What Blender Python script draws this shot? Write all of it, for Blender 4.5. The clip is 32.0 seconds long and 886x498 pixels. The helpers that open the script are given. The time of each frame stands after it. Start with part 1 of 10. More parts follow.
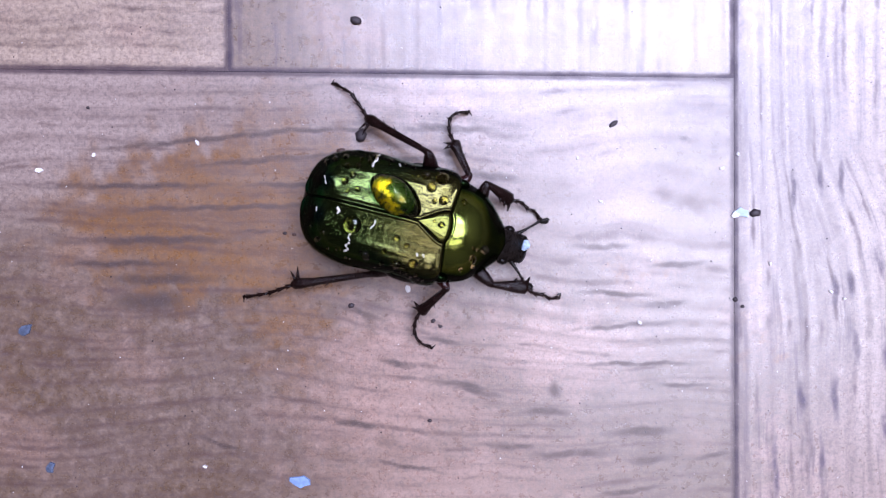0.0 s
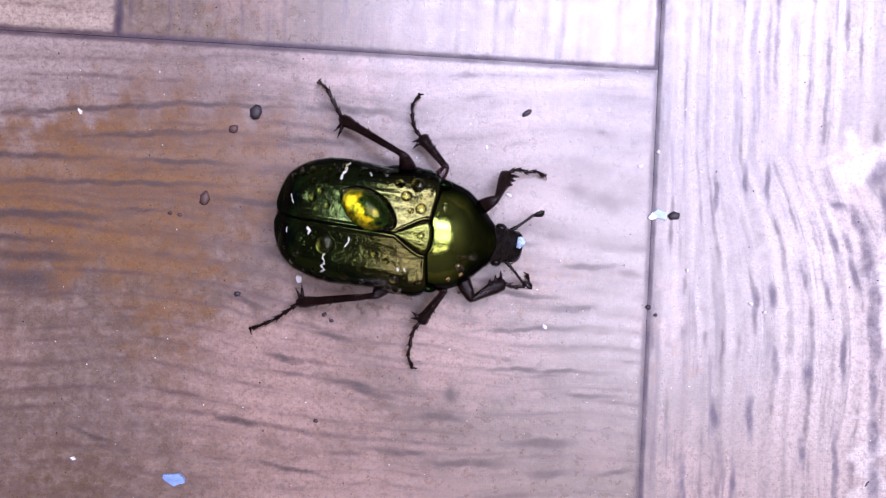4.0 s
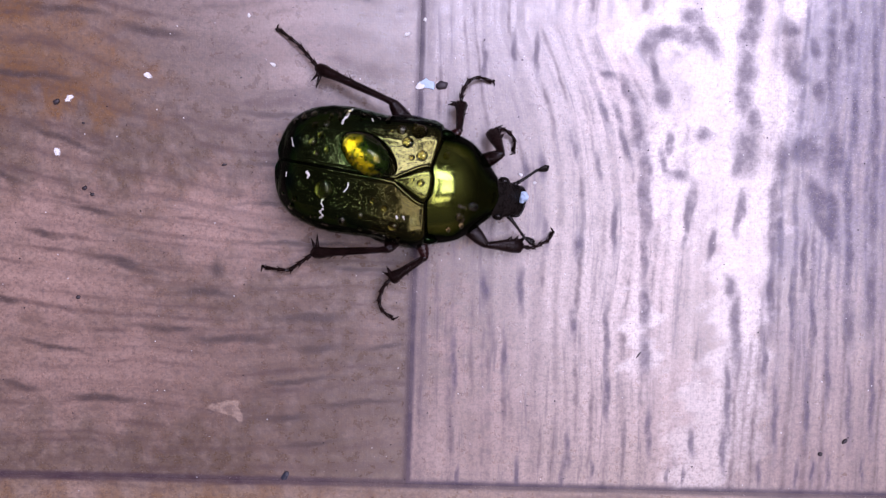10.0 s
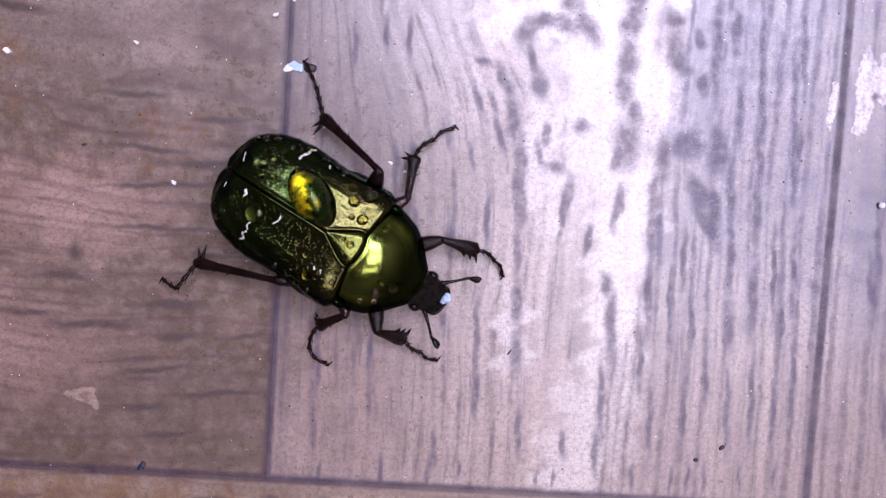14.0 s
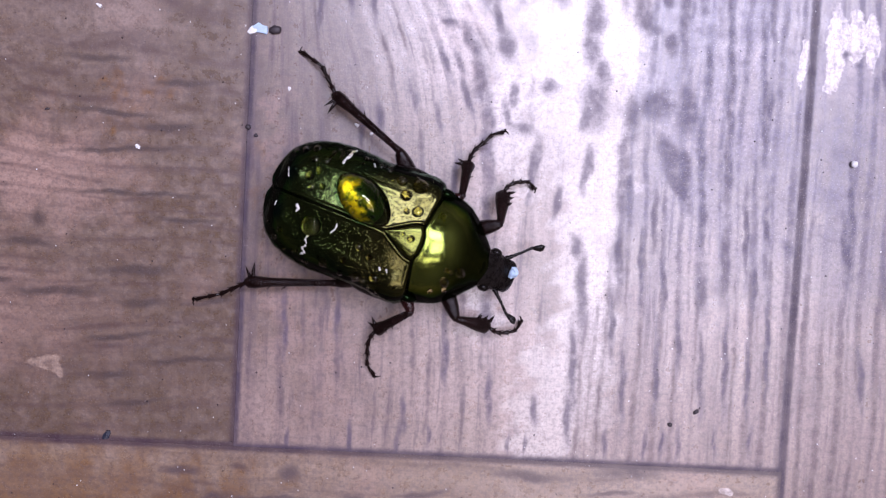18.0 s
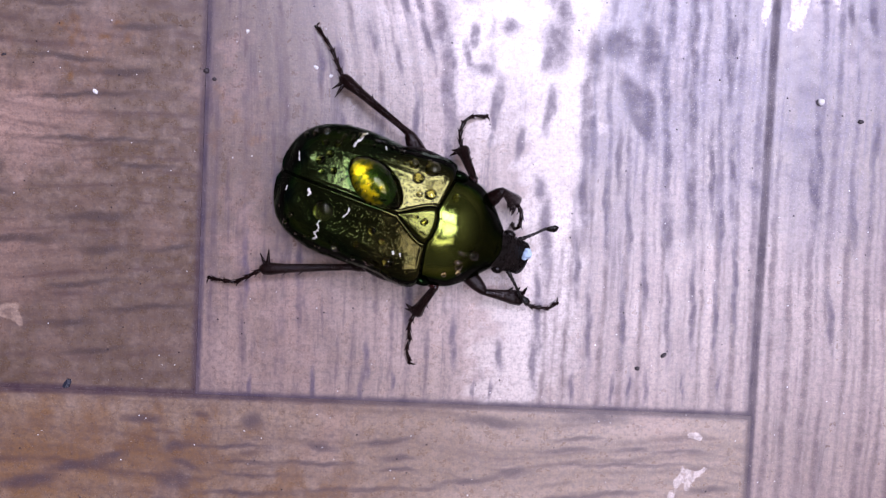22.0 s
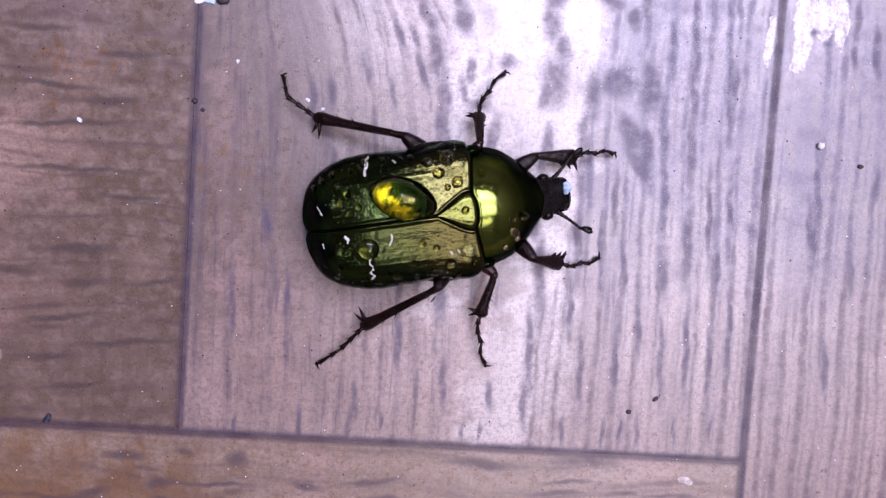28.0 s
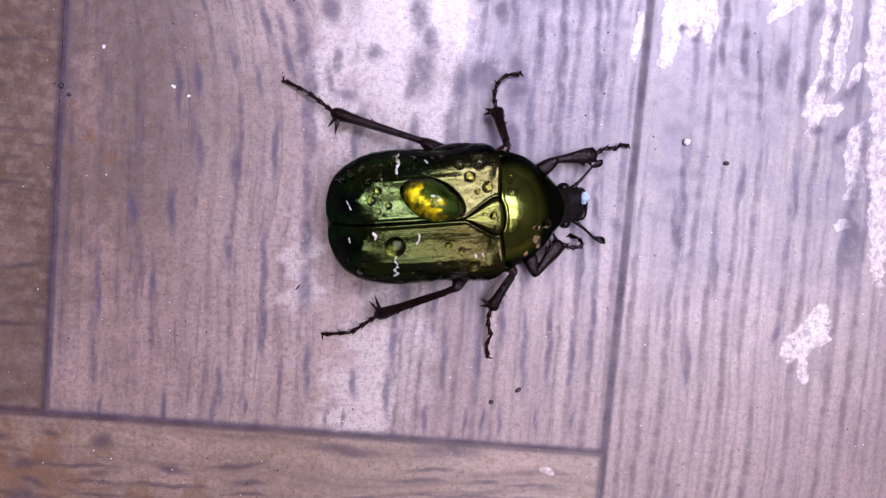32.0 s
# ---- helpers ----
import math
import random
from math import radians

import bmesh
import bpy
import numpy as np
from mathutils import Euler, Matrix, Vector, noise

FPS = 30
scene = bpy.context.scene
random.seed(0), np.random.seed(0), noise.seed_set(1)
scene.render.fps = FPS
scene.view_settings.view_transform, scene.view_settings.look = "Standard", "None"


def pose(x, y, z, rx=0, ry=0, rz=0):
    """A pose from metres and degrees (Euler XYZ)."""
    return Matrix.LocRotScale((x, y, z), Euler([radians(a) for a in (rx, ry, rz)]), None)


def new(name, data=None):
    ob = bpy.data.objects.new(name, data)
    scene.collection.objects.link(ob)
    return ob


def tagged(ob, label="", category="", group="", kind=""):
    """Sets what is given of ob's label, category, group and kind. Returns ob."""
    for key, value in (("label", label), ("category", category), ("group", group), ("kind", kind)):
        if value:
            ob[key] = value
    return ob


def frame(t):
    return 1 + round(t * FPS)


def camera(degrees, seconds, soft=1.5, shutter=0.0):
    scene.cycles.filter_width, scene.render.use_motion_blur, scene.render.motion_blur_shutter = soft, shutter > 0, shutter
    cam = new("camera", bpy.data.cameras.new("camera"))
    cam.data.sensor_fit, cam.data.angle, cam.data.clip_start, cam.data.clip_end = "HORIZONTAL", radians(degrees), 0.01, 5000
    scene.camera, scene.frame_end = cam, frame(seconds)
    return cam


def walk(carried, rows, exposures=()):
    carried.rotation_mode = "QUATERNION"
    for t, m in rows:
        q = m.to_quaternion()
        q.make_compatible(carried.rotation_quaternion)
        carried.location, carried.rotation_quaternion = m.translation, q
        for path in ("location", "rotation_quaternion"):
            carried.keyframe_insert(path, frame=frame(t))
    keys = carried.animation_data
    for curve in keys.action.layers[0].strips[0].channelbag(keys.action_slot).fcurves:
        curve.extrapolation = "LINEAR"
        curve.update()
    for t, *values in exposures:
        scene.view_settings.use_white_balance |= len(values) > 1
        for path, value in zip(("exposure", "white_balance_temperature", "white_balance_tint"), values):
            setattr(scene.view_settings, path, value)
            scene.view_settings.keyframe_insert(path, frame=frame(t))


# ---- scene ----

def mm(rows):
    """Rows of seconds, a place in millimetres and a turn in degrees, as walk() takes them."""
    return [(t, pose(x / 1000, y / 1000, z / 1000, a, b, c)) for t, x, y, z, a, b, c in rows]


# ---- camera ----
cam = camera(60, 32.0, soft=1.3)
walk(cam, mm([
    (0,-25.378,29.943,66.533,-0.622,-0.143,-0.508), (0.5,-23.141,29.725,65.767,-1.325,-0.149,-0.537), (1,-21.172,31.231,64.78,-1.228,0.191,0.391), (1.5,-19.592,32.033,64.434,-1.579,0.41,1.064),
    (2,-18.995,31.486,63.075,-1.827,0.598,1.258), (2.5,-18.142,32.768,62.018,-2.065,0.701,2.004), (4.5,-16.014,27.999,62.22,-0.623,-0.476,2.278), (5,-14.425,26.868,61.976,-1.102,-0.546,1.961),
    (5.5,-13.063,26.685,61.41,-1.034,-0.545,2.08), (6,-11.719,26.32,60.722,-1.42,-0.222,2.159), (6.5,-8.993,25.849,60.21,-1.376,-0.391,2.16), (7,-7.869,25.672,60.565,-1.158,-0.56,2.19),
    (7.5,-6.79,24.846,60.562,-1.508,-0.654,2.126), (8,-5.78,23.886,60.346,-1.624,-0.651,1.906), (8.5,-2.431,23.616,60.425,-1.701,-0.597,2.019), (9,-1.734,22.834,60.696,-1.708,-0.935,1.918),
    (9.5,-0.719,22.18,61.556,-1.892,-1.529,1.872), (10,0.598,21.397,61.677,-2.237,-1.598,1.844), (10.5,1.728,22.95,61.247,-2.529,-1.434,2.445), (11,2.949,24.212,61.01,-2.732,-1.314,2.864),
    (11.5,4.653,23.792,59.989,-2.811,-1.332,2.989), (12,5.97,22.687,60.03,-2.654,-1.313,2.954), (12.5,6.783,22.602,59.964,-2.433,-1.004,3.062), (13,10.487,22.813,59.464,-2.6,-0.744,3.649),
    (13.5,10.936,22.469,59.67,-2.508,-0.765,3.534), (14,11.651,21.354,60.009,-2.555,-1.044,3.353), (14.5,11.654,21.056,60.017,-2.482,-0.848,3.321), (16.5,12.953,18.459,59.922,-1.793,-1.197,2.841),
    (17,13.723,19.486,59.732,-2.205,-1.202,3.172), (17.5,14.436,18.306,59.862,-1.873,-1.234,2.974), (18,14.399,17.81,59.468,-1.801,-1.008,2.879), (18.5,15.358,16.233,59.235,-1.865,-0.905,2.657),
    (19,15.303,16.06,59.411,-1.13,-1.033,2.549), (19.5,15.863,15.517,59.832,-1.563,-1.281,2.455), (20,16.222,15.02,59.564,-1.722,-1.181,2.48), (20.5,16.653,14.417,59.103,-1.958,-1.092,2.389),
    (21,16.86,14.54,59.154,-2.064,-1.18,2.529), (21.5,17.649,12.93,58.535,-2.181,-1.079,2.194), (22,17.791,13.414,58.962,-1.639,-0.746,2.274), (22.5,17.058,15.223,58.036,-2.148,-0.827,2.853),
    (23,16.281,17.687,57.632,-2.261,-0.851,3.294), (23.5,16.818,16.596,57.687,-1.935,-0.77,3.243), (24,17.321,15.197,57.657,-2.13,-0.918,2.786), (24.5,17.395,15.063,57.979,-2.015,-1.049,2.667),
    (25,16.877,16.705,57.809,-2.452,-0.969,3.216), (25.5,16.758,16.942,57.835,-2.096,-1.086,3.183), (26,16.991,17.339,57.904,-2.682,-1.193,3.417), (26.5,17.267,16.949,57.604,-2.418,-1.013,3.237),
    (28.5,17.631,17.721,57.702,-2.884,-1.561,3.582), (29,20.423,20.745,56.863,-3.414,-1.259,4.757), (29.5,22.492,19.479,56.836,-3.459,-0.667,4.392), (30,23.67,19.241,57.342,-3.309,-0.939,4.499),
    (30.5,25.191,19.574,57.398,-4.282,-0.328,4.657), (31,24.549,19.859,57.641,-3.633,-1.241,4.759), (31.5,26.193,18.789,58.192,-3.695,-1.413,4.543), (32,27.793,18.346,58.311,-3.747,-1.265,4.453),
]), exposures=((0, 0.16, 5800, 13), (2, 0.17, 5840, 16), (5, 0.05, 6100, 20), (7, -0.24, 6200, 21), (9, -0.26, 6190, 24), (13, -0.17, 6210, 20), (18, -0.16, 6200, 16), (22, -0.12, 6150, 17), (25, -0.14, 6030, 16), (26, -0.14, 6120, 18), (29, -0.14, 6120, 22), (31, -0.09, 6270, 18), (32, -0.14, 6230, 23)))

# ---- world and light ----
world = bpy.data.worlds.new("sky")
scene.world = world
world.use_nodes = True
sky = world.node_tree.nodes.new("ShaderNodeTexSky")
sky.sky_type = "NISHITA"
sky.sun_disc = False
sky.sun_elevation = radians(48)
sky.sun_rotation = radians(30)
world.node_tree.links.new(sky.outputs[0], world.node_tree.nodes["Background"].inputs[0])
world.node_tree.nodes["Background"].inputs[1].default_value = 0.12

# the sky's light in three unseen roof windows, placed to set the floor's glare: x from, x to, y from, y to, watts,
# colour
CEIL = 2.5
UNSEEN_WINDOWS = (
    (-0.34, 1.70, 0.50, 1.35, 97.0, (0.82, 0.79, 1.0)),
    # the two dimmer windows are added as fill for the floor
    (0.25, 1.70, -0.53, 0.36, 49.0, (0.87, 0.81, 0.94)),
    (-0.10, 1.50, -1.65, -0.94, 21.0, (1.0, 0.84, 0.84)),
)
for wx0, wx1, wy0, wy1, watts, tint in UNSEEN_WINDOWS:
    lamp = bpy.data.lights.new("unseen_window_light", "AREA")
    lamp.shape, lamp.size, lamp.size_y = "RECTANGLE", wx1 - wx0 - 0.06, wy1 - wy0 - 0.06
    lamp.energy, lamp.color = watts, tint
    lamp_ob = new("unseen_window_light", lamp)
    lamp_ob.matrix_basis = pose((wx0 + wx1) / 2, (wy0 + wy1) / 2, CEIL + 0.01)


# ---- materials ----
class Nodes:
    """Short hand for a node tree."""

    def __init__(self, name):
        self.mat = bpy.data.materials.new(name)
        self.mat.use_nodes = True
        self.tree = self.mat.node_tree
        self.out = self.tree.nodes["Principled BSDF"]

    def add(self, kind, **inputs):
        node = self.tree.nodes.new(kind)
        for key, value in inputs.items():
            self.put(node.inputs[key.replace("_", " ")], value)
        return node

    def put(self, socket, value):
        if isinstance(value, bpy.types.NodeSocket):
            self.tree.links.new(value, socket)
        else:
            socket.default_value = value

    def math(self, op, a, b=0.0, c=0.0, clamp=False):
        node = self.tree.nodes.new("ShaderNodeMath")
        node.operation, node.use_clamp = op, clamp
        for i, v in enumerate((a, b, c)):
            self.put(node.inputs[i], v)
        return node.outputs[0]

    def vec(self, op, a, b=(0, 0, 0), scale=None):
        node = self.tree.nodes.new("ShaderNodeVectorMath")
        node.operation = op
        self.put(node.inputs[0], a)
        self.put(node.inputs[1], b)
        if scale is not None:
            self.put(node.inputs["Scale"], scale)
        return node.outputs["Value"] if op in ("LENGTH", "DOT_PRODUCT") else node.outputs["Vector"]

    def noise(self, vector, scale, detail=3.0, rough=0.55, colour=False, distort=0.0):
        node = self.add("ShaderNodeTexNoise", Vector=vector, Scale=scale, Detail=detail, Roughness=rough, Distortion=distort)
        return node.outputs["Color" if colour else "Fac"]

    def ramp(self, value, low, high, to_low=0.0, to_high=1.0, smooth=True):
        node = self.tree.nodes.new("ShaderNodeMapRange")
        node.interpolation_type = "SMOOTHSTEP" if smooth else "LINEAR"
        for key, v in (("Value", value), ("From Min", low), ("From Max", high), ("To Min", to_low), ("To Max", to_high)):
            self.put(node.inputs[key], v)
        return node.outputs[0]

    def mix(self, fac, a, b, blend="MIX"):
        node = self.tree.nodes.new("ShaderNodeMix")
        node.data_type, node.blend_type = "RGBA", blend
        self.put(node.inputs[0], fac)
        for i, v in ((6, a), (7, b)):
            self.put(node.inputs[i], (*v, 1.0) if isinstance(v, tuple) and len(v) == 3 else v)
        return node.outputs[2]

    def bump(self, height, distance, strength=1.0, normal=None):
        node = self.add("ShaderNodeBump", Height=height, Distance=distance, Strength=strength)
        if normal is not None:
            self.put(node.inputs["Normal"], normal)
        return node.outputs[0]

    def local(self, scale=1000.0):
        """The object's own coordinates, in millimetres."""
        return self.vec("SCALE", self.tree.nodes.new("ShaderNodeTexCoord").outputs["Object"], scale=scale)

    def finish(self, **inputs):
        for key, value in inputs.items():
            if isinstance(value, tuple) and len(value) == 3:
                value = (*value, 1.0)
            self.put(self.out.inputs[key.replace("_", " ")], value)
        return self.mat


def plain(name, colour, rough=0.6, metal=0.0, grain=0.12, scale=0.02, bump=0.0):
    """A paint or plaster with a little unevenness. scale: spots a millimetre."""
    n = Nodes(name)
    p = n.local()
    big, small = n.noise(p, scale, 4), n.noise(p, scale * 9, 4)
    shade = n.math("ADD", n.math("MULTIPLY", big, grain), n.math("MULTIPLY", small, grain * 0.6))
    dark = tuple(c * (1 - grain) for c in colour)
    col = n.mix(n.ramp(shade, 0.5 * grain, 1.1 * grain), dark, colour)
    args = dict(Base_Color=col, Roughness=n.ramp(small, 0.3, 0.7, rough - 0.06, rough + 0.06), Metallic=metal)
    if bump:
        args["Normal"] = n.bump(small, bump)
    return n.finish(**args)


# knots, streaks, bare and rusty spots of the print: x, y, half length, half width, angle
HOOK_MARKS = [
    (18.4, 36.2, 1.3, 0.71, 73), (19.9, 36.9, 1.8, 0.58, 13), (21.7, 36.6, 1.3, 0.58, -16), (23.2, 36.5, 1.5, 0.71, -56), (21.8, 38.4, 1.0, 0.58, -7),
    (19.0, 33.8, 2.2, 0.33, -81), (19.7, 31.9, 1.3, 0.62, -71), (23.2, 28.9, 0.7, 0.58, 3), (20.4, 28.2, 0.9, 0.37, -86), (21.2, 25.6, 0.9, 0.54, -17),
    (20.0, 26.6, 1.1, 0.29, -76), (22.5, 23.5, 1.6, 0.33, 89), (22.1, 21.7, 1.6, 0.25, 84), (24.2, 20.1, 1.4, 0.33, 83), (22.2, 23.0, 1.8, 0.29, 88),
    (29.6, 26.4, 1.6, 0.54, -87), (29.6, 22.1, 2.5, 0.37, -87), (33.4, 21.8, 2.1, 0.5, -57),
]
CHAIN_MARKS = [
    (26.8, 38.6, 2.6, 0.75, 84), (26.4, 36.9, 1.3, 0.83, -86), (26.4, 34.2, 2.0, 0.79, 89), (26.3, 32.0, 1.3, 0.71, 84), (27.2, 30.3, 1.3, 0.62, -76),
    (26.7, 27.9, 2.0, 1.04, -86), (26.1, 26.7, 1.1, 0.54, 84), (26.5, 23.4, 1.1, 0.46, 84), (26.2, 21.9, 1.1, 0.29, 89), (29.7, 26.9, 2.0, 0.66, 89),
    (29.2, 23.8, 2.2, 0.37, 89), (30.0, 37.5, 1.1, 0.83, -56), (30.2, 34.9, 2.0, 0.75, -76), (30.7, 33.8, 1.1, 0.54, 3), (31.9, 36.1, 0.9, 0.5, -76),
    (32.4, 32.8, 1.3, 0.62, -86), (25.9, 16.6, 1.0, 0.46, -87), (26.5, 13.4, 3.2, 0.46, -87), (26.1, 7.5, 3.4, 0.29, -87), (25.9, 3.3, 2.1, 0.29, -87),
]
COLUMN_MARKS = [
    (16.6, 32.4, 1.3, 0.29, -71), (17.7, 29.4, 2.6, 0.54, -82), (18.5, 26.3, 2.4, 0.54, -85), (18.8, 22.8, 2.4, 0.46, -87), (33.3, 35.5, 5.3, 0.5, -88),
    (34.8, 36.9, 2.6, 0.5, -88), (37.1, 33.0, 7.9, 0.33, -86), (35.5, 30.8, 3.3, 0.33, -86), (39.8, 30.5, 6.6, 0.29, -86), (35.2, 24.5, 2.9, 0.42, -86),
    (37.3, 27.3, 2.7, 0.37, -86), (34.0, 23.1, 2.2, 0.62, -76), (40.1, 26.1, 2.7, 0.33, -86), (40.2, 35.9, 4.4, 0.29, -86),
]
RIB_MARKS = [
    (29.2, 21.5, 3.6, 0.42, -87), (29.3, 15.9, 3.2, 0.37, -87), (31.0, 15.6, 3.2, 0.21, -87), (31.9, 19.0, 2.6, 0.29, -89), (32.8, 24.2, 1.9, 0.83, -57),
    (34.0, 21.3, 1.9, 0.5, -67), (31.7, 28.0, 1.7, 1.25, 2), (33.9, 27.7, 2.5, 1.04, -87), (35.6, 19.6, 3.4, 0.33, -87), (35.9, 14.0, 2.2, 0.42, -87),
    (37.4, 23.1, 3.0, 0.42, -87), (37.6, 16.3, 3.7, 0.46, -89), (39.1, 18.5, 4.3, 0.25, -87), (40.4, 28.0, 2.1, 0.29, -87), (40.7, 18.5, 4.3, 0.29, -87),
    (40.0, 14.6, 2.6, 0.25, -87), (42.5, 17.3, 0.9, 0.42, -57),
]
RIB_LOW_MARKS = [
    (29.0, 1.4, 1.1, 0.21, -89), (32.1, 1.2, 1.3, 0.17, -89), (33.4, 1.7, 1.1, 0.17, -89), (34.7, 1.6, 1.5, 0.19, -89), (37.6, 1.7, 1.3, 0.15, -89),
    (40.4, 2.0, 1.3, 0.17, -89), (22.7, 0.9, 0.9, 0.15, -90), (21.4, 1.1, 0.9, 0.17, -90), (4.1, 0.7, 0.9, 0.17, 90), (9.0, 0.9, 1.5, 0.19, 90),
    (12.7, 1.0, 1.3, 0.19, 90), (15.1, 1.3, 0.9, 0.17, -90), (36.2, 7.1, 3.5, 0.25, -88), (38.1, 8.0, 3.9, 0.29, -88), (32.7, 7.0, 3.5, 0.25, -88),
    (39.9, 7.2, 3.3, 0.21, -88), (34.3, 9.6, 2.6, 0.25, -88), (30.1, 6.0, 3.3, 0.25, -88), (41.3, 9.9, 3.9, 0.21, -88),
]
WASH_MARKS = [
    (36.2, 35.6, 10.1, 4.77, -86), (35.6, 26.3, 6.7, 4.15, -86), (40.0, 26.9, 11.1, 2.49, -86), (51.7, 29.2, 6.3, 3.74, -84), (46.8, 21.9, 10.7, 2.91, -84),
    (59.5, 25.6, 9.0, 1.66, -89),
]
LOW_MARKS = [
    (-12.6, -7.3, 2.4, 0.5, 14), (-8.8, -6.0, 2.8, 0.42, 10), (-6.2, -5.1, 1.3, 0.33, 12), (-1.5, -4.2, 0.9, 0.42, 2), (-4.0, -2.2, 1.7, 0.37, -3),
    (0.5, -1.8, 0.9, 0.25, -18), (4.4, -2.1, 0.7, 0.83, -88), (2.8, -4.1, 3.4, 0.17, 2), (4.1, -5.3, 2.6, 0.17, 2), (4.5, -6.3, 2.2, 0.17, 2),
    (9.7, -3.9, 1.3, 0.29, -3), (9.7, -5.2, 3.5, 0.17, 0), (3.7, -7.7, 3.5, 0.21, 0), (14.8, -3.3, 2.2, 0.21, 10), (15.8, -5.5, 1.7, 0.17, 2),
    (13.2, -7.1, 5.2, 0.19, 3), (-1.5, -6.9, 1.3, 0.83, 2), (-0.6, -5.6, 1.3, 0.25, -19),
]
LOW_LINE_MARKS = [
    (18.0, -6.9, 1.3, 0.17, 2), (15.8, -4.6, 1.3, 0.29, 2), (21.9, -6.1, 3.5, 0.21, 8), (24.5, -5.4, 1.7, 0.29, 10), (28.8, -3.5, 2.6, 0.21, 4),
    (34.1, -3.3, 1.3, 0.17, 2), (37.6, -3.3, 2.6, 0.17, 2), (29.4, -7.2, 4.4, 0.19, 7), (32.9, -6.7, 2.6, 0.17, 6), (40.0, -6.2, 1.8, 0.29, 2),
    (41.4, -7.3, 0.7, 0.42, 2), (33.3, -4.5, 5.5, 0.15, 2), (29.7, -2.6, 2.2, 0.17, 5), (23.1, -1.5, 2.6, 0.37, -3), (30.9, -0.8, 2.4, 0.46, 2),
    (-3.6, -8.7, 1.7, 0.29, 12),
]
LOW_RUST_MARKS = [(-16.0, -6.0, 14.0, 5.0, 0), (-2.5, -5.5, 6.0, 3.0, 4), (-30.0, -7.0, 14.0, 5.0, 0), (9.0, -8.0, 6.0, 2.0, 0)]
LOW_BARE_MARKS = [
    (37.3, -6.3, 2.0, 0.19, 65), (38.4, -5.2, 0.7, 0.54, 2), (39.2, -4.9, 0.9, 0.21, 42), (38.4, -6.1, 0.7, 0.19, -77), (38.9, -2.1, 0.6, 0.29, 2),
]
FINGER_MARKS = [
    (17.1, 31.8, 1.8, 0.31, -67), (17.9, 28.4, 2.0, 0.33, -77), (18.4, 23.5, 2.7, 0.37, -86), (18.7, 19.0, 2.3, 0.33, -88), (18.9, 15.0, 1.8, 0.46, -90),
    (19.1, 10.9, 1.7, 0.5, -88), (15.3, 33.5, 1.3, 0.29, -18), (16.1, 30.2, 1.3, 0.25, -67), (16.8, 28.0, 1.8, 0.29, -73), (14.9, 30.6, 1.8, 0.23, -68),
    (14.7, 26.1, 1.3, 0.23, -73), (13.3, 19.8, 1.0, 0.42, -88), (12.6, 27.8, 1.3, 0.23, -73), (10.2, 25.9, 1.0, 0.37, -88), (10.6, 20.6, 1.6, 0.29, -78),
    (8.8, 25.4, 1.3, 0.29, -88),
]
STREAK_MARKS = [
    (13.1, 13.4, 1.2, 0.33, -88), (15.9, 12.2, 2.7, 0.25, -88), (16.1, 7.6, 2.3, 0.29, -88), (16.2, 21.2, 2.2, 0.25, -88), (19.7, 4.5, 2.1, 0.29, -88),
    (23.3, 3.7, 1.4, 0.29, -87), (13.1, 3.0, 1.4, 0.25, -88), (5.2, 34.2, 1.8, 0.23, -88), (7.6, 35.2, 1.5, 0.23, -88), (9.4, 34.8, 1.8, 0.23, -88),
    (5.8, 15.9, 1.4, 0.33, -88), (8.8, 16.0, 1.8, 0.29, -88), (7.6, 10.6, 2.0, 0.21, -88), (3.6, 9.5, 2.7, 0.21, -88), (29.0, 10.7, 2.5, 0.25, -87),
    (32.9, 14.0, 2.7, 0.25, -87),
]
WHITE_MARKS = [
    (42.8, 31.9, 1.8, 0.39, 85), (45.3, 33.6, 2.6, 0.77, 89), (46.8, 34.0, 2.1, 0.69, 91), (48.1, 33.7, 2.1, 0.51, 93), (45.1, 30.9, 1.5, 0.60, 83),
    (53.8, 34.9, 1.8, 0.39, 39), (54.3, 35.7, 1.7, 0.69, 20), (56.9, 28.3, 2.6, 0.56, 85), (56.3, 27.6, 1.0, 0.60, 90), (57.1, 33.8, 3.0, 0.39, 89),
    (58.4, 33.9, 3.0, 0.43, 89), (58.3, 31.4, 2.6, 0.51, 87), (59.5, 30.2, 1.1, 0.34, 65), (58.1, 27.5, 1.0, 0.43, 25), (59.9, 25.1, 1.1, 0.43, 89),
]
STAR_MARKS = [
    (61.4, 31.8, 4.7, 1.04, -83), (60.4, 23.6, 2.8, 0.83, -89), (62.4, 23.2, 8.6, 0.91, -85), (59.8, 18.8, 0.7, 0.42, 4), (57.9, 9.8, 2.2, 1.00, 45),
    (58.6, 11.4, 1.4, 0.64, 60), (57.0, 8.9, 1.0, 0.59, 25), (58.0, 7.4, 1.3, 0.38, -73), (59.4, 9.9, 0.7, 0.42, 5),
]
DARK_MARKS = [
    (57.3, 30.6, 0.5, 0.39, 85), (57.3, 29.1, 1.0, 0.47, 85), (57.6, 34.0, 0.8, 0.34, 90), (57.7, 32.8, 0.4, 0.26, 5), (47.2, 31.8, 0.5, 0.39, 5),
    (46.2, 32.5, 0.4, 0.26, 5), (49.3, 33.8, 1.7, 0.34, 87), (56.2, 34.8, 1.5, 0.39, 80), (59.4, 29.1, 0.8, 0.60, 65), (57.2, 25.9, 0.6, 0.43, 5),
    (59.0, 25.5, 0.9, 0.47, 75), (55.7, 29.0, 1.7, 0.43, 89), (60.9, 24.5, 2.6, 0.37, -83), (60.6, 21.4, 2.6, 0.46, 86), (60.6, 17.9, 3.5, 0.83, -86),
]
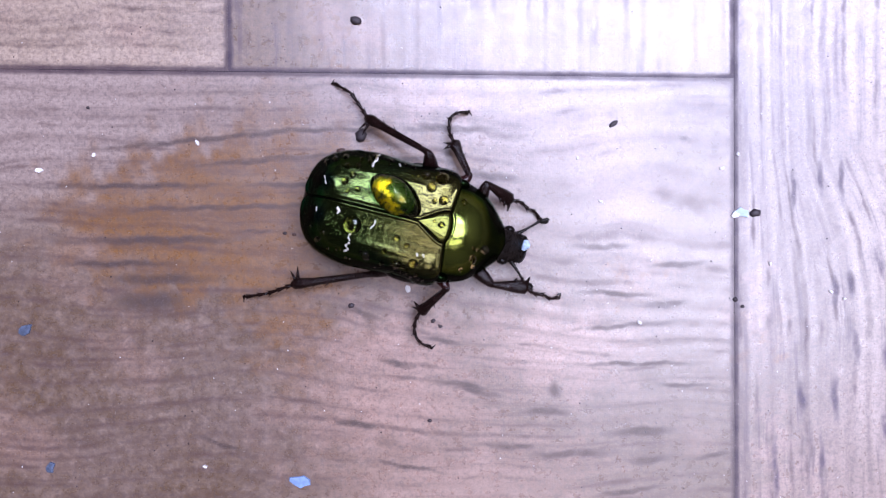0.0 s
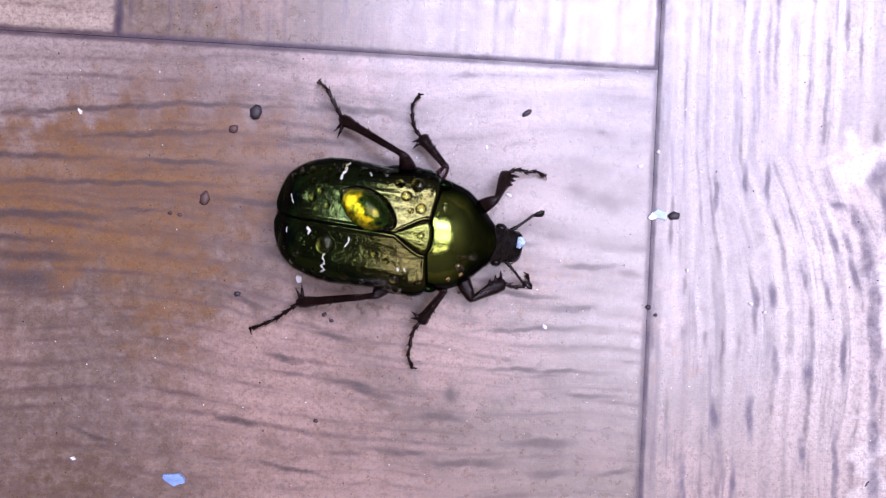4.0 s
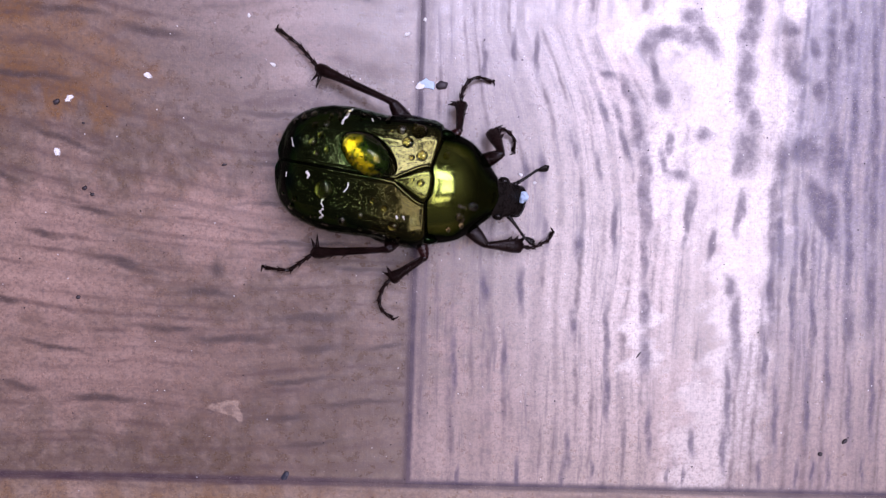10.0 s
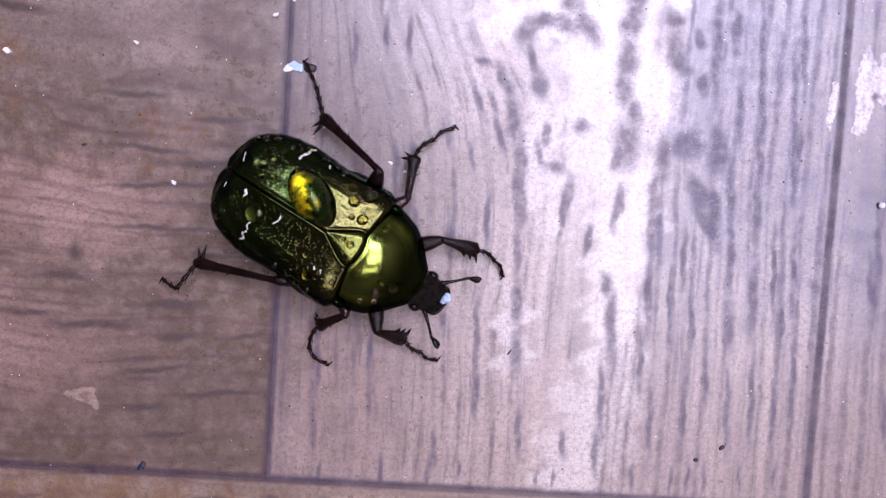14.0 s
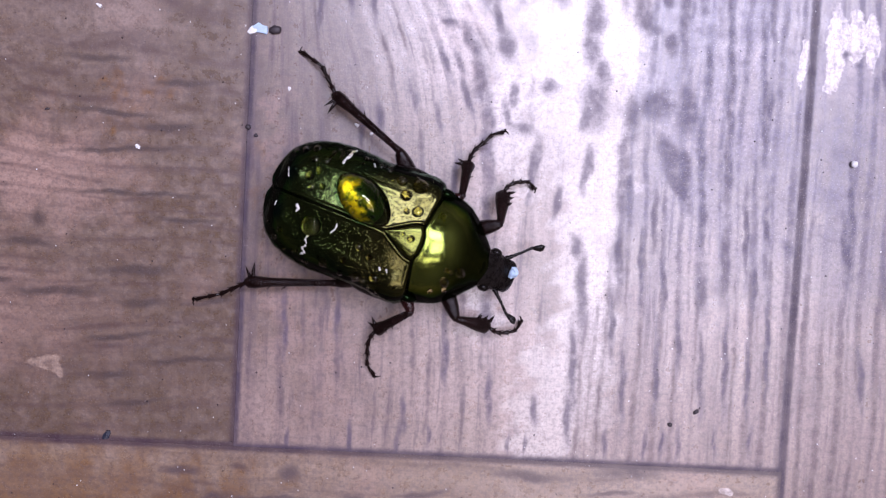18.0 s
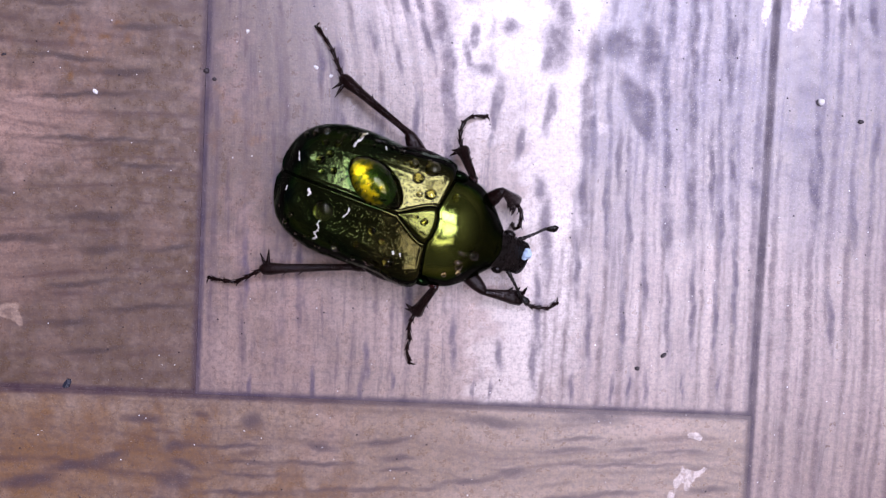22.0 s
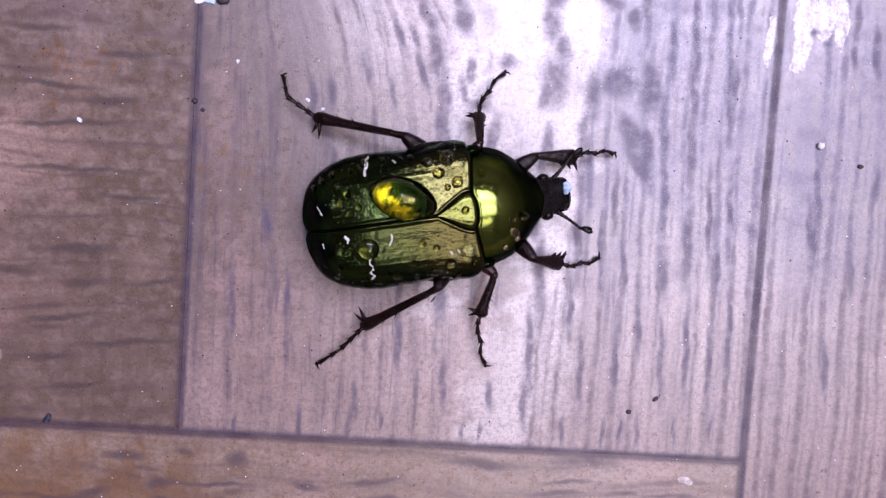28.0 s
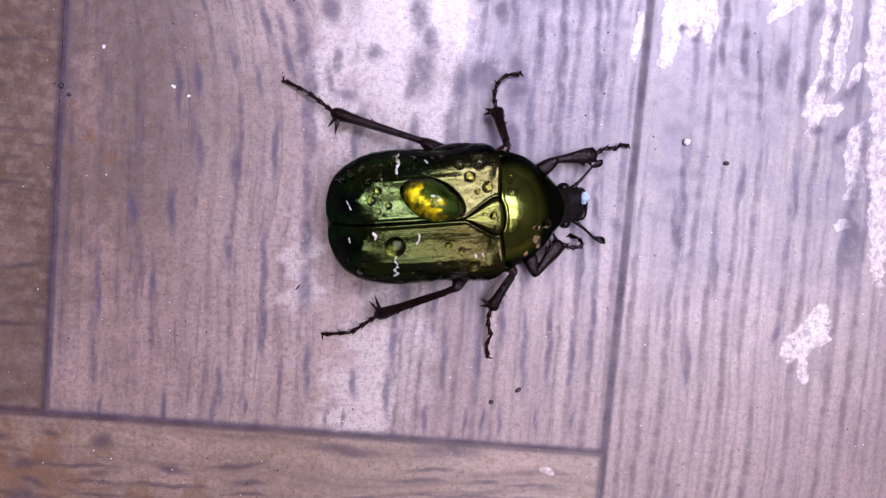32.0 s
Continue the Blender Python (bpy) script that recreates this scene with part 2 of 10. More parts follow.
DARK_RIB_MARKS = [
    (47.3, 20.8, 4.3, 0.29, -84), (47.3, 16.9, 2.6, 0.29, -89), (51.0, 31.3, 2.5, 0.42, -84), (52.4, 28.9, 4.2, 0.25, -84), (56.0, 21.5, 3.0, 0.25, -89),
    (51.7, 21.2, 1.7, 0.33, 86), (54.0, 30.3, 1.9, 0.62, -89), (49.3, 31.2, 1.5, 0.33, -89), (48.9, 7.3, 2.2, 0.29, -84),
    (55.6, 10.0, 0.9, 0.29, 66), (50.3, 14.9, 2.6, 0.25, -84), (46.9, 18.0, 3.0, 0.25, -84),
]
DASH_MARKS = [
    (-35.8, 39.6, 6.6, 0.19, 0), (-24.8, 39.6, 4.0, 0.31, -1), (-38.0, 37.3, 4.4, 0.19, 2), (-27.8, 37.0, 3.3, 0.27, -3), (-21.1, 35.5, 2.4, 0.37, -10),
    (-37.9, 34.9, 4.4, 0.23, 0), (-31.2, 31.8, 4.2, 0.27, -3), (-27.9, 26.8, 3.5, 0.23, -20), (-32.5, 23.8, 2.0, 0.27, -18), (-25.1, 21.2, 1.6, 0.23, -10),
    (-22.3, 16.8, 2.2, 0.27, -13), (-15.6, 16.8, 0.7, 0.46, -88), (-16.4, 15.0, 2.0, 0.33, -3), (-32.4, 14.0, 1.3, 0.27, -8), (-19.5, 12.0, 2.5, 0.23, -3),
    (-28.3, 10.3, 3.1, 0.19, -10), (-30.9, 7.1, 1.3, 0.31, -13), (-24.6, 6.3, 2.7, 0.31, -3), (-14.1, 11.3, 3.6, 0.33, 2),
]
LINE_MARKS = [
    (-44.5, 39.0, 10.0, 0.23, 5), (-42.1, 36.9, 4.8, 0.19, 3), (-51.7, 34.9, 7.2, 0.23, 0), (-43.1, 33.0, 9.1, 0.23, 1), (-41.2, 30.9, 1.9, 0.1, 2),
    (-50.2, 30.2, 7.2, 0.35, 0), (-49.8, 26.8, 4.1, 0.46, 0), (-50.7, 24.9, 2.9, 0.71, 0), (-53.1, 28.2, 4.8, 0.25, 0), (-29.2, 19.3, 1.4, 0.29, -15),
    (-23.4, 17.4, 1.9, 0.25, -10), (-33.0, 14.0, 1.9, 0.23, -5), (-44.5, 12.4, 1.9, 0.19, -20), (-45.4, 49.9, 1.4, 0.42, 10), (-56.9, 47.5, 2.4, 0.19, 15),
]
SHORT_MARKS = [
    (-10.1, 25.2, 3.3, 0.23, -4), (-5.9, 24.3, 1.9, 0.27, 4), (-9.6, 22.4, 5.0, 0.19, 4), (-8.6, 19.1, 5.8, 0.19, 0), (-8.0, 13.2, 2.7, 0.42, 3),
    (-7.5, 10.7, 1.7, 0.33, 3), (-9.1, 8.0, 2.7, 0.23, 8), (-3.9, 6.4, 3.8, 0.19, 6), (-9.8, 5.0, 1.7, 0.33, 3), (-8.0, 2.9, 2.5, 0.21, 8),
    (-2.0, 11.0, 1.7, 0.21, 8), (-4.4, 17.2, 2.5, 0.19, -2), (-11.5, 29.3, 2.5, 0.25, -1), (-4.8, 27.7, 2.5, 0.25, 4),
]
BALD_MARKS = [
    (24.6, 31.5, 9.2, 3.11, -86), (29.3, 31.8, 3.5, 1.25, -86), (28.1, 22.8, 4.5, 1.66, -86), (17.4, 37.2, 2.6, 1.66, 3), (30.6, 39.7, 1.8, 1.25, 3),
    (26.8, 14.1, 12.6, 2.08, -86), (26.0, 33.6, 5.7, 2.49, -66), (29.9, 31.0, 3.5, 1.25, -56), (25.2, 5.1, 4.5, 2.7, -86), (21.3, 37.7, 3.5, 1.87, 4),
    (20.3, 25.8, 5.3, 1.87, -86), (23.9, 2.2, 4.1, 2.49, -85), (25.9, 9.3, 4.3, 1.25, -85), (18.8, 12.2, 3.4, 1.25, -85),
]
PINK_MARKS = [
    (-29.2, 15.4, 10.6, 5.4, 0), (-15.8, 20.4, 7.7, 4.57, 0), (-25.5, 42.2, 7.1, 1.66, 0), (-23.0, 9.0, 13.0, 5.5, 0), (-30.0, 20.0, 9.0, 4.0, 0),
]
SALMON_MARKS = [
    (19.3, 20.0, 10.2, 2.49, -86), (21.4, 7.6, 6.3, 2.7, -86), (15.9, 32.6, 5.2, 2.08, -86), (7.2, 6.8, 6.7, 2.08, -87), (2.6, 23.8, 4.1, 1.25, -86),
    (3.4, 10.9, 6.3, 1.45, -86),
]
PALE_MARKS = [
    (-15.0, 5.85, 1.15, 0.30, 13), (-14.0, 6.1, 0.5, 0.42, 20), (-13.65, 5.3, 1.0, 0.34, -72), (-14.6, 5.5, 0.6, 0.25, -20),
]
RUST_MARKS = [
    (-35.7, 34.5, 12.3, 4.98, 2), (-39.6, 33.5, 9.2, 6.85, 2), (-38.4, 36.2, 6.6, 1.87, 2), (-39.6, 31.3, 5.7, 1.66, 2), (-27.6, 31.3, 6.6, 2.49, -13),
    (-38.8, 30.7, 11.0, 3.94, -90), (-38.3, 35.0, 6.2, 3.53, 0), (-44.5, 36.4, 7.2, 2.91, 0), (-38.8, 27.9, 4.8, 2.08, -60), (2.2, 21.0, 2.2, 0.8, -87),
    (-8.9, 26.4, 2.4, 0.8, 4), (-51.0, 32.0, 8.0, 5.0, 0), (-46.0, 27.5, 7.0, 2.5, 0),
]
SPOT_MARKS = [(-1.5, 37.8, 0.35, 0.28, 10), (-4.2, 38.6, 0.5, 0.2, 0)]
DRIP_MARKS = [(-34.6, 48.0, 5.0, 0.55, 101), (-35.2, 44.6, 0.9, 0.7, 95)]


def print_marks(xy, marks, soft=(1.6, 0.3), ragged=0.7):
    """For each place 1 inside any of the printed spots (x, y, half length, half width, angle), fading out at the rim."""
    out = np.zeros(len(xy))
    x, y = xy[:, 0], xy[:, 1]
    wx = x + ragged * (np.sin(1.7 * y + 0.6 * x) + 0.6 * np.sin(3.9 * y - 2.2 * x + 1.0)) * 0.35
    wy = y + ragged * (np.sin(1.5 * x - 0.7 * y + 2.0) + 0.6 * np.sin(4.3 * x + 1.9 * y)) * 0.35
    for cx, cy, rx, ry, angle in marks:
        ca, sa = math.cos(radians(angle)), math.sin(radians(angle))
        u, v = ((wx - cx) * ca + (wy - cy) * sa) / rx, ((wy - cy) * ca - (wx - cx) * sa) / ry
        out = np.maximum(out, np.clip((soft[0] - np.hypot(u, v)) / (soft[0] - soft[1]), 0, 1))
    return out


def plank_material(name, upright, marked=False, bend=False, tone=(-0.012, -0.010, -0.008), knot_most=0.76, knot_colour=(0.056, 0.043, 0.092), bare_most=0.7, gloss=1.0, bare_colour=(0.72, 0.64, 0.60), strength=1.0, rust_colour=(0.185, 0.100, 0.045)):
    """Printed wood on a vinyl floor: streaks along the grain, knots, worn spots and rust stains."""
    n = Nodes(name)
    p = n.vec("MULTIPLY", n.local(), (1, 1, 0))
    chance = n.tree.nodes.new("ShaderNodeObjectInfo").outputs["Random"]

    def mark(attribute, low, high, scale, spread):
        """A printed spot with a rim made ragged by noise."""
        node = n.tree.nodes.new("ShaderNodeAttribute")
        node.attribute_name = attribute
        wild = n.math("MULTIPLY", n.math("SUBTRACT", n.noise(p, scale, 4, 0.65), 0.5), spread)
        return n.math("MULTIPLY", n.ramp(n.math("ADD", node.outputs["Fac"], wild), low, high), n.ramp(node.outputs["Fac"], 0.0, 0.15))

    sep = n.add("ShaderNodeSeparateXYZ", Vector=p)
    along, across = (sep.outputs[1], sep.outputs[0]) if upright else (sep.outputs[0], sep.outputs[1])
    if bend:
        # the growth rings sweep down round a knot
        fall = n.math("MULTIPLY", n.ramp(along, -42, -12), n.math("SUBTRACT", 1.0, n.ramp(n.math("ABSOLUTE", n.math("SUBTRACT", across, 25.0)), 0, 17)))
        across = n.math("ADD", across, n.math("MULTIPLY", fall, 6.0))
    edge_x = across
    if marked and upright:
        # streaks lean away above the knot
        rise = n.math("MINIMUM", n.math("MAXIMUM", n.math("SUBTRACT", along, 21.0), 0.0), 16.0)
        lean = n.math("MULTIPLY", n.math("MULTIPLY", rise, rise), n.math("MULTIPLY", n.ramp(across, 23.0, 17.0, 0.0, 0.015), n.ramp(across, 0.0, 8.0)))
        across = n.math("ADD", across, lean)
    sway = n.math("MULTIPLY", n.math("SUBTRACT", n.noise(p, 0.06, 1), 0.5), 1.6 if upright else 4.0)
    jitter = n.math("MULTIPLY", n.math("SUBTRACT", n.noise(p, 0.45, 3, 0.6), 0.5), 0.6)
    shift = n.math("MULTIPLY", chance, 90.0)

    def dashes(spacing, length, low, high, wide, seed):
        """Broken strokes of ink in rows along the grain, tapered and ragged."""
        c = n.math("DIVIDE", n.math("ADD", n.math("ADD", across, sway), jitter), spacing)
        row = n.math("FLOOR", c)
        white = n.tree.nodes.new("ShaderNodeTexWhiteNoise")
        white.noise_dimensions = "2D"
        n.put(white.inputs["Vector"], n.add("ShaderNodeCombineXYZ", X=row, Y=n.math("ADD", shift, seed)).outputs[0])
        lot = white.outputs["Value"]
        off = n.math("ABSOLUTE", n.math("SUBTRACT", n.math("FRACT", c), n.math("ADD", 0.36, n.math("MULTIPLY", lot, 0.28))))
        where = n.add("ShaderNodeCombineXYZ", X=n.math("ADD", n.math("DIVIDE", along, length), n.math("MULTIPLY", lot, 57.0)), Y=n.math("MULTIPLY", row, 7.31), Z=n.math("ADD", shift, seed)).outputs[0]
        here = n.ramp(n.noise(where, 1.0, 2.5, 0.6), low, high)
        body = n.math("ADD", n.math("SUBTRACT", n.math("MULTIPLY", here, wide), off), n.math("MULTIPLY", n.math("SUBTRACT", n.noise(p, 2.2, 3, 0.65), 0.5), 0.16))
        patchy = n.ramp(n.noise(n.vec("ADD", p, (seed, 31, 0)), 0.5, 4, 0.65), 0.32, 0.66, 0.25, 1.0)
        faint = n.math("MULTIPLY", n.ramp(off, 0.34, 0.08), n.math("MULTIPLY", patchy, n.ramp(n.math("FRACT", n.math("MULTIPLY", lot, 5.1)), 0.0, 1.0, 0.15, 0.62, False)))
        return n.math("MAXIMUM", faint, n.math("MULTIPLY", n.ramp(body, -0.08, 0.20), n.ramp(patchy, 0.25, 1.0, 0.55, 1.0)))

    grain = n.add("ShaderNodeCombineXYZ", X=n.math("MULTIPLY", along, 0.20), Y=n.math("ADD", across, sway), Z=shift).outputs[0]
    fine = n.add("ShaderNodeCombineXYZ", X=n.math("MULTIPLY", along, 0.22), Y=n.math("MULTIPLY", n.math("ADD", across, sway), 3.0), Z=shift).outputs[0]
    if upright:
        streak = n.math("MAXIMUM", dashes(1.4, 8.0, 0.44, 0.64, 0.21, 3.0), n.math("MULTIPLY", dashes(2.3, 11.0, 0.44, 0.66, 0.14, 8.0), 0.9))
    else:
        streak = n.math("MAXIMUM", dashes(1.7, 8.0, 0.45, 0.60, 0.20, 3.0), n.math("MULTIPLY", dashes(2.1, 16.0, 0.40, 0.60, 0.15, 8.0), 0.9))
    line = n.ramp(n.noise(fine, 0.5, 3, 0.6), 0.50, 0.74)
    broken = n.ramp(n.noise(p, 0.22, 3), 0.38, 0.62)
    cloud = n.noise(n.vec("ADD", p, (13, 7, 0)), 0.075, 4, 0.6)
    blotch = n.noise(p, 0.9, 4, 0.65)
    dust = n.noise(p, 5.0, 2, 0.6)
    light = (0.212 + tone[0], 0.153 + tone[1], 0.107 + tone[2])
    tan = (0.155 + tone[0], 0.102 + tone[1], 0.053 + tone[2])
    violet = (0.068, 0.044, 0.066) if upright else (0.074, 0.039, 0.035)
    col = n.mix(n.ramp(cloud, 0.3, 0.7), tan, light)
    col = n.mix(n.ramp(blotch, 0.38, 0.72, 0.0, 0.38), col, (0.38, 0.29, 0.24))
    col = n.mix(n.ramp(n.noise(n.vec("ADD", p, (5, 17, 0)), 2.1, 3, 0.6), 0.40, 0.70, 0.0, 0.30), col, (0.12, 0.082, 0.064))
    pink = n.ramp(n.noise(n.vec("ADD", p, (41, 3, 0)), 0.11, 3, 0.55), 0.50, 0.70, 0.0, 0.35)
    if marked:
        pink = n.math("MAXIMUM", pink, n.math("MULTIPLY", mark("salmon", 0.1, 1.0, 0.3, 0.5), 0.75))
    col = n.mix(pink, col, (0.44, 0.29, 0.235))
    wash_zone = None
    if marked and upright:
        # a pale zone down to the joint and, east of a ragged line, a violet wash over fine ribs
        rim_line = n.math("ADD", n.math("ADD", 26.2, n.ramp(along, 10.5, 14.0, 0.0, 2.4)), n.math("MULTIPLY", n.ramp(along, 14.0, 40.0, 0.0, 2.0, False), 1.0))
        ragged = n.math("MULTIPLY", n.math("SUBTRACT", n.noise(n.vec("MULTIPLY", p, (1.0, 0.35, 0)), 0.5, 3, 0.6), 0.5), 3.0)
        wash_zone = n.ramp(n.math("SUBTRACT", n.math("ADD", edge_x, ragged), rim_line), -0.3, 0.5)
        pale = n.math("MULTIPLY", n.math("MULTIPLY", n.ramp(edge_x, 5.0, 15.0), n.math("SUBTRACT", 1.0, wash_zone)), n.ramp(cloud, 0.3, 0.62, 0.30, 0.75))
        col = n.mix(pale, col, (0.42, 0.335, 0.29))
        west = n.math("MULTIPLY", n.ramp(edge_x, 15.0, 6.0, 0.0, 0.42), n.ramp(edge_x, -0.5, 0.2))
        col = n.mix(west, col, (0.125, 0.088, 0.080))
        rosy = n.math("MULTIPLY", n.ramp(along, 22.0, 3.0), n.ramp(cloud, 0.3, 0.65, 0.30, 0.65))
        col = n.mix(rosy, col, (0.40, 0.29, 0.25))
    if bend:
        # the far end is printed paler, light falloff is painted on the near end
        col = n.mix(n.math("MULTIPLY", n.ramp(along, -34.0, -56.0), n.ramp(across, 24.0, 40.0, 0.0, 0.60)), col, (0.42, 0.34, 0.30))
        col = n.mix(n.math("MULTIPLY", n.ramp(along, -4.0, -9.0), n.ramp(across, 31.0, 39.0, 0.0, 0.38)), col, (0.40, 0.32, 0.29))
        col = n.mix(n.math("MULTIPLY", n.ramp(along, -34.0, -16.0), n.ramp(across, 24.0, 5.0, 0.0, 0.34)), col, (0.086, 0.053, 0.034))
    if marked:
        stain = n.math("MULTIPLY", mark("rust", 0.0, 0.8, 0.2, 0.3), n.ramp(n.noise(grain, 0.5, 4), 0.3, 0.6, 0.62, 1.0))
        col = n.mix(stain, col, rust_colour)
    col = n.mix(n.math("MULTIPLY", line, n.math("MULTIPLY", n.ramp(broken, 0.0, 1.0, 0.35, 1.0), 0.72 if upright else 0.34)), col, violet)
    streak, line = n.math("MULTIPLY", streak, strength), n.math("MULTIPLY", line, strength)
    if wash_zone is not None:
        streak = n.math("MULTIPLY", streak, n.math("SUBTRACT", 1.0, n.math("MULTIPLY", wash_zone, 0.6)))
    col = n.mix(n.math("MULTIPLY", streak, n.ramp(blotch, 0.25, 0.65, 0.42 if upright else 0.46, 0.82 if upright else 0.80)), col, violet)
    ink = n.math("MAXIMUM", n.math("MULTIPLY", line, 0.4), n.math("MULTIPLY", streak, 0.65))
    if marked:
        worn = n.math("MULTIPLY", mark("bald", 0.15, 0.70, 0.5, 0.6), 0.80)
        col = n.mix(worn, col, (0.54, 0.47, 0.43))
        ink = n.math("MULTIPLY", ink, n.math("SUBTRACT", 1.0, worn))
        wash = n.math("MULTIPLY", mark("wash", 0.0, 0.9, 0.6, 0.5), n.ramp(blotch, 0.3, 0.7, 0.25, 0.6))
        col = n.mix(wash, col, (0.088, 0.072, 0.122))
        ink = n.math("MAXIMUM", ink, n.math("MULTIPLY", wash, 0.7))
        if wash_zone is not None:
            tint = n.math("MULTIPLY", wash_zone, n.ramp(n.noise(n.vec("MULTIPLY", p, (1.0, 0.4, 0)), 0.55, 4, 0.65), 0.30, 0.66, 0.08, 0.46))
            ribs = n.math("MULTIPLY", wash_zone, n.math("MAXIMUM", dashes(1.45, 30.0, 0.30, 0.56, 0.27, 15.0), n.math("MULTIPLY", dashes(0.8, 15.0, 0.36, 0.62, 0.24, 22.0), 0.6)))
            col = n.mix(n.math("MULTIPLY", ribs, n.ramp(blotch, 0.25, 0.65, 0.55, 0.88)), col, n.mix(n.ramp(along, 8.0, 24.0), (0.074, 0.046, 0.058), (0.066, 0.050, 0.092)))
            ink = n.math("MAXIMUM", ink, n.math("MULTIPLY", ribs, 0.6))
            col = n.mix(tint, col, n.mix(n.ramp(along, 6.0, 22.0), (0.190, 0.128, 0.130), (0.116, 0.098, 0.172)))
            ink = n.math("MAXIMUM", ink, n.math("MULTIPLY", tint, 0.6))
        bare = n.math("MULTIPLY", mark("bare", 0.34, 0.60, 1.4, 1.0), n.ramp(n.noise(n.vec("MULTIPLY", p, (1.0, 0.6, 0)), 1.7, 4, 0.7), 0.36, 0.58, bare_most * 0.35, bare_most))
        col = n.mix(bare, col, bare_colour)
        ink = n.math("MULTIPLY", ink, n.math("SUBTRACT", 1.0, bare))
        knot = n.math("MULTIPLY", mark("knot", 0.05, 0.9, 0.8, 0.35), n.ramp(blotch, 0.25, 0.6, knot_most * 0.55, knot_most))
        col = n.mix(knot, col, knot_colour)
        ink = n.math("MAXIMUM", ink, knot)
    if marked:
        rim = n.math("MULTIPLY", mark("edge", 0.1, 0.95, 1.5, 0.45), n.ramp(n.noise(p, 0.35, 3), 0.3, 0.7, 0.72, 0.97))
        col = n.mix(rim, col, (0.040, 0.027, 0.054) if upright else (0.046, 0.024, 0.036))
        ink = n.math("MAXIMUM", ink, rim)
    col = n.mix(n.ramp(n.noise(n.vec("ADD", p, (3, 9, 0)), 2.6, 3, 0.6), 0.42, 0.68, 0.0, 0.40), col, (0.085, 0.062, 0.064))
    col = n.mix(n.ramp(dust, 0.42, 0.72, 0.0, 0.30), col, (0.055, 0.040, 0.042), "MIX")
    col = n.mix(n.ramp(n.noise(p, 11.0, 1), 0.60, 0.80, 0.0, 0.25), col, (0.6, 0.54, 0.54))
    swap = n.add("ShaderNodeCombineXYZ", X=sep.outputs[1], Y=sep.outputs[0]).outputs[0]
    warp, weft = [n.add("ShaderNodeTexWave", Vector=v, Scale=1.5, Distortion=2.2).outputs["Fac"] for v in (p, swap)]
    weave = n.math("MULTIPLY", n.math("ADD", warp, weft), 0.5)
    thread = n.math("MULTIPLY", n.ramp(weave, 0.55, 0.1), n.ramp(n.noise(p, 0.12, 2), 0.4, 0.6, 0.02, 0.15))
    col = n.mix(thread, col, (0.10, 0.08, 0.085))
    height = n.math("ADD", n.math("MULTIPLY", dust, 0.6), n.math("ADD", n.math("MULTIPLY", blotch, 0.6), n.math("MULTIPLY", weave, 0.09)))
    return n.finish(Base_Color=col, Roughness=n.math("ADD", n.ramp(blotch, 0.3, 0.7, 0.25, 0.33), n.math("MULTIPLY", ink, 0.15 if upright else 0.08)), Normal=n.bump(height, 0.000016, 0.8), Specular_IOR_Level=n.ramp(ink, 0.0, 1.0, gloss, 0.22 if upright else 0.48, False))


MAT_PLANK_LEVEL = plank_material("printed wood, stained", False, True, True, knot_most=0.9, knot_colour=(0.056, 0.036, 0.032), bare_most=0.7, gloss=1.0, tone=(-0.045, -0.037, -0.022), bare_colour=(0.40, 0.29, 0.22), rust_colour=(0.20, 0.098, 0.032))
MAT_PLANK_MARKED = plank_material("printed wood, knotty", True, True)
MAT_PLANK_FADED = plank_material("printed wood, faded", True, True, strength=0.5)
MAT_PLANK_LYING = plank_material("printed wood, lying near", False, True, tone=(0.075, 0.052, 0.042), knot_most=0.85, knot_colour=(0.06, 0.038, 0.045), gloss=0.85)
MAT_PLANK_PALE = plank_material("printed wood, pale", False, True, tone=(0.27, 0.23, 0.20))
MAT_PLANK_UP = plank_material("printed wood, upright", True)
MAT_PLANK_LOW = plank_material("printed wood, lying", False)
MAT_JOINT = plain("printed joint", (0.040, 0.026, 0.050), 0.55, 0, 0.5, 1.6)
MAT_WALL = plain("wall plaster", (0.11, 0.095, 0.085), 0.85, 0, 0.06, 0.01, 0.0004)
MAT_CEILING = plain("ceiling paint", (0.09, 0.08, 0.075), 0.9, 0, 0.05, 0.01)
MAT_FRAME = plain("white window paint", (0.75, 0.75, 0.74), 0.4, 0, 0.05, 0.02)


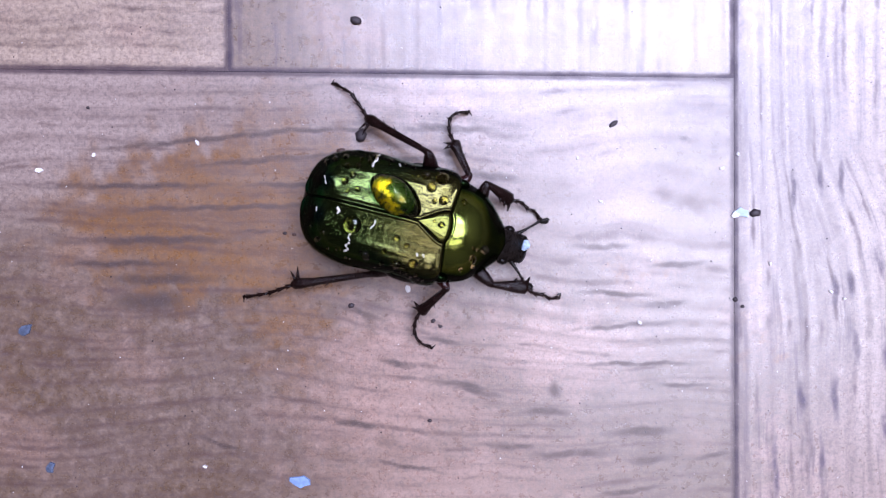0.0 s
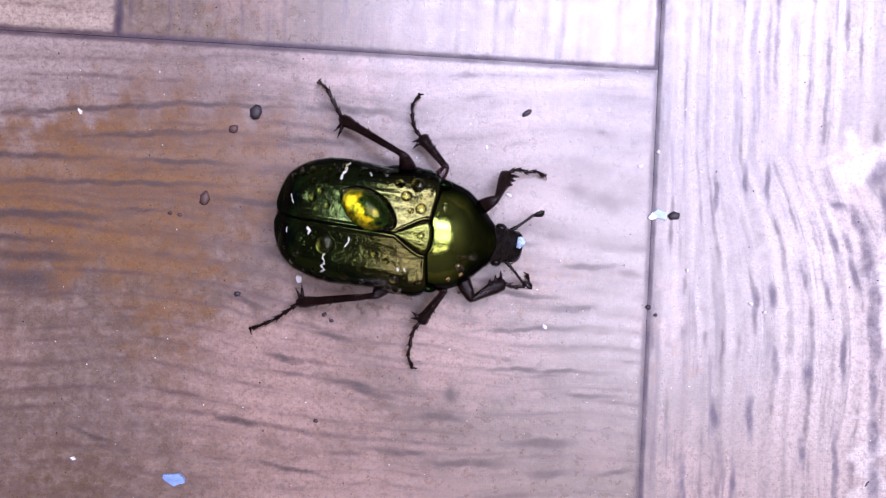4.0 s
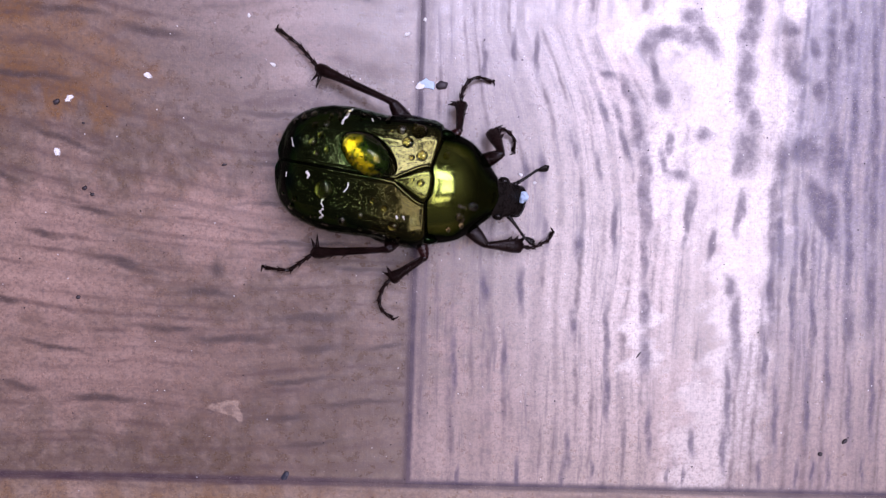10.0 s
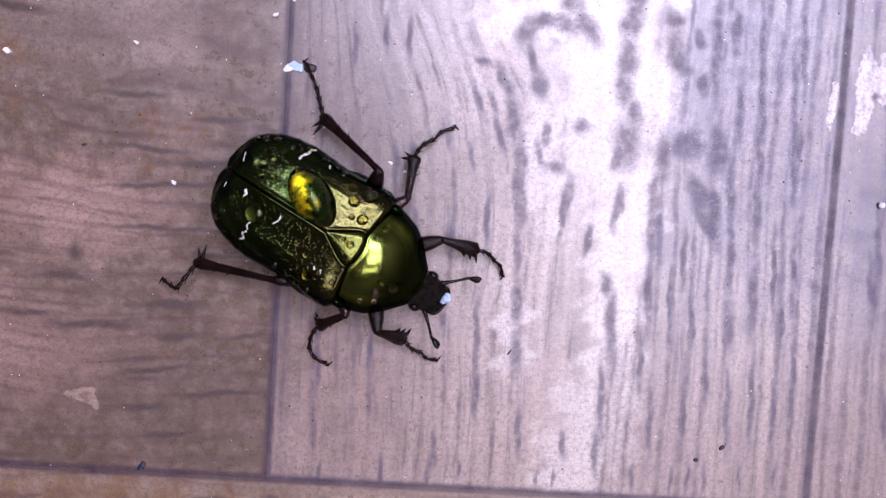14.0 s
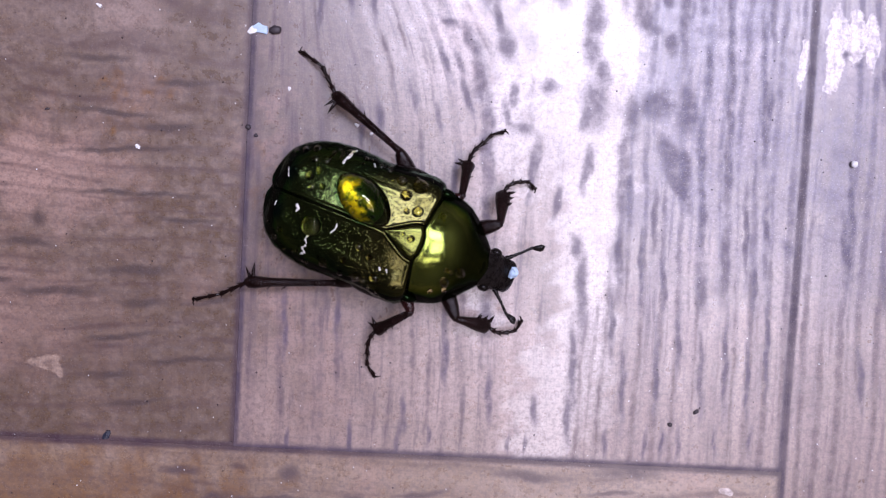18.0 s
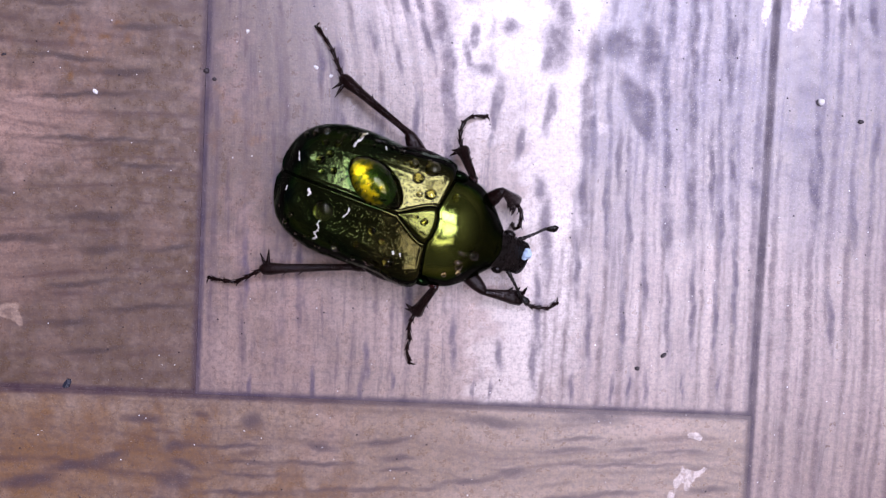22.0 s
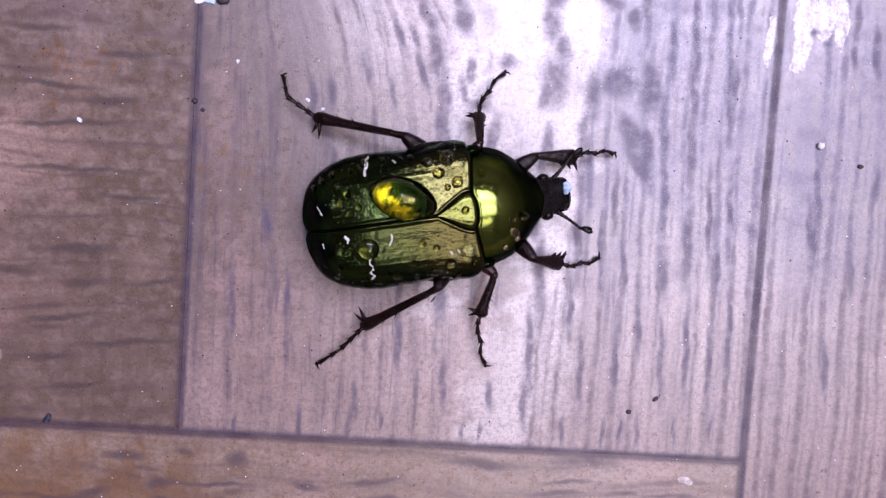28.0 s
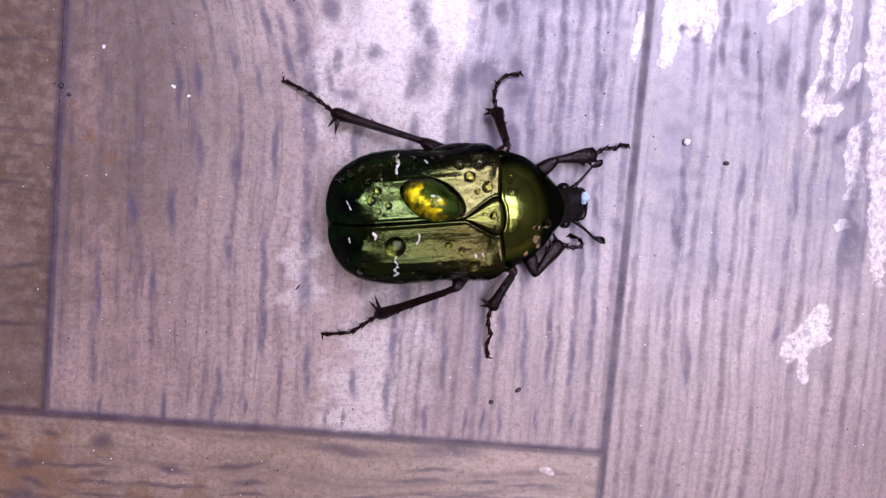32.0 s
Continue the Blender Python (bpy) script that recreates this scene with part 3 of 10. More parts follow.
def shell_material(name, inner, outer, rough, pits, grain=0.25, wet=False, broad=1.2):
    """Beetle shell: metallic, finely pitted, gold in the middle and green at the rim, with shade painted on rim and
    front.
    """
    n = Nodes(name)
    p = n.local()
    sep = n.add("ShaderNodeSeparateXYZ", Vector=p)
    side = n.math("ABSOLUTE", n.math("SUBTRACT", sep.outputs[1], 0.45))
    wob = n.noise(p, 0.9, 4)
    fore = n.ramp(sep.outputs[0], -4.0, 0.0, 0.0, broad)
    # green rim, its colour also darkened for the flanks' dark reflections
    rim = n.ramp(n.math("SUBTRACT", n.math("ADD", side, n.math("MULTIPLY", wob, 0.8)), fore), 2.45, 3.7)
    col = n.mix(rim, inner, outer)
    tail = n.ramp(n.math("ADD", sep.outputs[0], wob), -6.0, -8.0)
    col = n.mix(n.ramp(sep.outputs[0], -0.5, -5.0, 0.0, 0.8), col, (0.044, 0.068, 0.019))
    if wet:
        col = n.mix(n.math("MULTIPLY", n.ramp(sep.outputs[0], -1.8, 0.6, 0.0, 0.65), n.math("SUBTRACT", 1.0, rim)), col, (0.072, 0.064, 0.022))
    col = n.mix(n.math("MULTIPLY", tail, 0.9), col, (0.004, 0.055, 0.032))
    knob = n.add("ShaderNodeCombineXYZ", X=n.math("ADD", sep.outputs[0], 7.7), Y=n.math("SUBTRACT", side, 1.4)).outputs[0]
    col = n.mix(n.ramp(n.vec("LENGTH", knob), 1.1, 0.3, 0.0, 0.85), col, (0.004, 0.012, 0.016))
    # shade towards the front, painted as near-black colour
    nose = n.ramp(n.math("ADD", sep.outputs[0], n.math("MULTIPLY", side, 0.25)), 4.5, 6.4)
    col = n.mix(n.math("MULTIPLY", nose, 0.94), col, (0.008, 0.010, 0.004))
    col = n.mix(n.ramp(n.noise(p, 3.0, 4, 0.7), 0.4, 0.75, 0.0, grain), col, tuple(c * 0.4 for c in inner))
    dull = n.ramp(n.noise(p, 5.0, 3), 0.3, 0.7, rough - 0.04, rough + 0.06)
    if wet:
        # dull, yellow spot and dark ring paint the light bent by the large drop
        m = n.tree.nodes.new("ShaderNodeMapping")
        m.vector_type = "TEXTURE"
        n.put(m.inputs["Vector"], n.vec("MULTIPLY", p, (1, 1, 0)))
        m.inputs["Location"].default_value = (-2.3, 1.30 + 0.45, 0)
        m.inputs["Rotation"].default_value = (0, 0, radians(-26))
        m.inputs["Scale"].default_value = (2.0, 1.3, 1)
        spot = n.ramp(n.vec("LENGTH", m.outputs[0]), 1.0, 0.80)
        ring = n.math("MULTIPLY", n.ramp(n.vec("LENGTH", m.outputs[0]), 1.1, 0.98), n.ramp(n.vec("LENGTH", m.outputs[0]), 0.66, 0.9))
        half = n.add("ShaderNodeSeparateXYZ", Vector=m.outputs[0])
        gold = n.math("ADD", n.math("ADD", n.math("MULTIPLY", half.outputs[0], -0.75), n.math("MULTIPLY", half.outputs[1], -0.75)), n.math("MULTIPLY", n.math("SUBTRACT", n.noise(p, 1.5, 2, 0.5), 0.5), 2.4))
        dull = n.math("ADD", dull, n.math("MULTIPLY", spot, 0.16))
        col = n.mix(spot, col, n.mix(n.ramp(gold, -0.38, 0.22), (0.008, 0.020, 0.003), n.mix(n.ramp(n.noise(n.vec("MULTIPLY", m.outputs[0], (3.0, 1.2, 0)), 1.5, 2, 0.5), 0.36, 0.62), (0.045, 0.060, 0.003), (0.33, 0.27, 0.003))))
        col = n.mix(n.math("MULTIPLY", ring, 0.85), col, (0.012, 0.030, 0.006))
    cells = n.add("ShaderNodeTexVoronoi", Vector=p, Scale=5.2, Randomness=0.9)
    pit = n.ramp(cells.outputs["Distance"], 0.10, 0.34)
    rows = n.noise(n.vec("MULTIPLY", p, (0.8, 3.5, 1)), 1.0, 3)
    h = n.math("ADD", n.math("MULTIPLY", pit, pits), n.math("ADD", n.math("MULTIPLY", rows, 1.4 * pits), n.math("ADD", n.math("MULTIPLY", n.noise(p, 1.6, 3), 2.6 * pits), n.math("MULTIPLY", n.noise(p, 14, 2), 0.3))))
    return n.finish(Base_Color=col, Metallic=0.96, Roughness=dull,
                    Normal=n.bump(h, 0.000015, 0.8), Coat_Weight=0.04, Coat_Roughness=0.05, Specular_Tint=(0.10, 0.20, 0.10))


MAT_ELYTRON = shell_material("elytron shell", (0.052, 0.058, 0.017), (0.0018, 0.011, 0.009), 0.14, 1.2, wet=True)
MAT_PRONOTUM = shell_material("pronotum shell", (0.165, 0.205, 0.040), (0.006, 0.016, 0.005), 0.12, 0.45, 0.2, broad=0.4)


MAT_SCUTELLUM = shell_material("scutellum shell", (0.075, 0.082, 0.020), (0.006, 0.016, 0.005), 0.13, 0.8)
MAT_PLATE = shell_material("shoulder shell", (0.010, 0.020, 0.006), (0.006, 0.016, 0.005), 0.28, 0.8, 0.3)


def chitin_material(name, colour, rough, metal=0.2, shine=0.36, relief=0.00003):
    n = Nodes(name)
    p = n.local()
    a = n.noise(p, 2.2, 4)
    col = n.mix(n.ramp(a, 0.35, 0.7), tuple(c * 0.45 for c in colour), colour)
    h = n.math("ADD", n.noise(n.vec("MULTIPLY", p, (0.6, 4, 4)), 2.0, 3), n.noise(p, 9.0, 2))
    return n.finish(Base_Color=col, Metallic=metal, Roughness=n.ramp(a, 0.3, 0.7, rough - 0.07, rough + 0.1), Normal=n.bump(h, relief, 0.9), Specular_IOR_Level=shine)


MAT_BLACK = chitin_material("black chitin", (0.009, 0.007, 0.006), 0.28, 0.05, 0.18)
MAT_LEG = chitin_material("dark brown leg", (0.011, 0.0045, 0.004), 0.17, 0.05, 0.22, 0.00006)
MAT_RED = chitin_material("reddish leg root", (0.036, 0.008, 0.008), 0.26, 0.05)
MAT_HAIR = plain("yellow hair", (0.22, 0.13, 0.05), 0.6, 0, 0.3, 3.0)
MAT_WHITE = plain("white scales", (0.66, 0.65, 0.60), 0.7, 0, 0.25, 3.0)
MAT_BLUE = plain("pale blue paint", (0.50, 0.66, 0.84), 0.55, 0, 0.35, 2.0)
MAT_CHIP_WHITE = plain("white paint", (0.80, 0.80, 0.80), 0.6, 0, 0.2, 2.0)
MAT_CHIP_BLUE = plain("blue paint", (0.22, 0.34, 0.62), 0.6, 0, 0.35, 2.0)
MAT_CHIP_DULL = plain("dull blue paint", (0.085, 0.115, 0.19), 0.6, 0, 0.6, 2.0)
MAT_CHIP_DARK = plain("slate blue paint", (0.022, 0.026, 0.048), 0.5, 0, 0.6, 2.0)
MAT_SEED = plain("dark seed", (0.040, 0.030, 0.036), 0.6, 0, 0.4, 2.0)
MAT_SEED_RED = plain("brown seed", (0.10, 0.052, 0.044), 0.6, 0, 0.4, 2.0)


def water_material():
    n = Nodes("water")
    # yellow tint stands in for light the drops focus on the shell
    return n.finish(Base_Color=(1.0, 0.93, 0.45), Roughness=0.0, IOR=1.333, Transmission_Weight=1.0)


MAT_WATER = water_material()


def glass_material():
    n = Nodes("window glass")
    return n.finish(Base_Color=(0.95, 0.97, 0.96), Roughness=0.0, IOR=1.45, Transmission_Weight=1.0)


MAT_GLASS = glass_material()


# ---- mesh helpers ----
MM = 0.001


def part(name, bm, material, parent=None, label="", smooth=True):
    """Links a bmesh, built in millimetres, as one mesh object under its parent."""
    bmesh.ops.scale(bm, vec=(MM, MM, MM), verts=bm.verts)
    bmesh.ops.recalc_face_normals(bm, faces=bm.faces)
    mesh = bpy.data.meshes.new(name)
    bm.to_mesh(mesh)
    bm.free()
    mesh.materials.append(material)
    for face in mesh.polygons:
        face.use_smooth = smooth
    ob = new(name, mesh)
    ob.parent = parent
    if label:
        tagged(ob, label)
    return ob


def sheet(bm, nu, nv, place, closed=False):
    """A grid of faces through place(u, v), u and v from 0 to 1; closed: v runs round."""
    grid = [[bm.verts.new(place(i / nu, j / nv)) for j in range(nv if closed else nv + 1)] for i in range(nu + 1)]
    span = nv
    for i in range(nu):
        for j in range(span):
            k = (j + 1) % nv if closed else j + 1
            bm.faces.new((grid[i][j], grid[i + 1][j], grid[i + 1][k], grid[i][k]))
    return grid


def tube(bm, stations, sides=8, caps=True):
    """A tube through stations (centre, radius across, radius up); rings stand square to the way."""
    rings = []
    for i, (c, ra, rb) in enumerate(stations):
        a, b = Vector(stations[max(i - 1, 0)][0]), Vector(stations[min(i + 1, len(stations) - 1)][0])
        way = (b - a).normalized()
        up = Vector((0, 0, 1)) if abs(way.z) < 0.9 else Vector((1, 0, 0))
        across = way.cross(up).normalized()
        up = across.cross(way).normalized()
        rings.append([bm.verts.new(Vector(c) + across * (ra * math.cos(2 * math.pi * k / sides)) + up * (rb * math.sin(2 * math.pi * k / sides))) for k in range(sides)])
    for r, s in zip(rings, rings[1:]):
        for k in range(sides):
            bm.faces.new((r[k], r[(k + 1) % sides], s[(k + 1) % sides], s[k]))
    if caps:
        bm.faces.new(rings[0])
        bm.faces.new(rings[-1][::-1])


def ball(bm, centre, radii, segments=12, rings=8):
    made = bmesh.ops.create_uvsphere(bm, u_segments=segments, v_segments=rings, radius=1.0)
    for v in made["verts"]:
        v.co = Vector(centre) + Vector([v.co[i] * radii[i] for i in range(3)])


def box(bm, lo, hi):
    made = bmesh.ops.create_cube(bm, size=1.0)
    for v in made["verts"]:
        v.co = Vector([lo[i] + (hi[i] - lo[i]) * (v.co[i] + 0.5) for i in range(3)])


def spike(bm, root, tip, radius):
    tube(bm, [(root, radius, radius), (tuple((Vector(root) + Vector(tip)) / 2), radius * 0.7, radius * 0.7), (tip, radius * 0.08, radius * 0.08)], 6)


# ---- the room ----
def slab(name, lo, hi, material):
    bm = bmesh.new()
    box(bm, [c * 1000 for c in lo], [c * 1000 for c in hi])
    return part(name, bm, material, None, smooth=False)


ROOM = (-1.9, 2.1, -2.2, 2.45, CEIL)
floor = tagged(slab("floor", (ROOM[0], ROOM[2], -0.05), (ROOM[1], ROOM[3], -0.00007), MAT_JOINT), "vinyl floor printed with pale violet wood planks", "floor", kind="structure")
# walls and ceiling are unseen, added dark to keep bounced light low
for nm, lo, hi in (("wall_west", (ROOM[0] - 0.2, ROOM[2] - 0.2, -0.05), (ROOM[0], ROOM[3] + 0.2, CEIL)),
                   ("wall_east", (ROOM[1], ROOM[2] - 0.2, -0.05), (ROOM[1] + 0.2, ROOM[3] + 0.2, CEIL)),
                   ("wall_south", (ROOM[0], ROOM[2] - 0.2, -0.05), (ROOM[1], ROOM[2], CEIL)),
                   ("wall_north", (ROOM[0], ROOM[3], -0.05), (ROOM[1], ROOM[3] + 0.2, CEIL))):
    tagged(slab(nm, lo, hi, MAT_WALL), "unseen plain wall added round the floor", "wall", kind="structure")


def ceiling_with_unseen_windows():
    bm = bmesh.new()
    xs = sorted({ROOM[0] - 0.2, ROOM[1] + 0.2, *[v for w in UNSEEN_WINDOWS for v in w[0:2]]})
    ys = sorted({ROOM[2] - 0.2, ROOM[3] + 0.2, *[v for w in UNSEEN_WINDOWS for v in w[2:4]]})
    for x0, x1 in zip(xs, xs[1:]):
        for y0, y1 in zip(ys, ys[1:]):
            mx, my = (x0 + x1) / 2, (y0 + y1) / 2
            if not any(w[0] < mx < w[1] and w[2] < my < w[3] for w in UNSEEN_WINDOWS):
                box(bm, (x0 * 1000, y0 * 1000, CEIL * 1000), (x1 * 1000, y1 * 1000, CEIL * 1000 + 150))
    tagged(part("ceiling", bm, MAT_CEILING, None, smooth=False), "unseen plain ceiling added overhead, with three roof windows", "ceiling", kind="structure")
    for i, (x0, x1, y0, y1, _, _) in enumerate(UNSEEN_WINDOWS):
        win = tagged(new("window_" + str(i + 1)), "unseen white framed roof window letting in pale daylight", "window", kind="structure")
        win.location = ((x0 + x1) / 2, (y0 + y1) / 2, CEIL + 0.15)
        w, h = (x1 - x0) * 500, (y1 - y0) * 500
        bm = bmesh.new()
        for lo, hi in (((-w - 40, -h - 40, 0), (-w, h + 40, 50)), ((w, -h - 40, 0), (w + 40, h + 40, 50)), ((-w, -h - 40, 0), (w, -h, 50)), ((-w, h, 0), (w, h + 40, 50))):
            box(bm, lo, hi)
        part("window_frame", bm, MAT_FRAME, win, smooth=False)
        bm = bmesh.new()
        box(bm, (-w, -h, 20), (w, h, 26))
        pane = part("pane", bm, MAT_GLASS, win, smooth=False)
        pane.visible_shadow = False


ceiling_with_unseen_windows()


# ---- the beetle: x ahead, y to its left, millimetres ----
MID = 0.45
beetle = tagged(new("beetle"), "wet metallic green rose chafer beetle walking over printed planks", "beetle")


def interp(x, table):
    """A smooth curve through the rows (place, value) of a table."""
    if x <= table[0][0]:
        return table[0][1]
    if x >= table[-1][0]:
        return table[-1][1]
    i = max(k for k in range(len(table) - 1) if table[k][0] <= x)
    (x0, y0), (x1, y1) = table[i], table[i + 1]
    h = x1 - x0
    d = (y1 - y0) / h

    def slope(k):
        if k in (0, len(table) - 1):
            return d
        a = (table[k][1] - table[k - 1][1]) / (table[k][0] - table[k - 1][0])
        b = (table[k + 1][1] - table[k][1]) / (table[k + 1][0] - table[k][0])
        return 2 * a * b / (a + b) if a * b > 0 else 0.0

    m0, m1, f = slope(i), slope(i + 1), (x - x0) / h
    return y0 * (1 + 2 * f) * (1 - f) ** 2 + m0 * h * f * (1 - f) ** 2 + y1 * f * f * (3 - 2 * f) + m1 * h * f * f * (f - 1)


E_WIDE = ((-9.25, 1.2), (-9.14, 1.75), (-8.95, 2.35), (-8.65, 2.95), (-8.2, 3.5), (-7.6, 3.95), (-6.7, 4.38), (-5.5, 4.68), (-4.2, 4.80), (-2.6, 4.72), (-1.0, 4.64), (0.3, 4.74), (1.3, 4.92), (1.8, 4.88), (2.2, 4.66), (2.5, 4.28), (2.75, 3.75))
E_TOP = ((-9.25, 3.2), (-9.0, 4.0), (-8.6, 4.9), (-8, 5.8), (-7.3, 7.02), (-6.2, 7.40), (-4, 7.57), (-1, 7.62), (1, 7.54), (2.7, 7.34), (3.4, 7.22))
P_WIDE = ((2.4, 4.40), (3.3, 4.28), (4.2, 4.08), (5.1, 3.80), (5.8, 3.36), (6.5, 2.78), (7.1, 2.14), (7.75, 1.45))
P_TOP = ((2.4, 7.12), (3.3, 7.14), (4.2, 6.98), (5.2, 6.5), (6.4, 5.4), (7.3, 4.4), (7.8, 3.9))
JOINT = ((0.0, 2.72), (0.7, 2.64), (1.15, 2.47), (1.8, 2.56), (2.6, 2.68), (3.4, 2.86), (4.0, 3.06), (4.7, 3.34))
S_WIDE = ((0.05, 0.02), (0.5, 0.30), (1.1, 0.66), (1.7, 0.97), (2.2, 1.16), (2.5, 1.20), (2.75, 1.12))
H_WIDE = ((7.2, 1.45), (8.3, 1.4), (9.2, 1.2), (9.6, 1.08), (9.85, 0.8))
H_TOP = ((7.2, 4.3), (8.2, 3.7), (9.2, 2.8), (9.85, 2.2))


def dome(x, y, wide, top, low, power=2.6, fall=0.62):
    r = min(abs(y) / max(interp(x, wide), 0.01), 1.0)
    peak = sum(interp(x + d, top) for d in (-0.6, -0.3, 0, 0.3, 0.6)) / 5
    return low + (peak - low) * max(1 - r**power, 0.0) ** fall


def gauss(d, s):
    return math.exp(-((d / s) ** 2))


def elytra_height(x, y):
    a = abs(y)
    front = interp(x, ((-5.0, 0.0), (-0.5, 1.0)))
    z = dome(x, y, E_WIDE, E_TOP, 3.1, 5.0 + 9.0 * front, 0.6)
    z -= (0.16 + 0.04 * front) * (a * a + 0.16) ** 0.5 * min(1.0, max(0.0, (z - 3.1) / 3.0))
    z += 0.09 * gauss(a - 2.75, 0.22) * interp(x, ((-8, 0), (-6.5, 1), (-1, 0.6), (1, 0)))
    z -= 0.05 * gauss(a - 1.45, 0.6) * interp(x, ((-8, 0), (-6, 1), (-1, 0.7), (1, 0)))
    z += 0.62 * gauss(math.hypot(x + 7.75, a - 1.6), 0.8)
    z += 0.12 * gauss(a, 0.22) * interp(x, ((-9, 0), (-7.5, 1), (-1, 1), (0, 0)))
    z += 0.16 * gauss(math.hypot(x - 1.7, a - 3.3), 0.8)
    return z


def pronotum_height(x, y):
    return dome(x, y, P_WIDE, P_TOP, 2.9, 2.3, 0.62)


def joint_shift(y):
    """The waved joint between breast shield and wing cases."""
    return interp(abs(y), JOINT) - 2.72


def bunch(v, most=0.92):
    """0 to 1 with the steps drawn together at both ends."""
    return v - most * math.sin(2 * math.pi * v) / (2 * math.pi)


def elytron(side):
    bm = bmesh.new()

    def place(u, v):
        s = bunch(u, 0.85)
        x = -9.22 + (2.71 + 9.22) * s
        inner = 0.035 + 0.5 * max(0.0, (-8.9 - x) / 0.32) ** 2 if x < 0.1 else 0.035 + interp(x, S_WIDE)
        w = interp(x, E_WIDE) + 0.04 * math.sin(4.3 * x + side) * math.sin(2.1 * x + 0.7)
        if v <= 0.9:
            y = inner + (w - inner) * bunch(v / 0.9)
            z = elytra_height(x, min(y * interp(x, E_WIDE) / w, w * 0.9995))
            z -= 0.18 * gauss(y - inner, 0.045)
            z += 0.05 * gauss(y - inner - 0.17, 0.09)
            z -= 0.18 * gauss(s - 1, 0.0045) - 0.04 * gauss(s - 0.98, 0.010)
        else:
            k = (v - 0.9) / 0.1
            y, z = w - 0.55 * k, 3.1 - 0.55 * k
        return (x + joint_shift(y) * max(0.0, (s - 0.72) / 0.28) ** 2, side * y + MID, z)

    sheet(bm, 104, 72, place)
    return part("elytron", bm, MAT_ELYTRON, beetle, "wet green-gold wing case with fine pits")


elytra = {1: elytron(1), -1: elytron(-1)}


def body_parts():
    bm = bmesh.new()

    def scut(u, v):
        x = 0.08 + 2.62 * u
        w = interp(x, S_WIDE)
        s = bunch(v, 0.8) * 2 - 1
        z = elytra_height(x, 0.5) + 0.02 - 0.14 * abs(s) ** 6 - 0.16 * gauss(x - 2.68, 0.06) + 0.04 * (1 - s * s) - 0.03 * gauss(s, 0.5)
        return (x + joint_shift(s * w) * u**3, s * w + MID, z)

    sheet(bm, 26, 26, scut)
    part("scutellum", bm, MAT_SCUTELLUM, beetle, "small triangular shield between the wing cases")

    bm = bmesh.new()

    def pron(u, v):
        s, f = 2 * bunch(v, 0.7) - 1, bunch(u, 0.8)
        x = 2.75 + (7.75 - 2.75) * f
        w = interp(x, P_WIDE)
        y = s * w
        z = pronotum_height(x, y * 0.9995)
        z -= 0.18 * gauss(f, 0.008) - 0.04 * gauss(f - 0.03, 0.02) + 0.14 * gauss(f - 1, 0.03)
        # a thin raised rim along the sides
        z += 0.10 * gauss(abs(s) - 0.975, 0.02)
        z -= 0.10 * gauss(math.hypot(x - 4.6, abs(y) - 3.1), 0.35)
        return (x - 0.25 * s * s * f + joint_shift(y) * (1 - f) ** 2, y + MID, z)

    grid = sheet(bm, 56, 72, pron)
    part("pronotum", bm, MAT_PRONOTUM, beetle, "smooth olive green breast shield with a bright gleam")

    bm = bmesh.new()

    def head(u, v):
        a = 2 * math.pi * v
        x = 7.0 + 2.9 * u
        w, top = interp(x, H_WIDE), interp(x, H_TOP)
        shrink = 1.0 if u < 0.92 else 0.6 + 0.4 * (1 - (u - 0.92) / 0.08)
        c, s = math.cos(a), math.sin(a)
        y = w * shrink * math.copysign(abs(c) ** 0.7, c)
        z = (top + 1.6) / 2 + (top - 1.6) / 2 * math.copysign(abs(s) ** 0.8, s)
        if s > 0 and 0.45 < u < 0.97:
            z -= 0.14 * gauss(y, 0.45)
        return (x, y + MID, z)

    rings = sheet(bm, 18, 24, head, True)
    bm.faces.new(rings[0])
    bm.faces.new(rings[-1][::-1])
    skull = part("head", bm, MAT_BLACK, beetle, "small dark pitted head")
    bm = bmesh.new()
    tube(bm, [((9.0 + 0.85 * math.sin(math.pi * k / 12) ** 0.5, MID + 1.16 * math.cos(math.pi * k / 12), 2.75 - 0.35 * math.sin(math.pi * k / 12)), 0.10, 0.12) for k in range(13)], 6)
    part("head_rim", bm, MAT_BLACK, skull)
    for s in (1, -1):
        bm = bmesh.new()
        ball(bm, (7.95, 1.34 * s + MID, 3.0), (0.46, 0.34, 0.48), 16, 10)
        part("eye", bm, MAT_BLACK, skull, "round shiny black eye")
    bm = bmesh.new()
    ball(bm, (9.72, 0.42 + MID, 2.55), (0.34, 0.50, 0.22), 10, 6)
    for v in bm.verts:
        v.co += Vector((0.10 * math.sin(9 * v.co.y), 0.05 * math.sin(11 * v.co.x), 0.08 * math.sin(13 * v.co.y + 5 * v.co.x)))
    part("flake", bm, MAT_BLUE, skull, "pale blue paint flake stuck on the head", smooth=False)

    for s in (1, -1):
        bm = bmesh.new()
        way = [(8.75, 1.15, 2.5), (9.25, 1.6, 2.55), (9.75, 2.05, 2.5), (10.2, 2.5, 2.4), (10.45, 2.75, 2.35)]
        rad = [0.20, 0.13, 0.10, 0.10, 0.12]
        stations = []
        for i in range(len(way) - 1):
            for k in range(4):
                f = k / 4
                c = [way[i][j] + (way[i + 1][j] - way[i][j]) * f for j in range(3)]
                stations.append(((c[0], c[1] * s + MID, c[2]), (rad[i] + (rad[i + 1] - rad[i]) * f) * (1.18 if k % 2 else 0.9), rad[i] * (1.15 if k % 2 else 0.9)))
        tube(bm, stations, 8)
        feeler = part("antenna", bm, MAT_BLACK, beetle, "short black feeler with a fanned club")
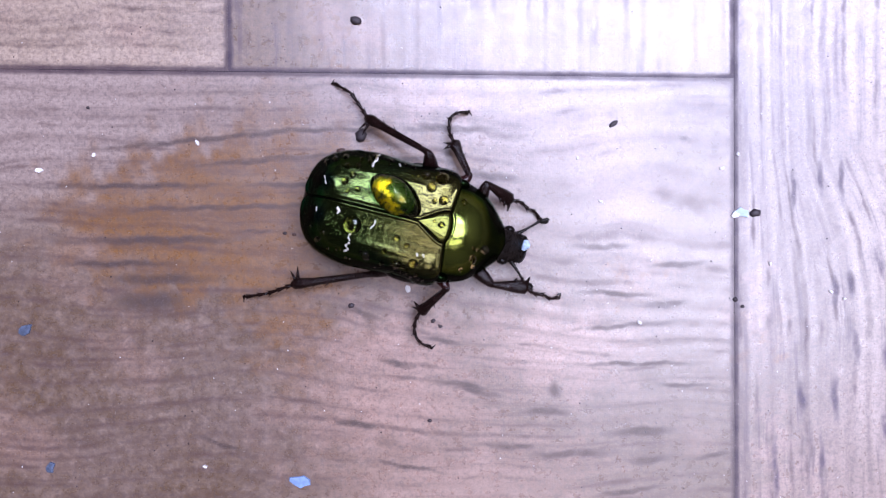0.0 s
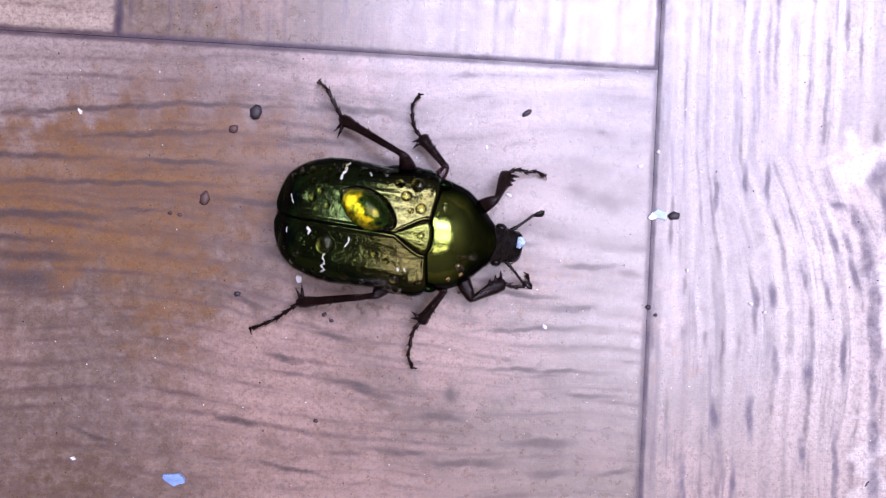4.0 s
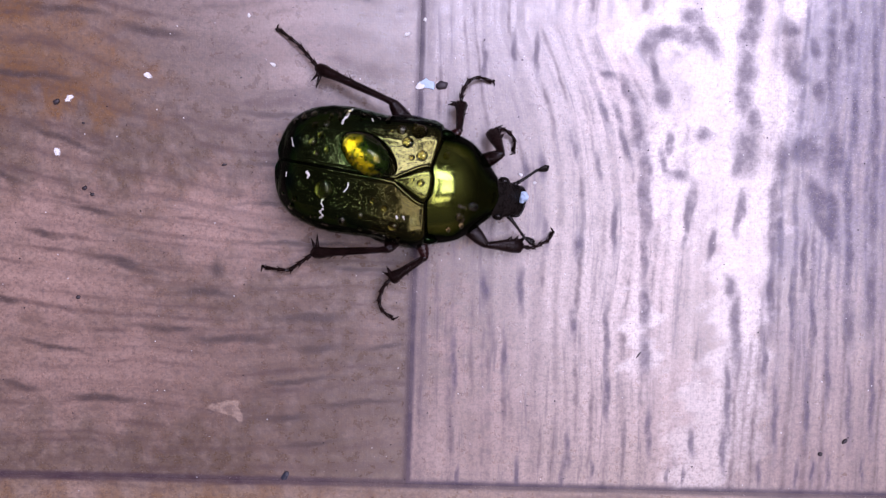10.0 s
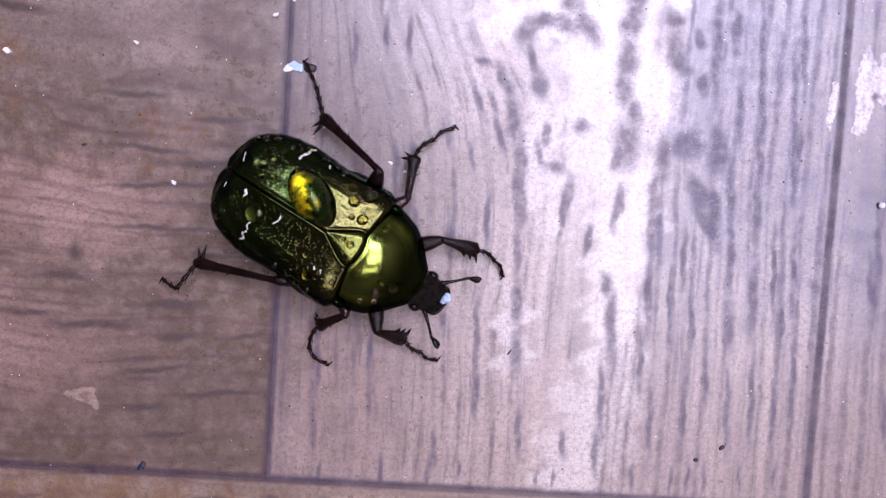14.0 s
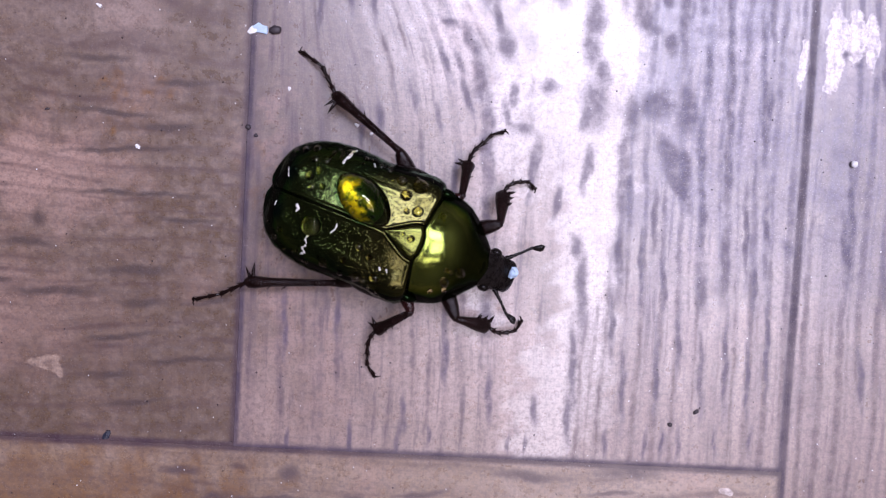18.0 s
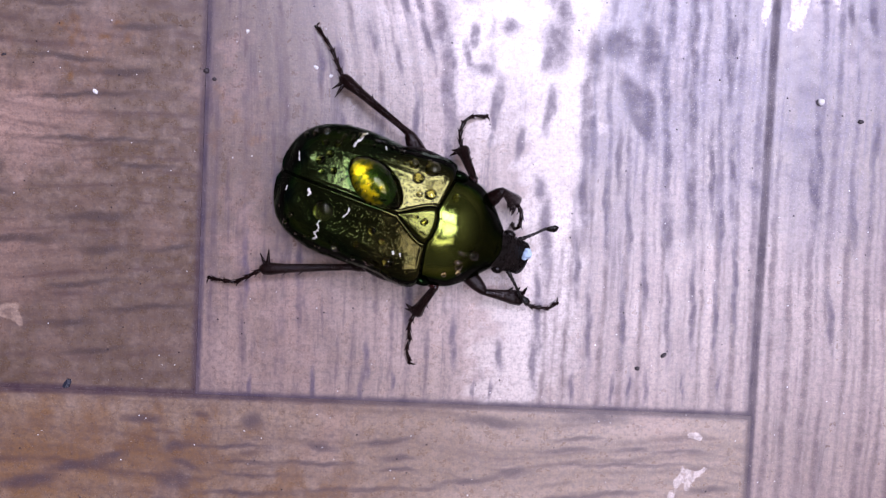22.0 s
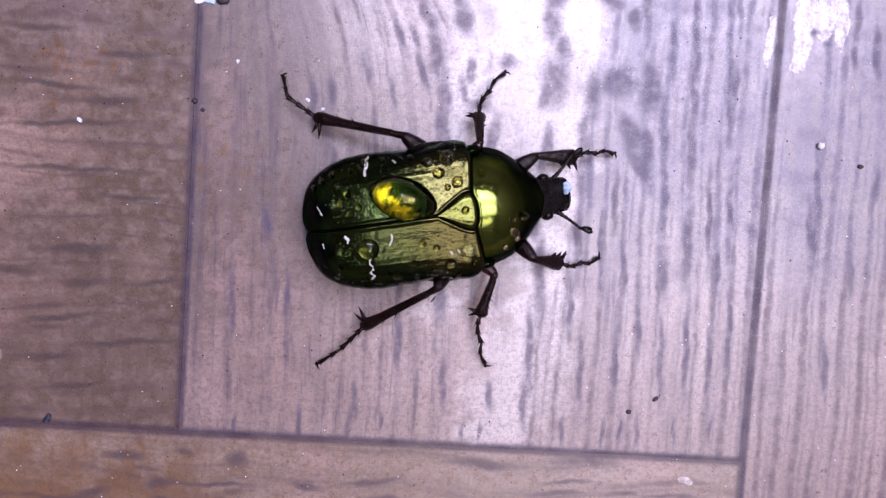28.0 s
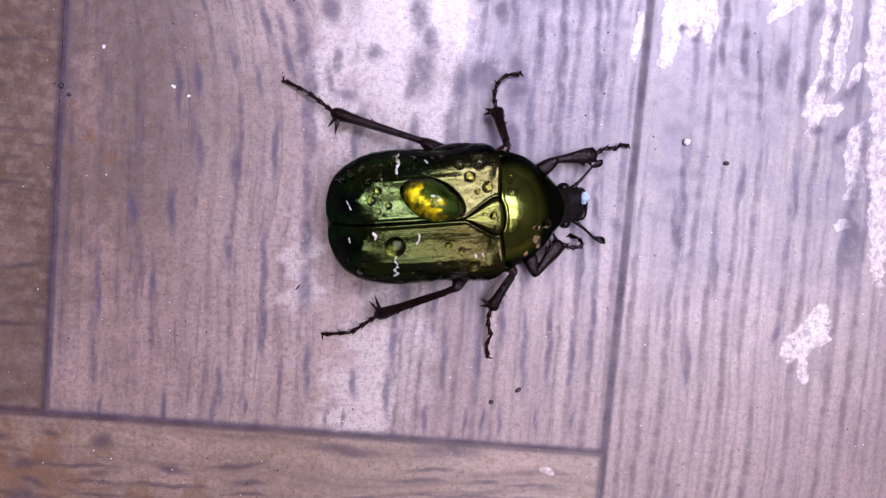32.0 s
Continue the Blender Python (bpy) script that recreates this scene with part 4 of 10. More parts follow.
        for k, spread in enumerate((-0.07, 0.0, 0.07)):
            bm = bmesh.new()
            a = Vector((10.35, 2.62 * s + MID, 2.35))
            b = a + Vector((0.85, (0.35 + spread * 1.7) * s, 0.04 * (k - 1)))
            tube(bm, [(tuple(a.lerp(b, f)), r, r * 0.6) for f, r in ((0, 0.08), (0.35, 0.16), (0.75, 0.19), (1, 0.07))], 8)
            part("club_leaf", bm, MAT_BLACK, feeler)

    bm = bmesh.new()

    def belly(u, v):
        x = -8.8 + 16.3 * u
        a = 2 * math.pi * v
        w = (interp(x, E_WIDE) if x < 2.7 else interp(x, P_WIDE)) * 0.94
        f = min(1.0, 4.5 * min(u, 1 - u) + 0.25) ** 0.7
        z0 = 1.3 + 1.2 * (2 * u - 1) ** 4
        return (x, w * f * math.cos(a) + MID, z0 + 1.15 * f + (1.1 * f + 0.2) * math.sin(a))

    rings = sheet(bm, 28, 24, belly, True)
    bm.faces.new(rings[0])
    bm.faces.new(rings[-1][::-1])
    part("belly", bm, MAT_BLACK, beetle, "black underside between the legs")

    bm = bmesh.new()

    def tail(u, v):
        a, b = math.pi * (u - 0.5), math.pi * v
        x = -8.05 - 1.18 * math.cos(a) * math.sin(b) ** 0.8
        return (x, 3.0 * math.sin(a) + MID, 2.9 + 1.35 * math.cos(b))

    sheet(bm, 20, 12, tail)
    part("pygidium", bm, MAT_BLACK, beetle, "dark rounded end plate of the abdomen")

    # coxal side plates seen beyond the wing cases' waist
    for s in (1, -1):
        bm = bmesh.new()
        ball(bm, (0.4, 4.45 * s + MID, 3.2), (1.9, 0.55, 0.7), 16, 10)
        part("side_plate", bm, MAT_BLACK, beetle)
        bm = bmesh.new()
        ball(bm, (3.0, 3.92 * s + MID, 3.8), (0.80, 0.45, 1.4), 20, 12)
        part("shoulder_plate", bm, MAT_PLATE, beetle, "small dark green plate before the wing case")
    return grid


body_parts()


# white scale marks: x, y, then the way that each runs
def white_mark(x, y, bends, thick, parent):
    bm = bmesh.new()
    pts = [(x + dx, y + dy) for dx, dy in bends]
    stations = []
    for i in range(len(pts) - 1):
        for k in range(6):
            f = k / 6
            px, py = pts[i][0] + (pts[i + 1][0] - pts[i][0]) * f + 0.05 * (random.random() - 0.5), pts[i][1] + (pts[i + 1][1] - pts[i][1]) * f
            stations.append(((px, py + MID, elytra_height(px, py) + 0.008), thick * (0.15 + 0.95 * random.random()), 0.022))
    px, py = pts[-1]
    stations.append(((px, py + MID, elytra_height(px, py) + 0.02), thick * 0.4, 0.03))
    tube(bm, stations, 6)
    part("white_mark", bm, MAT_WHITE, parent)


for spec in ((-4.2, 3.85, ((0.22, 0.6), (-0.05, 0.35), (0.12, 0.0), (-0.12, -0.3), (-0.1, -0.65)), 0.13, 1),
             (-6.1, -0.75, ((-0.08, 0.25), (0.1, 0.05), (0.05, -0.25)), 0.16, -1),
             (-3.25, -1.15, ((0.1, 0.4), (0.12, 0.05), (-0.12, -0.35)), 0.07, -1),
             (-4.75, -2.5, ((0.05, 0.35), (-0.1, 0.0), (0.1, -0.3)), 0.08, -1),
             (-4.75, -3.3, ((0.1, 0.4), (-0.15, 0.1), (0.12, -0.1), (-0.2, -0.4)), 0.12, -1),
             (-7.6, 1.35, ((-0.12, 0.3), (0.0, 0.0), (0.15, -0.3)), 0.08, 1),
             (-7.75, -1.0, ((0.0, 0.18), (0.05, -0.15)), 0.10, -1),
             (-2.3, 3.9, ((-0.08, 0.1), (0.1, -0.1)), 0.10, 1),
             (0.6, -2.6, ((-0.05, 0.12), (0.1, -0.1)), 0.09, -1),
             (1.1, -2.55, ((-0.05, 0.12), (0.08, -0.12)), 0.08, -1)):
    white_mark(*spec[:4], elytra[spec[4]])


def drop(x, y, rx, ry, high, turn=0.0, on="elytron", pointed=0.0, swell=0.5):
    """A drop of water that lies on the shell."""
    height = elytra_height if on == "elytron" else pronotum_height
    bm = bmesh.new()
    n, rings = 24, 9
    c, s = math.cos(radians(turn)), math.sin(radians(turn))
    out = Vector((height(x - 0.1, y) - height(x + 0.1, y), height(x, y - 0.1) - height(x, y + 0.1), 0.2)).normalized()

    def lifted(px, py, d):
        return Vector((px, py + MID, height(px, py))) + out * d

    def at(k, f):
        a = 2 * math.pi * k / n
        r = 1 + pointed * abs(math.cos(a)) ** 5
        px, py = rx * f * r * math.cos(a), ry * f * math.sin(a)
        return x + px * c - py * s, y + px * s + py * c

    top = bm.verts.new(lifted(x, y, high))
    last = None
    for j in range(1, rings + 1):
        f = j / rings
        ring = []
        for k in range(n):
            g = math.sin(f * math.pi / 2)
            qx, qy = at(k, g)
            ring.append(bm.verts.new(lifted(qx, qy, -0.03 + (high + 0.03) * max(1 - g * g, 0.0) ** swell)))
        for k in range(n):
            m = (k + 1) % n
            if last is None:
                bm.faces.new((top, ring[k], ring[m]))
            else:
                bm.faces.new((last[k], ring[k], ring[m], last[m]))
        last = ring
    for j in range(rings - 1, -1, -1):
        f = j / rings
        if j == 0:
            low = bm.verts.new(lifted(x, y, -0.03))
            for k in range(n):
                bm.faces.new((last[k], low, last[(k + 1) % n]))
            break
        ring = []
        for k in range(n):
            qx, qy = at(k, math.sin(f * math.pi / 2))
            ring.append(bm.verts.new(lifted(qx, qy, -0.03)))
        for k in range(n):
            m = (k + 1) % n
            bm.faces.new((last[k], ring[k], ring[m], last[m]))
        last = ring
    part("water_drop", bm, MAT_WATER, beetle)


random.seed(5)
RIM_DROPS = [(-7.6 + 1.05 * k + 0.5 * random.random(), s * (interp(-7.6 + 1.05 * k, E_WIDE) - 1.1 + 0.5 * random.random()), 0.10 + 0.14 * random.random()) for k in range(9) for s in (1, -1)]
TINY_DROPS = [(x, s * (interp(x, E_WIDE) - 0.40 - 1.0 * random.random() ** 2), 0.06 + 0.07 * random.random()) for k in range(20) for s in (1, -1) for x in (-8.4 + 10.5 * random.random(),)]
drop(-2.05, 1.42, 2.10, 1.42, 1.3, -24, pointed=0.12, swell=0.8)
drop(-4.75, -1.55, 0.72, 0.72, 0.42)
for x, y, r in ((1.2, 3.65, 0.50), (1.65, 2.0, 0.38), (0.5, 2.75, 0.38), (-0.1, 3.55, 0.33), (0.95, 1.75, 0.22), (-3.9, 2.35, 0.22), (-5.6, 2.2, 0.26), (-5.4, 3.0, 0.24),
                (-6.1, 1.6, 0.3), (-5.0, 1.2, 0.24), (-6.2, 2.8, 0.22), (-5.7, 0.9, 0.18), (-1.2, -1.7, 0.26), (-0.3, -2.1, 0.24), (-1.9, -2.9, 0.22), (0.5, -3.3, 0.36),
                (-0.7, -3.7, 0.32), (-3.2, -3.6, 0.3), (1.9, 0.1, 0.26), (1.3, 0.25, 0.13), (-7.9, 2.9, 0.2), (-4.6, 3.6, 0.18), (-3.0, 4.1, 0.16), (-6.8, -2.6, 0.2), *RIM_DROPS, *TINY_DROPS):
    drop(x, y, r * 1.12, r, r * 0.85, 20 * x)
for x, y, r in ((3.35, 2.35, 0.26), (5.9, -0.9, 0.34), (5.1, -1.9, 0.32), (4.95, -1.05, 0.17), (5.3, -1.1, 0.14), (5.3, -2.45, 0.18), (4.4, -2.9, 0.18)):
    drop(x, y, r * 1.1, r, r * 0.8, 30 * y, "pronotum")


# ---- legs: each joint lies at its origin and points along x ----
def femur(length, thick):
    bm = bmesh.new()
    tube(bm, [((length * f, 0, 0), thick * a, thick * b) for f, a, b in ((-0.05, 0.35, 0.3), (0.1, 0.75, 0.55), (0.42, 1.0, 0.7), (0.75, 0.80, 0.60), (0.95, 0.56, 0.48), (1.05, 0.3, 0.25))], 10)
    return bm


def tibia(length, thick, side, kind):
    bm = bmesh.new()
    if kind == "front":
        prof = ((-0.06, 0.3, 0.3), (0.05, 0.6, 0.6), (0.35, 0.85, 0.65), (0.7, 1.25, 0.6), (0.95, 1.3, 0.5), (1.03, 0.6, 0.35))
    else:
        prof = ((-0.06, 0.45, 0.45), (0.03, 0.85, 0.85), (0.12, 0.72, 0.72), (0.4, 0.9, 0.85), (0.75, 1.08, 0.85), (0.93, 1.5, 0.95), (1.0, 1.35, 0.8), (1.04, 0.7, 0.5))
    tube(bm, [((length * f, 0, 0), thick * a, thick * b) for f, a, b in prof], 8)
    if kind == "front":
        for f, r in ((0.62, 0.32), (0.8, 0.42), (0.98, 0.55)):
            spike(bm, (length * f, side * thick * 0.9, 0), (length * (f + 0.08), side * (thick * 1.0 + r), 0.02), 0.16)
    else:
        far = 1.5 if kind == "hind" else 1.05
        spike(bm, (length * 0.95, side * thick * 0.6, 0), (length * 0.93, side * far, -0.05), 0.19)
        spike(bm, (length * 0.97, side * thick * 0.5, -0.05), (length * 0.97 + 0.45, side * far * 0.8, -0.15), 0.16)
        spike(bm, (length * 0.55, -side * thick * 0.6, 0.1), (length * 0.62, -side * (thick + 0.22), 0.12), 0.06)
        spike(bm, (length * 0.72, -side * thick * 0.6, 0.1), (length * 0.79, -side * (thick + 0.2), 0.12), 0.06)
        # raised rails along the shin
        for k in (-1, 1):
            tube(bm, [((length * f, k * thick * 0.62, thick * 0.55), 0.05, 0.05) for f in (0.12, 0.4, 0.7, 0.92)], 5)
    return bm


def beads(length, count, radius, bow):
    bm = bmesh.new()
    stations = []
    for i in range(count):
        for f, r in ((0.02, 0.62), (0.45, 0.8), (0.82, 1.12), (0.98, 0.7)):
            u = (i + f) / count
            stations.append(((u * length, bow * math.sin(math.pi * u), 0), radius * r, radius * r))
    tube(bm, stations, 7)
    for i in range(count):
        u = (i + 0.85) / count
        for s in (1, -1):
            spike(bm, (u * length, bow * math.sin(math.pi * u) + s * radius * 0.7, -radius * 0.4), (u * length + radius * 1.6, bow * math.sin(math.pi * u) + s * radius * 1.5, -radius * 0.7), radius * 0.24)
    return bm


def claw(bm, length, radius, side):
    for s in (0.55, -0.30):
        pts = [(length * 0.97, 0, 0), (length + 0.16, side * 0.10 + s * 0.12, 0.0), (length + 0.30, side * (-0.04) + s * 0.34, -0.03), (length + 0.32, -side * 0.2 + s * 0.48, -0.06)]
        tube(bm, [(q, r, r) for q, r in zip(pts, (radius * 0.6, radius * 0.55, radius * 0.4, radius * 0.1))], 6)


def hairs(length, thick, side):
    bm = bmesh.new()
    for i in range(14):
        f = 0.25 + 0.6 * i / 14
        root = (length * f, side * thick * 0.8, -0.05)
        tip = (length * (f + 0.10) + 0.05 * random.random(), side * (thick + 0.28 + 0.16 * random.random()), -0.12)
        spike(bm, root, tip, 0.013)
    return bm


LEG_SIZE = {"hind": (3.6, 6.8, 2.55, 2.4, 0.74, 0.32, 0.19), "middle": (3.6, 3.3, 2.2, 2.05, 0.64, 0.36, 0.185), "front": (3.35, 3.05, 1.75, 1.6, 0.66, 0.44, 0.185)}
legs = {}
for where, side in (("left", 1), ("right", -1)):
    for kind in ("hind", "middle", "front"):
        lf, lt, la, lb, tf, tt, tr = LEG_SIZE[kind]
        made = {}
        bow = 0.0 if kind == "hind" else 0.24 * side
        made["femur"] = part("femur", femur(lf, tf), MAT_RED if kind == "middle" else MAT_LEG, beetle, "dark reddish brown thigh" if kind == "middle" else "glossy dark brown thigh")
        made["tibia"] = part("tibia", tibia(lt, tt, side if kind != "front" else -side, kind), MAT_LEG, beetle, "dark toothed front shin" if kind == "front" else "dark brown shin with spurs")
        if kind != "front":
            part("hair_fringe", hairs(lt, tt, side), MAT_HAIR, made["tibia"], "thin yellowish hairs along the shin")
        made["tarsus"] = part("tarsus", beads(la, 3, tr, bow), MAT_LEG, beetle, "thin beaded dark foot")
        tip = beads(lb * 0.92, 2, tr * 0.85, bow)
        claw(tip, lb * 0.92, tr * 0.8, side)
        made["tarsus_tip"] = part("tarsus_tip", tip, MAT_LEG, beetle, "thin dark foot end with two claws")
        legs[where + " " + kind] = made


# ---- loose bits on the floor ----
def crumb(name, label, category, group, x, y, long, wide, high, turn, material, seed):
    rnd = random.Random(seed)
    bm = bmesh.new()
    made = bmesh.ops.create_icosphere(bm, subdivisions=2, radius=1.0)
    for v in made["verts"]:
        k = 0.8 + 0.4 * rnd.random()
        v.co = Vector((v.co.x * long * k, v.co.y * wide * k, max(v.co.z, -0.55) * high))
    low = min(v.co.z for v in bm.verts)
    for v in bm.verts:
        v.co.z -= low
    ob = part(name, bm, material, None, smooth=name == "seed")
    ob.matrix_basis = pose(x * MM, y * MM, 0.0, 0, 0, turn)
    return tagged(ob, label, category, group)


def chip(label, x, y, size, turn, material, seed, group="paint chips"):
    """A flat flake of paint with a ragged outline."""
    rnd = random.Random(seed)
    bm = bmesh.new()
    n = 9
    ring = [(size * (0.6 + 0.6 * rnd.random()) * math.cos(2 * math.pi * k / n) * 1.25, size * (0.55 + 0.6 * rnd.random()) * math.sin(2 * math.pi * k / n) * 0.8) for k in range(n)]
    low = [bm.verts.new((a, b, 0.0)) for a, b in ring]
    high = [bm.verts.new((a * 0.93, b * 0.93, 0.10 + 0.06 * rnd.random())) for a, b in ring]
    mid = bm.verts.new((0, 0, 0.16))
    for k in range(n):
        m = (k + 1) % n
        bm.faces.new((low[k], low[m], high[m], high[k]))
        bm.faces.new((high[k], high[m], mid))
    bm.faces.new(low[::-1])
    ob = part("paint_chip", bm, material, None, smooth=False)
    ob.matrix_basis = pose(x * MM, y * MM, 0.0, 0, 0, turn)
    return tagged(ob, label, "paint chip", group)


chip("pale blue and white paint chip on the plank joint", 0.75, 32.15, 0.62, -10, MAT_BLUE, 3)
chip("small white paint flake beside a blue chip", 0.2, 32.0, 0.4, 30, MAT_CHIP_WHITE, 33)
chip("blue angular paint chip lying on a plank", -37.8, 9.05, 0.75, -15, MAT_CHIP_BLUE, 5)
chip("faded dull blue paint flake lying on a plank", -61.5, 22.5, 0.6, 40, MAT_CHIP_DULL, 6)
chip("faded dull blue paint flake lying on a plank", -59.5, 10.5, 0.55, 70, MAT_CHIP_DULL, 7)
chip("dark slate blue paint crumb on a plank joint", -9.75, 0.35, 0.42, 50, MAT_CHIP_DARK, 8)
for i, (x, y, s) in enumerate(((-60.1, 36.3, 0.3), (-55.3, 37.6, 0.22), (-46.4, 38.6, 0.2), (-46.0, 10.5, 0.2), (-36.4, 7.1, 0.28), (-28.3, 25.8, 0.32), (-21.3, 32.0, 0.28), (-27.4, 30.0, 0.3),
                               (3.15, 27.7, 0.17), (8.45, 25.2, 0.19), (-1.0, 36.0, 0.2), (0.4, 37.2, 0.18), (-11.5, 33.2, 0.22), (-21.4, 32.1, 0.2), (-13.5, 37.0, 0.16), (-8.2, 22.7, 0.2), (9.6, 24.6, 0.14))):
    chip("tiny white paint flake lying on a plank", x, y, s, 57 * i, MAT_CHIP_WHITE, 20 + i, "white flakes")
tagged(crumb("bead", "tiny white round grain on a plank", "grain", "", 47.17, 24.2, 0.28, 0.27, 0.24, 0, MAT_CHIP_WHITE, 4), "tiny white round grain on a plank")
SEEDS_NEAR = (
    (-32.2, 39.1, 0.62, 0.48, 70, 0), (-34.0, 37.7, 0.4, 0.34, 20, 1), (-36.1, 32.0, 0.62, 0.36, 80, 1), (-28.4, 29.7, 0.3, 0.2, 40, 0), (-38.9, 30.7, 0.17, 0.14, 0, 0),
    (-38.1, 30.6, 0.17, 0.14, 0, 1), (-33.2, 24.4, 0.26, 0.2, 0, 0), (-26.1, 23.0, 0.22, 0.16, 30, 0), (-25.5, 22.5, 0.18, 0.14, 10, 0), (-10.4, 39.9, 0.46, 0.2, 35, 0),
)
SEEDS_FAR = (
    (1.9, 32.1, 0.46, 0.34, 10, 0), (0.1, 24.62, 0.22, 0.19, 0, 0), (0.75, 24.0, 0.17, 0.14, 0, 0), (34.0, 3.1, 0.2, 0.17, 20, 0), (36.0, 4.2, 0.24, 0.15, 40, 0), (50.4, 22.8, 0.24, 0.17, 0, 0),
    (-15.2, 25.2, 0.2, 0.1, 20, 0), (18.6, 10.9, 0.32, 0.07, 55, 0), (-32.6, 49.0, 0.5, 0.36, -20, 0), (-26.3, 28.1, 0.13, 0.1, 0, 0), (-55.8, 41.7, 0.16, 0.13, 0, 0), (-26.5, 14.3, 0.18, 0.15, 0, 0),
)
for i, (x, y, a, b, turn, red) in enumerate(SEEDS_NEAR + SEEDS_FAR):
    crumb("seed", "small reddish brown seed on a plank" if red else "small dark seed or dirt grain on a plank", "seed", "dark grains", x, y, a, b, b * 0.55, turn, MAT_SEED_RED if red else MAT_SEED, 60 + i)


def dust():
    """Fine grit scattered over the planks, past counting."""
    rnd = random.Random(11)
    for name, material, count, size in (("white_grit", MAT_CHIP_WHITE, 520, 0.048), ("dark_grit", MAT_SEED, 700, 0.06)):
        bm = bmesh.new()
        for _ in range(count):
            x, y, s = rnd.uniform(-75, 75), rnd.uniform(-15, 62), size * (0.5 + rnd.random())
            c = [bm.verts.new((x + s * math.cos(a + x), y + s * math.sin(a + x), 0.0)) for a in (0, 1.7, 3.1, 4.6)]
            t = bm.verts.new((x, y, s * 0.9))
            for k in range(4):
                bm.faces.new((c[k], c[(k + 1) % 4], t))
        tagged(part(name, bm, material, None, smooth=False), "fine scattered " + name.replace("_", " ") + " over the planks", "grit", kind="stuff")


dust()


# ---- planks of the floor ----
def plank(corners, material, marks=None, gap=0.006, upright=True):
    """One printed plank with a softly rounded edge, from its four corners; marks: what is printed on it."""
    c = [Vector((x, y, 0)) for x, y in corners]
    rings = []
    for inset, z in ((gap, -0.30), (gap, -0.03), (gap, 0.0), (gap + 0.05, 0.0)):
        ring = []
        for k in range(4):
            a, b = (c[k - 1] - c[k]).normalized(), (c[(k + 1) % 4] - c[k]).normalized()
            ring.append(c[k] + (a + b) * inset + Vector((0, 0, z)))
        rings.append(ring)
    if marks is None:
        verts = [v for r in rings for v in r]
        faces = [(4 * i + k, 4 * i + (k + 1) % 4, 4 * i + 4 + (k + 1) % 4, 4 * i + 4 + k) for i in range(3) for k in range(4)] + [(12, 13, 14, 15)]
    else:
        # a fine grid, that the print can be laid on it
        p0, p1, p2, p3 = rings[-1]
        step = (0.18, 0.42) if upright else (0.42, 0.18)
        nu, nv = int((p1 - p0).length / step[0]), int((p3 - p0).length / step[1])
        us, vs = np.linspace(0, 1, nu + 1), np.linspace(0, 1, nv + 1)
        u, v = [g.ravel()[:, None] for g in np.meshgrid(us, vs)]
        top = np.array(p0) * (1 - u) * (1 - v) + np.array(p1) * u * (1 - v) + np.array(p2) * u * v + np.array(p3) * (1 - u) * v
        verts = [q for r in rings for q in r] + top.tolist()
        faces = [(4 * i + k, 4 * i + (k + 1) % 4, 4 * i + 4 + (k + 1) % 4, 4 * i + 4 + k) for i in range(3) for k in range(4)]
        w = nu + 1
        faces += [(16 + a + w * b, 17 + a + w * b, 17 + w + a + w * b, 16 + w + a + w * b) for b in range(nv) for a in range(nu)]
    mesh = bpy.data.meshes.new("plank")
    mesh.from_pydata([(x * MM, y * MM, z * MM) for x, y, z in verts], [], faces)
    if marks is not None:
        xy = np.array([(q[0], q[1]) for q in verts])
        far = np.minimum(np.minimum(u, 1 - u) * (p1 - p0).length, np.minimum(v, 1 - v) * (p3 - p0).length).ravel()
        edge = mesh.attributes.new("edge", "FLOAT", "POINT")
        edge.data.foreach_set("value", np.concatenate([np.ones(16), np.clip(1.2 - far / 0.46, 0, 1)]).astype(np.float32))
        for key in ("knot", "bald", "bare", "rust", "salmon", "wash"):
            soft, ragged = {"knot": ((1.7, 0.2), 0.22), "bald": ((1.7, 0.1), 2.0), "bare": ((1.5, 0.5), 0.3), "rust": ((1.5, 0.1), 4.0), "salmon": ((1.6, 0.1), 2.5), "wash": ((1.5, 0.2), 2.0)}[key]
            layer = mesh.attributes.new(key, "FLOAT", "POINT")
            layer.data.foreach_set("value", print_marks(xy, marks.get(key, ()), soft, ragged).astype(np.float32))
    mesh.materials.append(material)
    ob = new("plank", mesh)
    ob.parent = floor
    return ob


LEVEL_PRINT = {"knot": DASH_MARKS + LINE_MARKS + SHORT_MARKS + SPOT_MARKS, "rust": RUST_MARKS, "bare": PALE_MARKS, "salmon": PINK_MARKS}
KNOT_PRINT = {"knot": HOOK_MARKS + CHAIN_MARKS + COLUMN_MARKS + RIB_MARKS + RIB_LOW_MARKS + FINGER_MARKS + STREAK_MARKS, "wash": WASH_MARKS, "rust": RUST_MARKS[9:10], "bald": BALD_MARKS, "salmon": SALMON_MARKS, "bare": WHITE_MARKS + STAR_MARKS}
WORN_PRINT = {"knot": DARK_MARKS + DARK_RIB_MARKS, "bare": WHITE_MARKS + STAR_MARKS, "wash": WASH_MARKS}
LOW_PRINT = {"knot": LOW_MARKS + LOW_LINE_MARKS, "bare": LOW_BARE_MARKS, "rust": LOW_RUST_MARKS}
DRIP_PRINT = {"rust": DRIP_MARKS}
